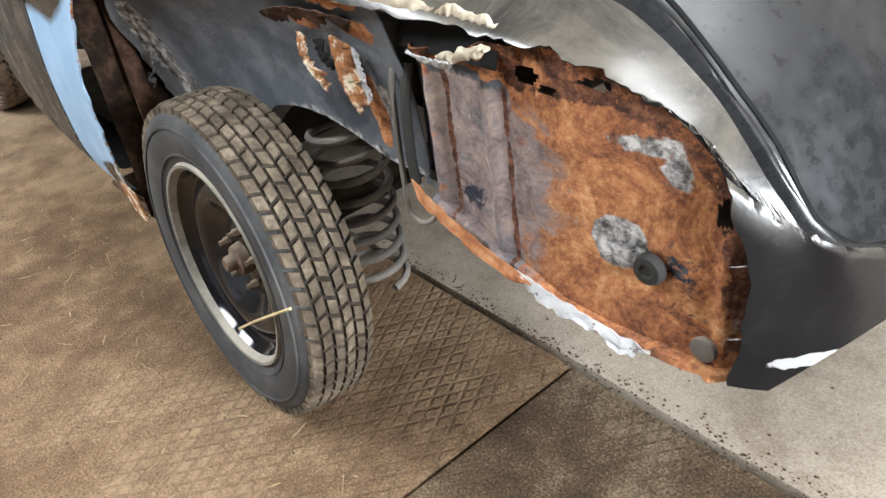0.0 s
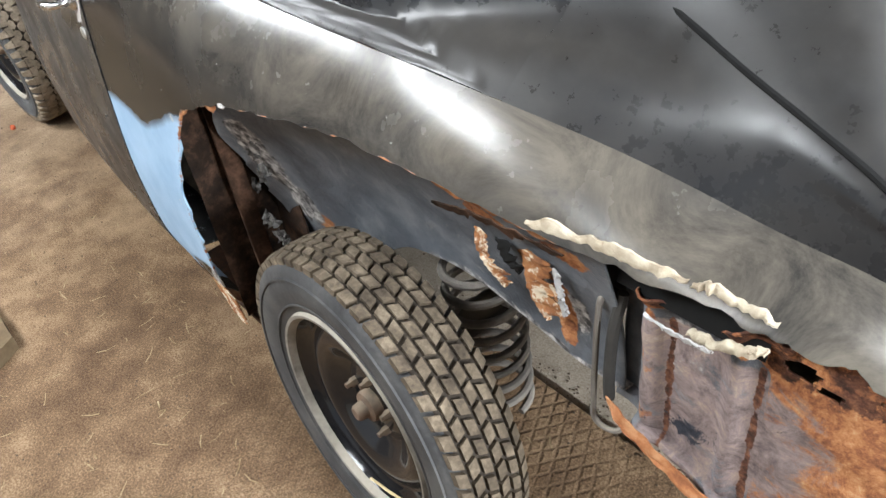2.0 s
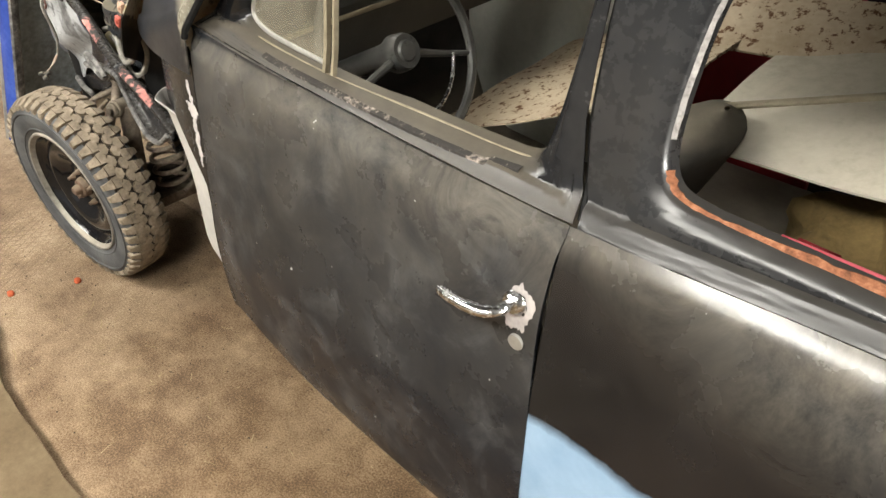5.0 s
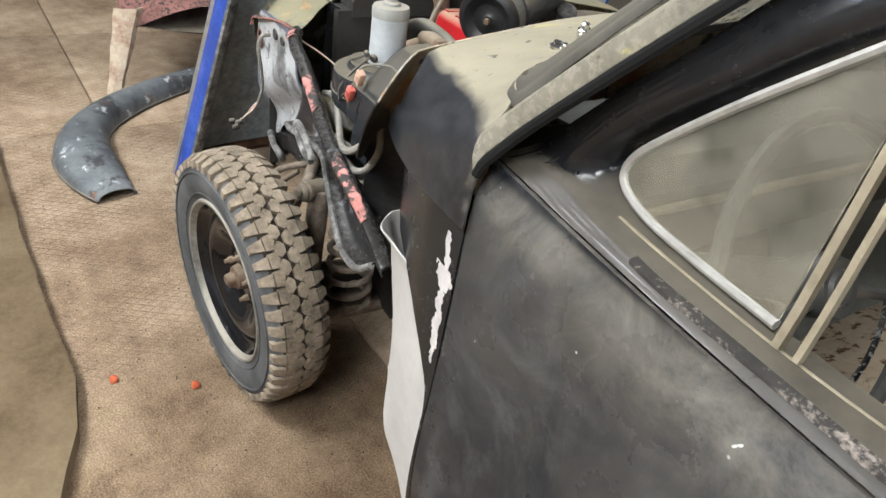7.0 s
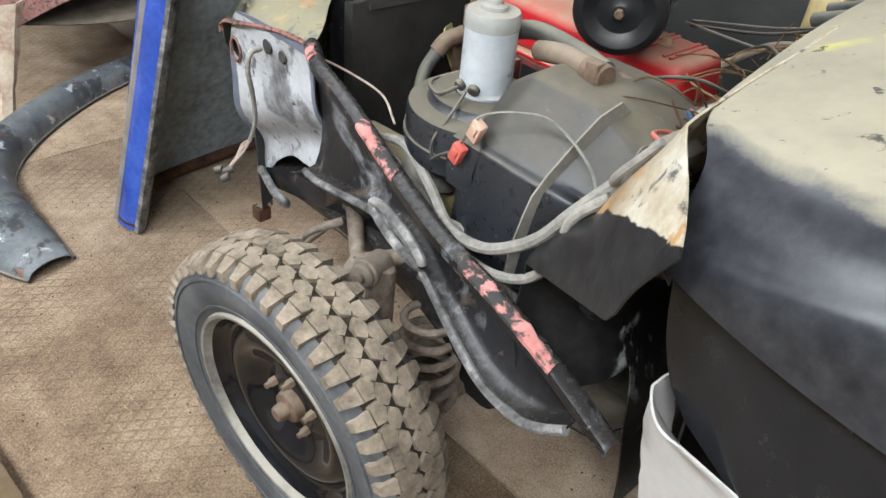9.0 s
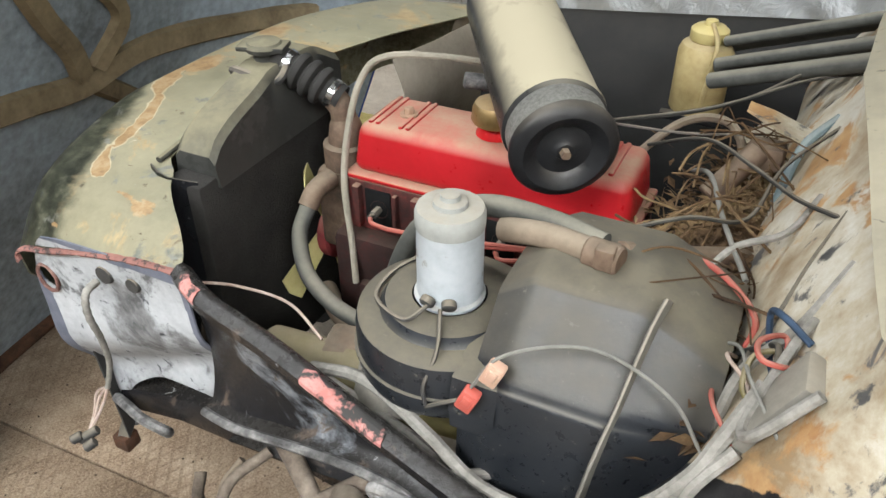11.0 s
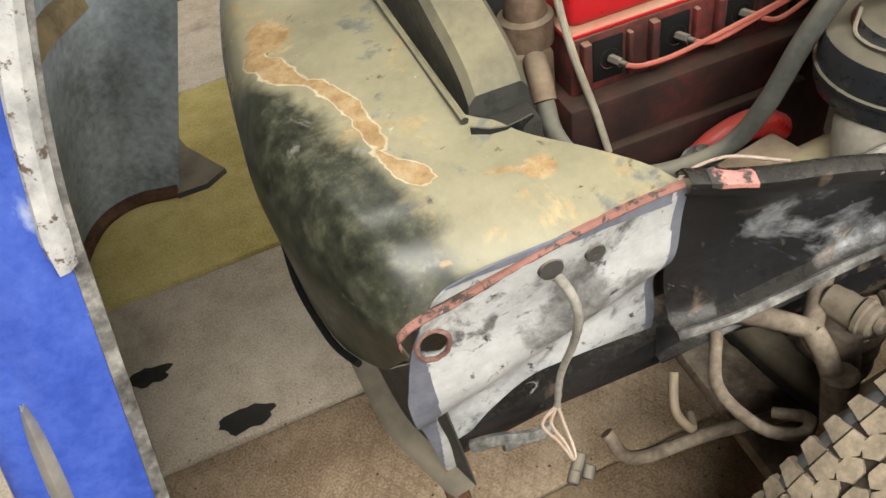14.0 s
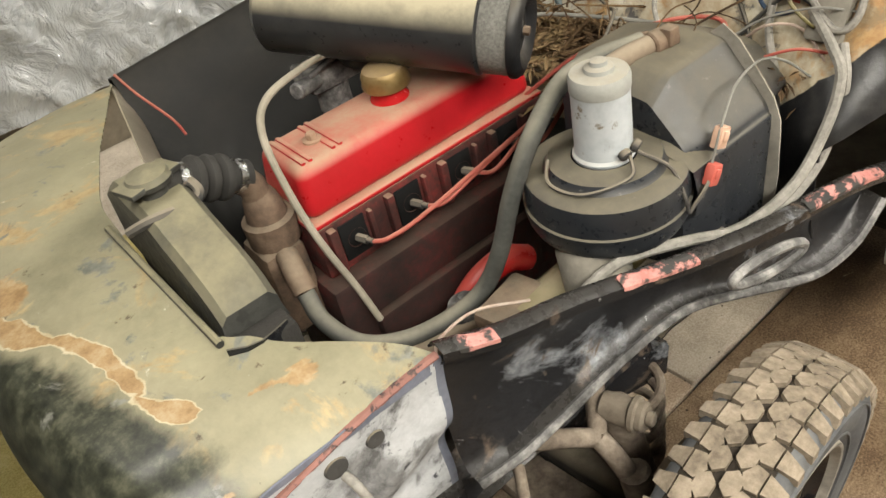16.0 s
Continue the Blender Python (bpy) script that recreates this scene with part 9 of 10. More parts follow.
for y0, z0, r in ((1.10, 1.15, 0.015), (1.15, 1.165, 0.011), (1.20, 1.14, 0.017), (1.25, 1.175, 0.010), (1.30, 1.15, 0.014)):
    bm = bmesh.new()
    rod(bm, (-2.28, y0 + 0.06, z0 - 0.11), (-1.99, y0 - 0.04, z0 + 0.02), r, 14, bevel=0.003)
    part("bulkhead_pipe", bm, M_hose, car, "dusty grey pipe along the bulkhead")

# nest of leaves and straw on the shelf
rng = random.Random(11)
M_litter = mottle("leaf_litter", [(0.03, 0.017, 0.010), (0.10, 0.060, 0.030), (0.24, 0.165, 0.085)], [], (0.85, 1.0), 0.3)
bm = bmesh.new()
for k in range(4200):
    x, y = (rng.gauss(-2.17, 0.055), rng.gauss(0.80, 0.13)) if k % 3 else (rng.gauss(-2.15, 0.02), rng.gauss(0.56, 0.07))
    z = 0.90 + 0.05 * math.exp(-((x + 2.15) / 0.08) ** 2) + rng.uniform(-0.02, 0.03)
    l, w = (rng.uniform(0.005, 0.022), rng.uniform(0.002, 0.007)) if k % 5 else (rng.uniform(0.02, 0.05), 0.0012)
    m = Matrix.Translation((x, y, z)) @ Euler((rng.uniform(-0.6, 0.6), rng.uniform(-0.6, 0.6), rng.uniform(0, 6.3))).to_matrix().to_4x4()
    vs = [bm.verts.new(m @ Vector(p)) for p in ((-l, 0, 0), (0, -w, 0.002), (l, 0, 0), (0, w, 0.004))]
    bm.faces.new(vs)
tagged(part("leaf_litter", bm, M_litter, smooth=False), "nest of dry leaves and straw in the engine bay", "litter", kind="stuff")

bm = bmesh.new()
for k in range(46):
    a = Vector((rng.uniform(-2.24, -2.10), rng.uniform(0.50, 1.02), rng.uniform(0.93, 1.05)))
    d = Vector((rng.uniform(-0.10, 0.10), rng.uniform(-0.13, 0.13), rng.uniform(-0.03, 0.06)))
    b = Vector((rng.uniform(-0.03, 0.03), rng.uniform(-0.03, 0.03), rng.uniform(0.0, 0.05)))
    tube(bm, [a - d, a - d * 0.4 + b, a + d * 0.4 + b * 0.6, a + d], rng.choice([0.0012, 0.0016, 0.0022]), 5, 5)
tagged(part("twigs", bm, M_litter), "dry stalks and twigs tangled over the litter", "twigs", kind="stuff")
for k, (pts, r, mm) in enumerate([
    ([(-2.30, 0.62, 1.03), (-2.22, 0.66, 1.05), (-2.15, 0.74, 1.02), (-2.12, 0.84, 1.06), (-2.06, 0.92, 1.10)], 0.004, M_blackwire),
    ([(-2.34, 0.98, 0.98), (-2.24, 0.90, 1.05), (-2.16, 0.80, 1.07), (-2.10, 0.70, 1.09), (-2.05, 0.62, 1.12)], 0.004, M_blackwire),
    ([(-2.26, 0.98, 0.95), (-2.22, 0.88, 1.00), (-2.18, 0.74, 1.01), (-2.13, 0.62, 1.00)], 0.005, M_wire_grey),
    ([(-2.20, 0.56, 0.98), (-2.16, 0.62, 1.04), (-2.10, 0.66, 1.06), (-2.07, 0.72, 1.09)], 0.006, M_cloth),
    ([(-2.13, 0.50, 0.97), (-2.10, 0.46, 1.03), (-2.085, 0.41, 1.075), (-2.09, 0.35, 1.05), (-2.10, 0.31, 1.00)], 0.005, M_blackwire),
    ([(-2.12, 0.47, 1.00), (-2.13, 0.42, 1.04), (-2.10, 0.38, 1.03), (-2.11, 0.33, 0.99)], 0.003, M_wire_pale)]):
    bm = bmesh.new()
    tube(bm, pts, r * 0.8, 8, 8)
    part("cable", bm, mm, car, "thin wire")

# added black sheet below the engine, in place of the shade there
bm = bmesh.new()
grid(bm, [[(-3.02 + 0.90 * i / 24, 0.50 + 0.62 * j / 14, 0.345 + 0.03 * noise.noise((i * 0.35, j * 0.4, 2)) + 0.05 * math.cos(j * 0.45)) for j in range(15)] for i in range(25)], flip=True)
thicken(bm, 0.004)
part("engine_shade_sheet", bm, M_under, car, "added black sheet in place of the shade below the engine", angle=60)

# washer bottle
bottle = thing("washer_bottle", (-2.315, 1.34, 0.90), "yellowed translucent plastic washer bottle", "bottle")
bm = bmesh.new()
lathe(bm, [(0.0, 0.90), (0.05, 0.90), (0.056, 0.91), (0.056, 1.03), (0.050, 1.045), (0.034, 1.052), (0.033, 1.058)], Matrix.Translation((-2.315, 1.34, 0)), 32)
part("body", bm, M_bottle, bottle)
bm = bmesh.new()
lathe(bm, [(0.036, 1.054), (0.038, 1.058), (0.038, 1.075), (0.030, 1.082), (0.014, 1.084), (0.012, 1.094), (0.0, 1.096)], Matrix.Translation((-2.315, 1.34, 0)), 28)
part("cap", bm, M_bottlecap, bottle, "yellow ribbed cap")
bm = bmesh.new()
tube(bm, [(-2.31, 1.325, 1.09), (-2.29, 1.29, 1.06), (-2.295, 1.282, 1.0), (-2.30, 1.285, 0.93)], 0.005, 8)
part("hose", bm, M_bottle, bottle)
bm = bmesh.new()
box(bm, (-2.38, 1.285, 0.89), (-2.25, 1.31, 0.905), 0.003)
part("bottle_bracket", bm, M_blackpaint, car, "black washer bottle bracket")

# ---- front suspension ----
bm = bmesh.new()
W = Vector((-2.660, 0.345, 0.557))
for q in ((-2.785, 0.425, 0.592), (-2.560, 0.445, 0.585)):
    q = Vector(q)
    tube(bm, [W, W.lerp(q, 0.5) + Vector((0, 0, 0.004)), q], lambda s: 0.016 + 0.003 * s, 10)
    rod(bm, q + Vector((-0.022, 0, 0)), q + Vector((0.022, 0, 0)), 0.020, 14, bevel=0.004)
tube(bm, [W, W + Vector((0.006, -0.03, -0.03)), W + Vector((0.02, -0.06, -0.10))], 0.018, 10)
part("upper_wishbone", bm, M_suspension, car, "dirty upper wishbone")
bm = bmesh.new()
rod(bm, (-2.785, 0.425, 0.592), (-2.560, 0.445, 0.585), 0.011, 10)
part("pivot_shaft", bm, M_rusty_steel, car, "rusty pivot shaft")
bm = bmesh.new()
rod(bm, (-2.615, 0.375, 0.575), (-2.590, 0.300, 0.580), 0.026, 18, bevel=0.004)
rod(bm, (-2.598, 0.325, 0.579), (-2.594, 0.312, 0.580), 0.031, 18, bevel=0.003)
rod(bm, (-2.590, 0.300, 0.580), (-2.586, 0.288, 0.581), 0.013, 12, bevel=0.002)
part("bush", bm, M_suspension_pale, car, "pale dusty suspension bush")
bm = bmesh.new()
rod(bm, (-2.60, 0.36, 0.575), (-2.56, 0.32, 0.28), 0.030, 14, bevel=0.004)
rod(bm, (-2.64, 0.29, 0.50), (-2.62, 0.24, 0.22), 0.028, 12, bevel=0.005)
box(bm, (-2.72, 0.22, 0.20), (-2.48, 0.60, 0.245), 0.015)
part("stub_axle", bm, M_suspension, car, "dirty damper and stub axle")
bm = bmesh.new()
tube(bm, [(-2.50 + 0.06 * math.cos(k * 2 * math.pi / 12), 0.42 + 0.06 * math.sin(k * 2 * math.pi / 12), 0.26 + 0.26 * k / (12 * 5.5)) for k in range(int(12 * 5.5))], 0.009, 8, 2)
part("coil_spring", bm, M_suspension, car, "dirty front coil spring")
bm = bmesh.new()
box(bm, (-2.62, 0.52, 0.20), (-2.40, 0.64, 0.50), 0.03)
part("spring_turret", bm, M_under, car, "black spring turret")
for pts, r, lab in (([(-2.79, 0.40, 0.56), (-2.83, 0.33, 0.53), (-2.80, 0.26, 0.50), (-2.74, 0.24, 0.47), (-2.70, 0.27, 0.44), (-2.73, 0.31, 0.42)], 0.010, "looped brake hose"), ([(-2.98, 0.40, 0.40), (-2.95, 0.36, 0.36), (-2.80, 0.36, 0.33), (-2.66, 0.34, 0.32)], 0.012, "rusty track rod"), ([(-2.86, 0.40, 0.50), (-2.88, 0.36, 0.46), (-2.86, 0.34, 0.42), (-2.84, 0.37, 0.40)], 0.008, "bent hook of pipe")):
    bm = bmesh.new()
    tube(bm, pts, r, 10, 6)
    part("brake_hose" if r < 0.012 else "track_rod", bm, M_suspension if r > 0.009 else M_hose_tan, car, lab)
bm = bmesh.new()
tube(bm, [(-2.545, 0.20, 0.365), (-2.58, 0.4, 0.30), (-2.60, YC, 0.27), (-2.60, 2 * YC - 0.4, 0.30), (-2.60, 2 * YC - 0.12, 0.348)], 0.04, 12)
part("cross_member", bm, M_under, car, "black front cross member")
bm = bmesh.new()
lathe(bm, [(0.05, 0.0), (0.128, 0.0), (0.132, 0.02), (0.132, 0.05)], axis_pose((-2.545, 0.22, 0.365), (-2.545, 0.45, 0.365)), 30)
part("brake_drum", bm, M_rusty_steel, car, "dusty brake drum")
bm = bmesh.new()
box(bm, (-2.72, 0.47, 0.735), (-2.60, 0.55, 0.775), 0.01, Matrix.Translation((-2.66, 0.51, 0.755)) @ Matrix.Rotation(0.2, 4, "Z") @ Matrix.Translation((2.66, -0.51, -0.755)))
part("steering_box", bm, M_rusty_steel, car, "dusty steering box")
bm = bmesh.new()
rod(bm, (-2.82, 0.47, 0.72), (-2.30, 0.50, 0.74), 0.05, 18, bevel=0.008)
part("steering_column", bm, M_oldgold, car, "dusty olive tube beside the engine")

# ---- things standing and lying round the car ----
PLACE = FLOORED
# blue bonnet stood on end ahead of the car, hollow side to the engine
hood = thing("bonnet", PLACE @ Vector((-3.98, 1.0, 0.0)), "blue car bonnet with bright trim standing upright on the floor", "bonnet")
HOOD = smooth_line([(-3.742, 0.255, 0), (-3.80, 0.235, 0), (-3.88, 0.25, 0), (-3.96, 0.33, 0), (-4.01, 0.48, 0), (-4.05, 0.75, 0), (-4.075, 1.1, 0), (-4.09, 1.5, 0), (-4.01, 1.87, 0), (-3.87, 1.99, 0), (-3.70, 1.97, 0)], 8)


def hood_pt(i, z, inner=0.0):
    p = HOOD[i]
    a, b = HOOD[max(0, i - 1)], HOOD[min(len(HOOD) - 1, i + 1)]
    d = (b - a).normalized()
    n = Vector((d.y, -d.x, 0))
    bend = 0.10 * max(0.0, z - 1.05) ** 2 / 0.2
    lean = tab(i, [(0, 0.19), (14, 0.20), (34, 0.36), (60, 0.38), (80, 0.40)])
    return Vector((p.x + lean * z + bend, p.y + 0.19 * z * max(0.0, min(1.0, 1 - (i - 12) / 36)) + bend * 0.6, z)) + n * inner


N = len(HOOD)
ZS = [0.012 + 1.42 * j / 30 for j in range(31)]
M_blueout = mottle("worn_blue_enamel", [(0.018, 0.045, 0.24), (0.03, 0.075, 0.36), (0.06, 0.12, 0.46)], [([(0.20, 0.26, 0.44), (0.34, 0.39, 0.52)], 3.2, 0.64, None), ([(0.55, 0.60, 0.68), (0.66, 0.70, 0.76)], 24, 0.73, None)], (0.10, 0.26), 0.03)
M_bluein = surface("grey_bonnet_inside", [(0.12, 0.13, 0.135), (0.25, 0.285, 0.31), (0.38, 0.44, 0.50)], 2.5, 40, (0.5, 0.75), bump=0.1)
bm = bmesh.new()
grid(bm, [[hood_pt(i, z, 0.0) for z in ZS] for i in range(N)])
part("outer_skin", bm, M_blueout, hood, "worn bright blue enamel skin", angle=60)
bm = bmesh.new()
grid(bm, [[hood_pt(i, z, 0.012) for z in ZS] for i in range(N)], flip=True)
part("inner_skin", bm, M_bluein, hood, "dull grey-blue inside of the bonnet", angle=60)
bm = bmesh.new()
rows = [[hood_pt(0, z, -0.001), hood_pt(0, z, 0.0) + Vector((0.014, 0.004, 0)), hood_pt(0, z, 0.014) + Vector((0.016, 0.010, 0)), hood_pt(0, z, 0.03) + Vector((0.004, 0.012, 0))] for z in ZS]
grid(bm, rows)
thicken(bm, 0.002)
part("edge_flange", bm, M_steel_pale2, hood, "grey folded edge flange")
bm = bmesh.new()
tube(bm, [hood_pt(i, 0.03, 0.02) for i in range(0, N, 3)] + [hood_pt(N - 1, 0.03, 0.02)], 0.022, 8, 3)
part("bottom_rim", bm, M_rust_dark, hood, "rusty bottom rim of the bonnet")
M_brace = surface("tan_rusty_brace", [(0.10, 0.075, 0.045), (0.19, 0.145, 0.085), (0.26, 0.20, 0.12)], 9, 70, (0.7, 0.95), bump=0.3)


def brace(pts, w=0.03):
    bm = bmesh.new()
    P = [hood_pt(i, z, 0.016) for i, z in pts]
    line = smooth_line(P, 6)
    rows = []
    for k, q in enumerate(line):
        d = (line[min(k + 1, len(line) - 1)] - line[max(k - 1, 0)]).normalized()
        s = d.cross(Vector((1, 0, 0))).normalized() * w
        rows.append([q - s, q - s * 0.7 + Vector((0.022, 0, 0)), q + s * 0.7 + Vector((0.022, 0, 0)), q + s])
    grid(bm, rows)
    thicken(bm, 0.003)
    part("brace", bm, M_brace, hood, "tan rusty stiffening brace")


brace([(34, 0.87), (40, 0.84), (45, 0.81), (50, 0.83), (58, 0.77), (66, 0.72)], 0.035)
brace([(46, 0.80), (50, 0.66), (53, 0.51), (58, 0.25), (61, 0.06)], 0.028)
brace([(40, 1.12), (42, 1.02), (44, 0.92), (45, 0.83)], 0.03)
brace([(46, 0.84), (48, 0.95), (46, 1.06), (42, 1.14)], 0.024)
brace([(36, 1.25), (44, 1.20), (54, 1.12), (64, 1.10)], 0.03)
# bright trim strips and torn sealing strip on the near side
for i, z0, z1, w in ((12, 0.02, 0.92, 0.012),):
    bm = bmesh.new()
    rows = []
    for k in range(31):
        z = z0 + (z1 - z0) * k / 30
        t = w * (1 if k < 27 else math.sqrt(max(0.05, 1 - ((k - 26) / 4) ** 2)))
        a = hood_pt(i, z, 0.0)
        d = (hood_pt(i + 1, z) - hood_pt(i - 1, z)).normalized()
        n = Vector((-d.y, d.x, 0))
        rows.append([a - d * t + n * 0.001, a - d * t * 0.5 + n * 0.009, a + n * 0.012, a + d * t * 0.5 + n * 0.009, a + d * t + n * 0.001])
    grid(bm, rows)
    thicken(bm, 0.002)
    part("trim_strip", bm, M_steel_pale, hood, "bright metal trim strip")
bm = bmesh.new()
rows = []
for k in range(31):
    z = 1.04 + 0.40 * k / 30
    a = hood_pt(1, z, 0.0)
    w = 0.009 + 0.006 * noise.noise((z * 12, 0, 0)) if k > 2 else 0.004 + 0.002 * k
    rows.append([a + Vector((0.012 + w * 0.4, 0.0, 0)), a + Vector((0.006, -0.010, 0)), a + Vector((-w, -0.012, 0)), a + Vector((-w * 1.6, -0.004, 0))])
grid(bm, rows)
thicken(bm, 0.003)
part("sealing_strip", bm, M_scab_peel, hood, "torn grey-white sealing strip")
bm = bmesh.new()
tube(bm, [(-3.99, 0.40, 0.022), (-4.07, 0.75, 0.022), (-4.09, 1.1, 0.022), (-4.08, 1.5, 0.022)], 0.02, 8)
tagged(part("batten", bm, surface("pale_batten", [(0.36, 0.29, 0.17), (0.48, 0.40, 0.26)], 9, 70, (0.7, 0.9))), "pale wooden batten on the floor under the bonnet", "batten")

# curved grey wing section lying on the floor
PLACE = Matrix.Identity(4)
wing = thing("wing_section", (-4.2, 0.0, 0.0), "grey curved section of a car wing lying on the floor", "car part")
line = smooth_line([(-3.70, -0.005, 0), (-3.86, -0.045, 0), (-4.05, -0.06, 0), (-4.25, -0.005, 0), (-4.44, 0.13, 0), (-4.62, 0.34, 0), (-4.76, 0.58, 0), (-4.88, 0.90, 0)], 8)
bm = bmesh.new()
rows = []
for k, q in enumerate(line):
    d = (line[min(k + 1, len(line) - 1)] - line[max(k - 1, 0)]).normalized()
    n = Vector((-d.y, d.x, 0))
    s = k / (len(line) - 1)
    w = tab(s, [(0.0, 0.062), (0.1, 0.085), (0.25, 0.10), (0.5, 0.065), (1.0, 0.05)])
    h = tab(s, [(0.0, 0.035), (0.1, 0.060), (0.3, 0.11), (0.6, 0.09), (1.0, 0.07)])
    rows.append([q + n * w * math.cos(a) * (1.0 + (0.25 if a > 1.6 else 0)) + Vector((0, 0, 0.006 + h * math.sin(a) ** 0.8)) for a in [math.pi * j / 12 for j in range(13)]])
grid(bm, rows, flip=True)
thicken(bm, 0.003)
part("panel", bm, mottle("grey_wing_primer", [(0.055, 0.062, 0.068), (0.12, 0.13, 0.135), (0.19, 0.20, 0.20)], [([(0.025, 0.028, 0.03), (0.06, 0.06, 0.065)], 7, 0.56, None), ([(0.34, 0.36, 0.37), (0.50, 0.52, 0.53)], 18, 0.61, None), ([(0.14, 0.06, 0.03), (0.26, 0.12, 0.06)], 12, 0.63, None)], (0.4, 0.7), 0.2), wing, angle=60)
bm = bmesh.new()
tube(bm, [Vector(r[0]) + Vector((0, 0, 0.004)) for r in rows[::4]], 0.005, 8, 3)
part("rolled_edge", bm, M_greydark, wing, "dark rolled edge")
bm = bmesh.new()
tube(bm, [Vector(r[-1]) + Vector((0, 0, 0.004)) for r in rows[::4]], 0.005, 8, 3)
part("rolled_edge", bm, M_greydark, wing, "dark rolled edge")

# pink and red wing behind it, on its edge
PLACE = Matrix.Translation((-0.10, -0.08, 0)) @ FLOORED
red = thing("red_wing", PLACE @ Vector((-4.8, 0.6, 0.0)), "pink-red primed car wing standing on its edge", "car part")
bm = bmesh.new()
rows = []
for i in range(25):
    s = i / 24
    a = -0.15 + 1.25 * s
    y = 0.30 + 0.95 * s
    rows.append([(-4.66 - 0.42 * math.sin(t * 1.5) - 0.12 * s, y + 0.05 * math.sin(t * 3), 0.34 + 0.10 * math.sin(s * 3) + 0.36 * math.sin(t * 1.57) - 0.04 * (1 - s)) for t in [k / 10 for k in range(11)]])
grid(bm, rows, flip=True)
thicken(bm, 0.004)
part("panel", bm, M_pink, red, angle=60)
bm = bmesh.new()
rows = []
for k in range(13):
    s = k / 12
    c = Vector((-4.64, 0.25, 0.0)).lerp(Vector((-4.70, 0.36, 0.42)), s)
    w = 0.03 + 0.035 * s + 0.008 * noise.noise((s * 6, 0, 0))
    rows.append([c + Vector((0.01, -w, 0)), c + Vector((0.03, -w * 0.4, 0)), c + Vector((0.03, w * 0.5, 0)), c + Vector((0, w, 0))])
grid(bm, rows)
thicken(bm, 0.006)
part("leg", bm, M_creamleg, red, "cream and rust stained wing foot")
bm = bmesh.new()
rows = [[(-4.70 - 0.3 * k / 6, 0.36 + 0.85 * i / 10, 0.34 - 0.06 * math.sin(i * 0.3) + 0.05 * k / 6) for k in range(7)] for i in range(11)]
grid(bm, rows)
thicken(bm, 0.004)
part("underside", bm, M_under, red, "black underside of the wing")

PLACE = FLOORED
# dark shard lying beyond the nose, clear sheeting hung on the wall behind
bm = bmesh.new()
slab(bm, [(-3.70, 1.93), (-3.60, 1.93), (-3.53, 1.98), (-3.64, 2.18), (-3.70, 2.40), (-3.78, 2.30)], 0.02, Matrix.Translation((0, 0, 0.013)))
tagged(part("metal_scrap", bm, M_greydark), "dark metal scrap lying on the yellow slab", "scrap")
bm = bmesh.new()
rows = []
for i in range(220):
    x = -4.05 + 4.9 * i / 219
    rows.append([(x, 3.06 + 0.04 * noise.noise((x * 2, z * 2, 0)) + 0.05 * abs(noise.noise((x * 4 + z * 3, z * 2.4, 3))) + 0.045 * abs(noise.noise(((x - z) * 7, (x + z) * 2.5, 5))) + 0.028 * abs(noise.noise(((x + 0.6 * z) * 13, z * 4, 9))) + 0.012 * abs(noise.noise(((x + 1.6 * z) * 24, (x - z) * 6, 12))), z) for z in [0.385 + 1.47 * k / 79 for k in range(80)]])
for row in rows:
    row.append((row[-1][0], 3.20, 1.848))
    row.append((row[-1][0], 3.40, 1.845))
grid(bm, rows)
sheet = tagged(part("plastic_sheet", bm, M_sheeting, angle=50), "crumpled clear plastic sheeting hung over stored goods", "sheeting")
bm = bmesh.new()
box(bm, (-4.0, 3.24, 0.36), (0.80, 3.58, 1.78), 0.03)
box(bm, (-3.9, 3.38, 0.012), (0.70, 3.56, 0.37), 0.01)
crate = thing("stored_crate", PLACE @ Vector((-1.6, 3.4, 0.0)), "brown covered stack of goods behind the car", "crate")
part("body", bm, M_crate, crate)
bm = bmesh.new()
box(bm, (-4.04, 3.22, 1.785), (0.84, 3.59, 1.84), 0.01)
part("lid", bm, M_crate, crate)
# oily marks on the slabs
PLACE = Matrix.Identity(4)
for x, y, rx, ry in ((-3.82, 1.178, 0.052, 0.03), (-3.62, 0.942, 0.066, 0.034), (-3.31, 1.18, 0.045, 0.045)):
    bm = bmesh.new()
    vs = []
    for k in range(22):
        a = 2 * math.pi * k / 22
        r = 1 + 0.45 * noise.noise((math.cos(a) * 2 + x, math.sin(a) * 2, y))
        vs.append(bm.verts.new((x + rx * r * math.cos(a), y + ry * r * math.sin(a), 0.0105)))
    bm.faces.new(vs)
    part("oil_stain", bm, M_oil, floor_bed, "black oil stain")

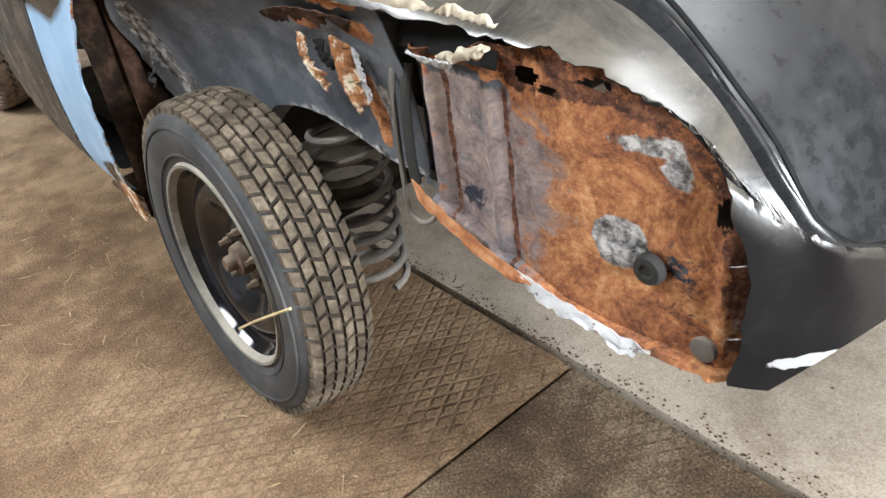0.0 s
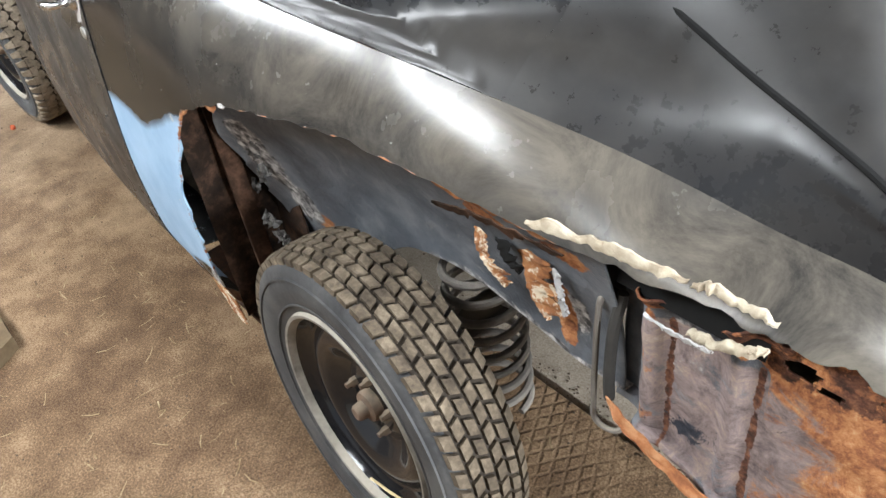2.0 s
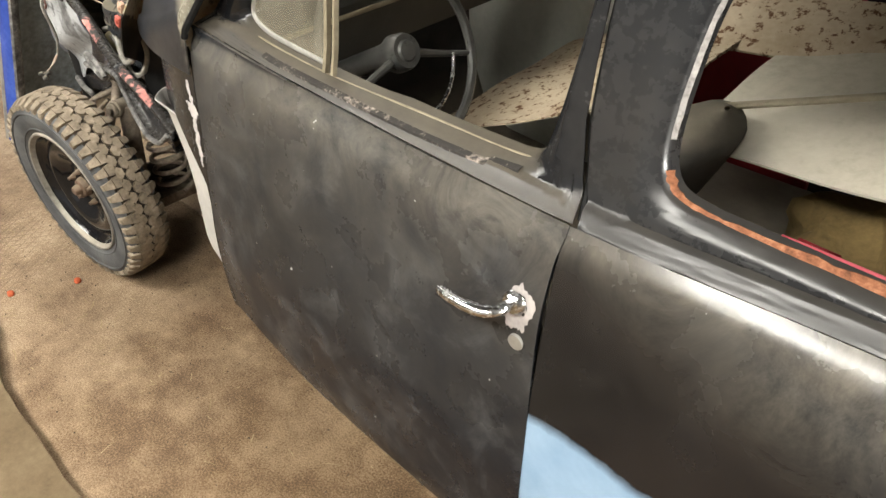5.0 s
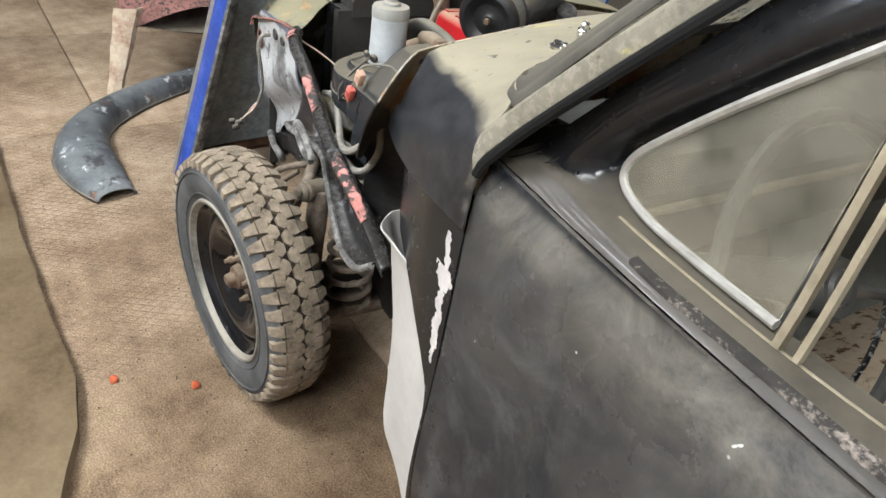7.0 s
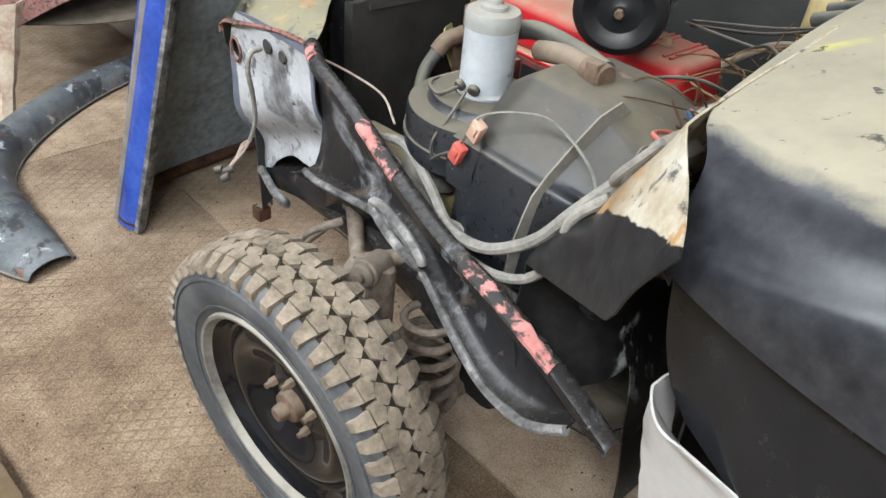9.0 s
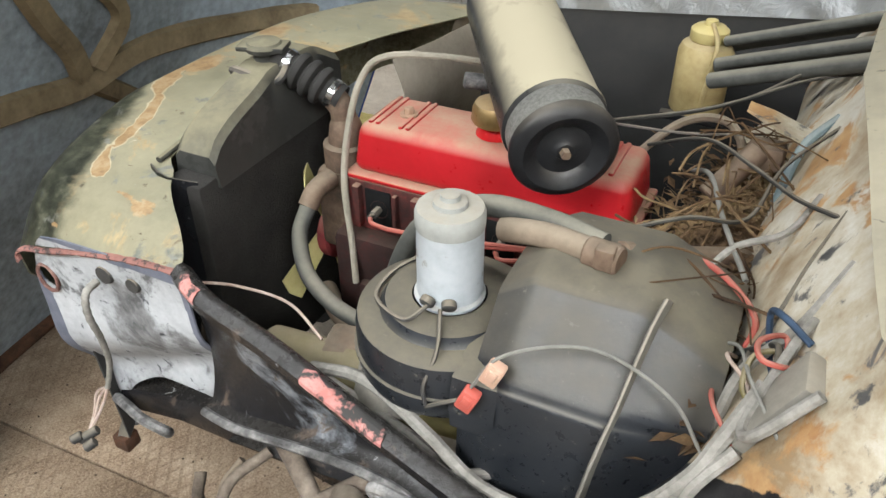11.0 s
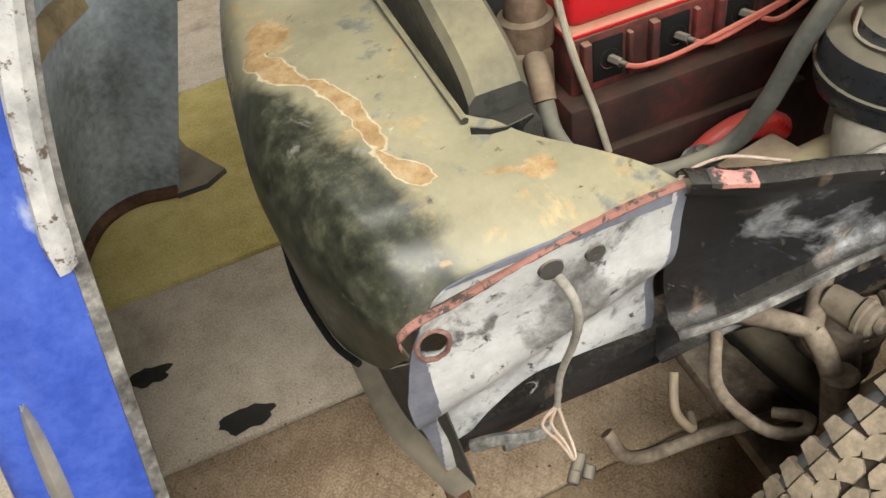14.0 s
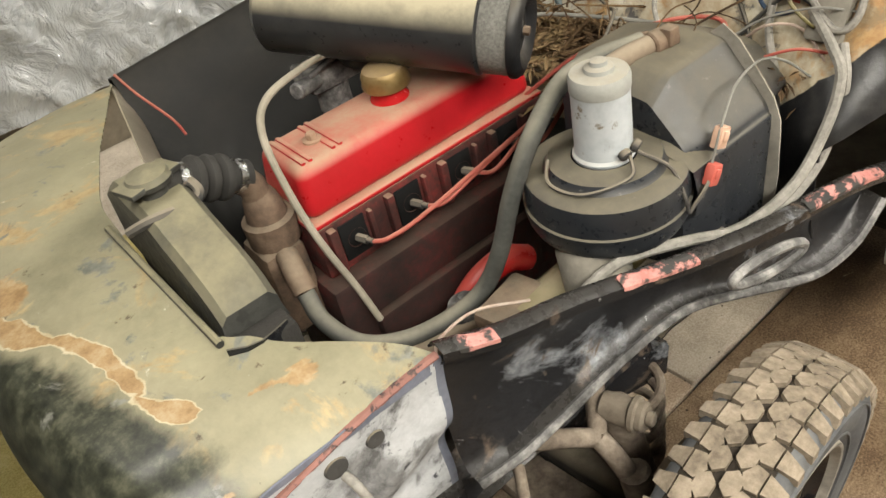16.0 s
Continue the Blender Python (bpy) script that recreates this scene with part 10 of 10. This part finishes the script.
# straw, chips and grit on the floor
rng = random.Random(21)
M_straw = surface("floor_straw", [(0.16, 0.11, 0.055), (0.29, 0.215, 0.12), (0.42, 0.33, 0.20)], 30, 120, (0.7, 0.95))
bm = bmesh.new()
for k in range(360):
    x, y = rng.uniform(-4.4, 0.45), rng.choice([rng.uniform(-0.42, 0.1), rng.gauss(-0.15, 0.12), rng.uniform(-1.0, 0.45)])
    if y < -0.36 and x < -1.0:
        continue
    l, w = rng.uniform(0.006, 0.028), rng.uniform(0.0006, 0.0018)
    a = rng.uniform(0, 6.3)
    c, s = math.cos(a), math.sin(a)
    b = rng.uniform(-0.2, 0.2) * l
    p = [(-l, -w), (0, -w + b), (l, -w * 0.6), (l, w * 0.6), (0, w + b), (-l, w)]
    bm.faces.new([bm.verts.new((x + c * u - s * v, y + s * u + c * v, 0.003 + 0.002 * (u > 0))) for u, v in p])
tagged(part("floor_straw", bm, M_straw, smooth=False), "scattered straw and wood chips on the floor", "straw", kind="stuff")
bm = bmesh.new()
for k in range(3050):
    x, y = (rng.uniform(-4.4, 1.4), rng.uniform(-0.6, 1.0)) if k < 2000 else (rng.uniform(-0.2, 1.6), rng.gauss(0.50, 0.02)) if k < 2800 else (rng.uniform(-4.3, -1.9), rng.uniform(-0.35, 0.45))
    if y < -0.36 and x < -1.0:
        continue
    r = rng.choice([0.0012, 0.0016, 0.002, 0.003, 0.004])
    z = 0.0045 if y > 0.49 else 0.001
    vs = [bm.verts.new((x + r * math.cos(q), y + r * math.sin(q) * 0.8, z)) for q in (0, 1.5, 3.1, 4.6)]
    t = bm.verts.new((x, y, z + r))
    for i in range(4):
        bm.faces.new((vs[i], vs[(i + 1) % 4], t))
tagged(part("floor_grit", bm, M_grit, smooth=False), "dark grit and crumbs of rust on the floor", "grit", kind="stuff")
for x, y in ((-2.735, -0.212), (-2.632, -0.028)):
    bm = bmesh.new()
    bmesh.ops.create_icosphere(bm, subdivisions=2, radius=0.011)
    for v in bm.verts:
        v.co = v.co * (1 + 0.4 * noise.noise(v.co * 90)) + Vector((x, y, 0.008))
    tagged(part("brick_crumb", bm, M_brickcrumb), "small orange-red brick crumb on the floor", "brick crumb")
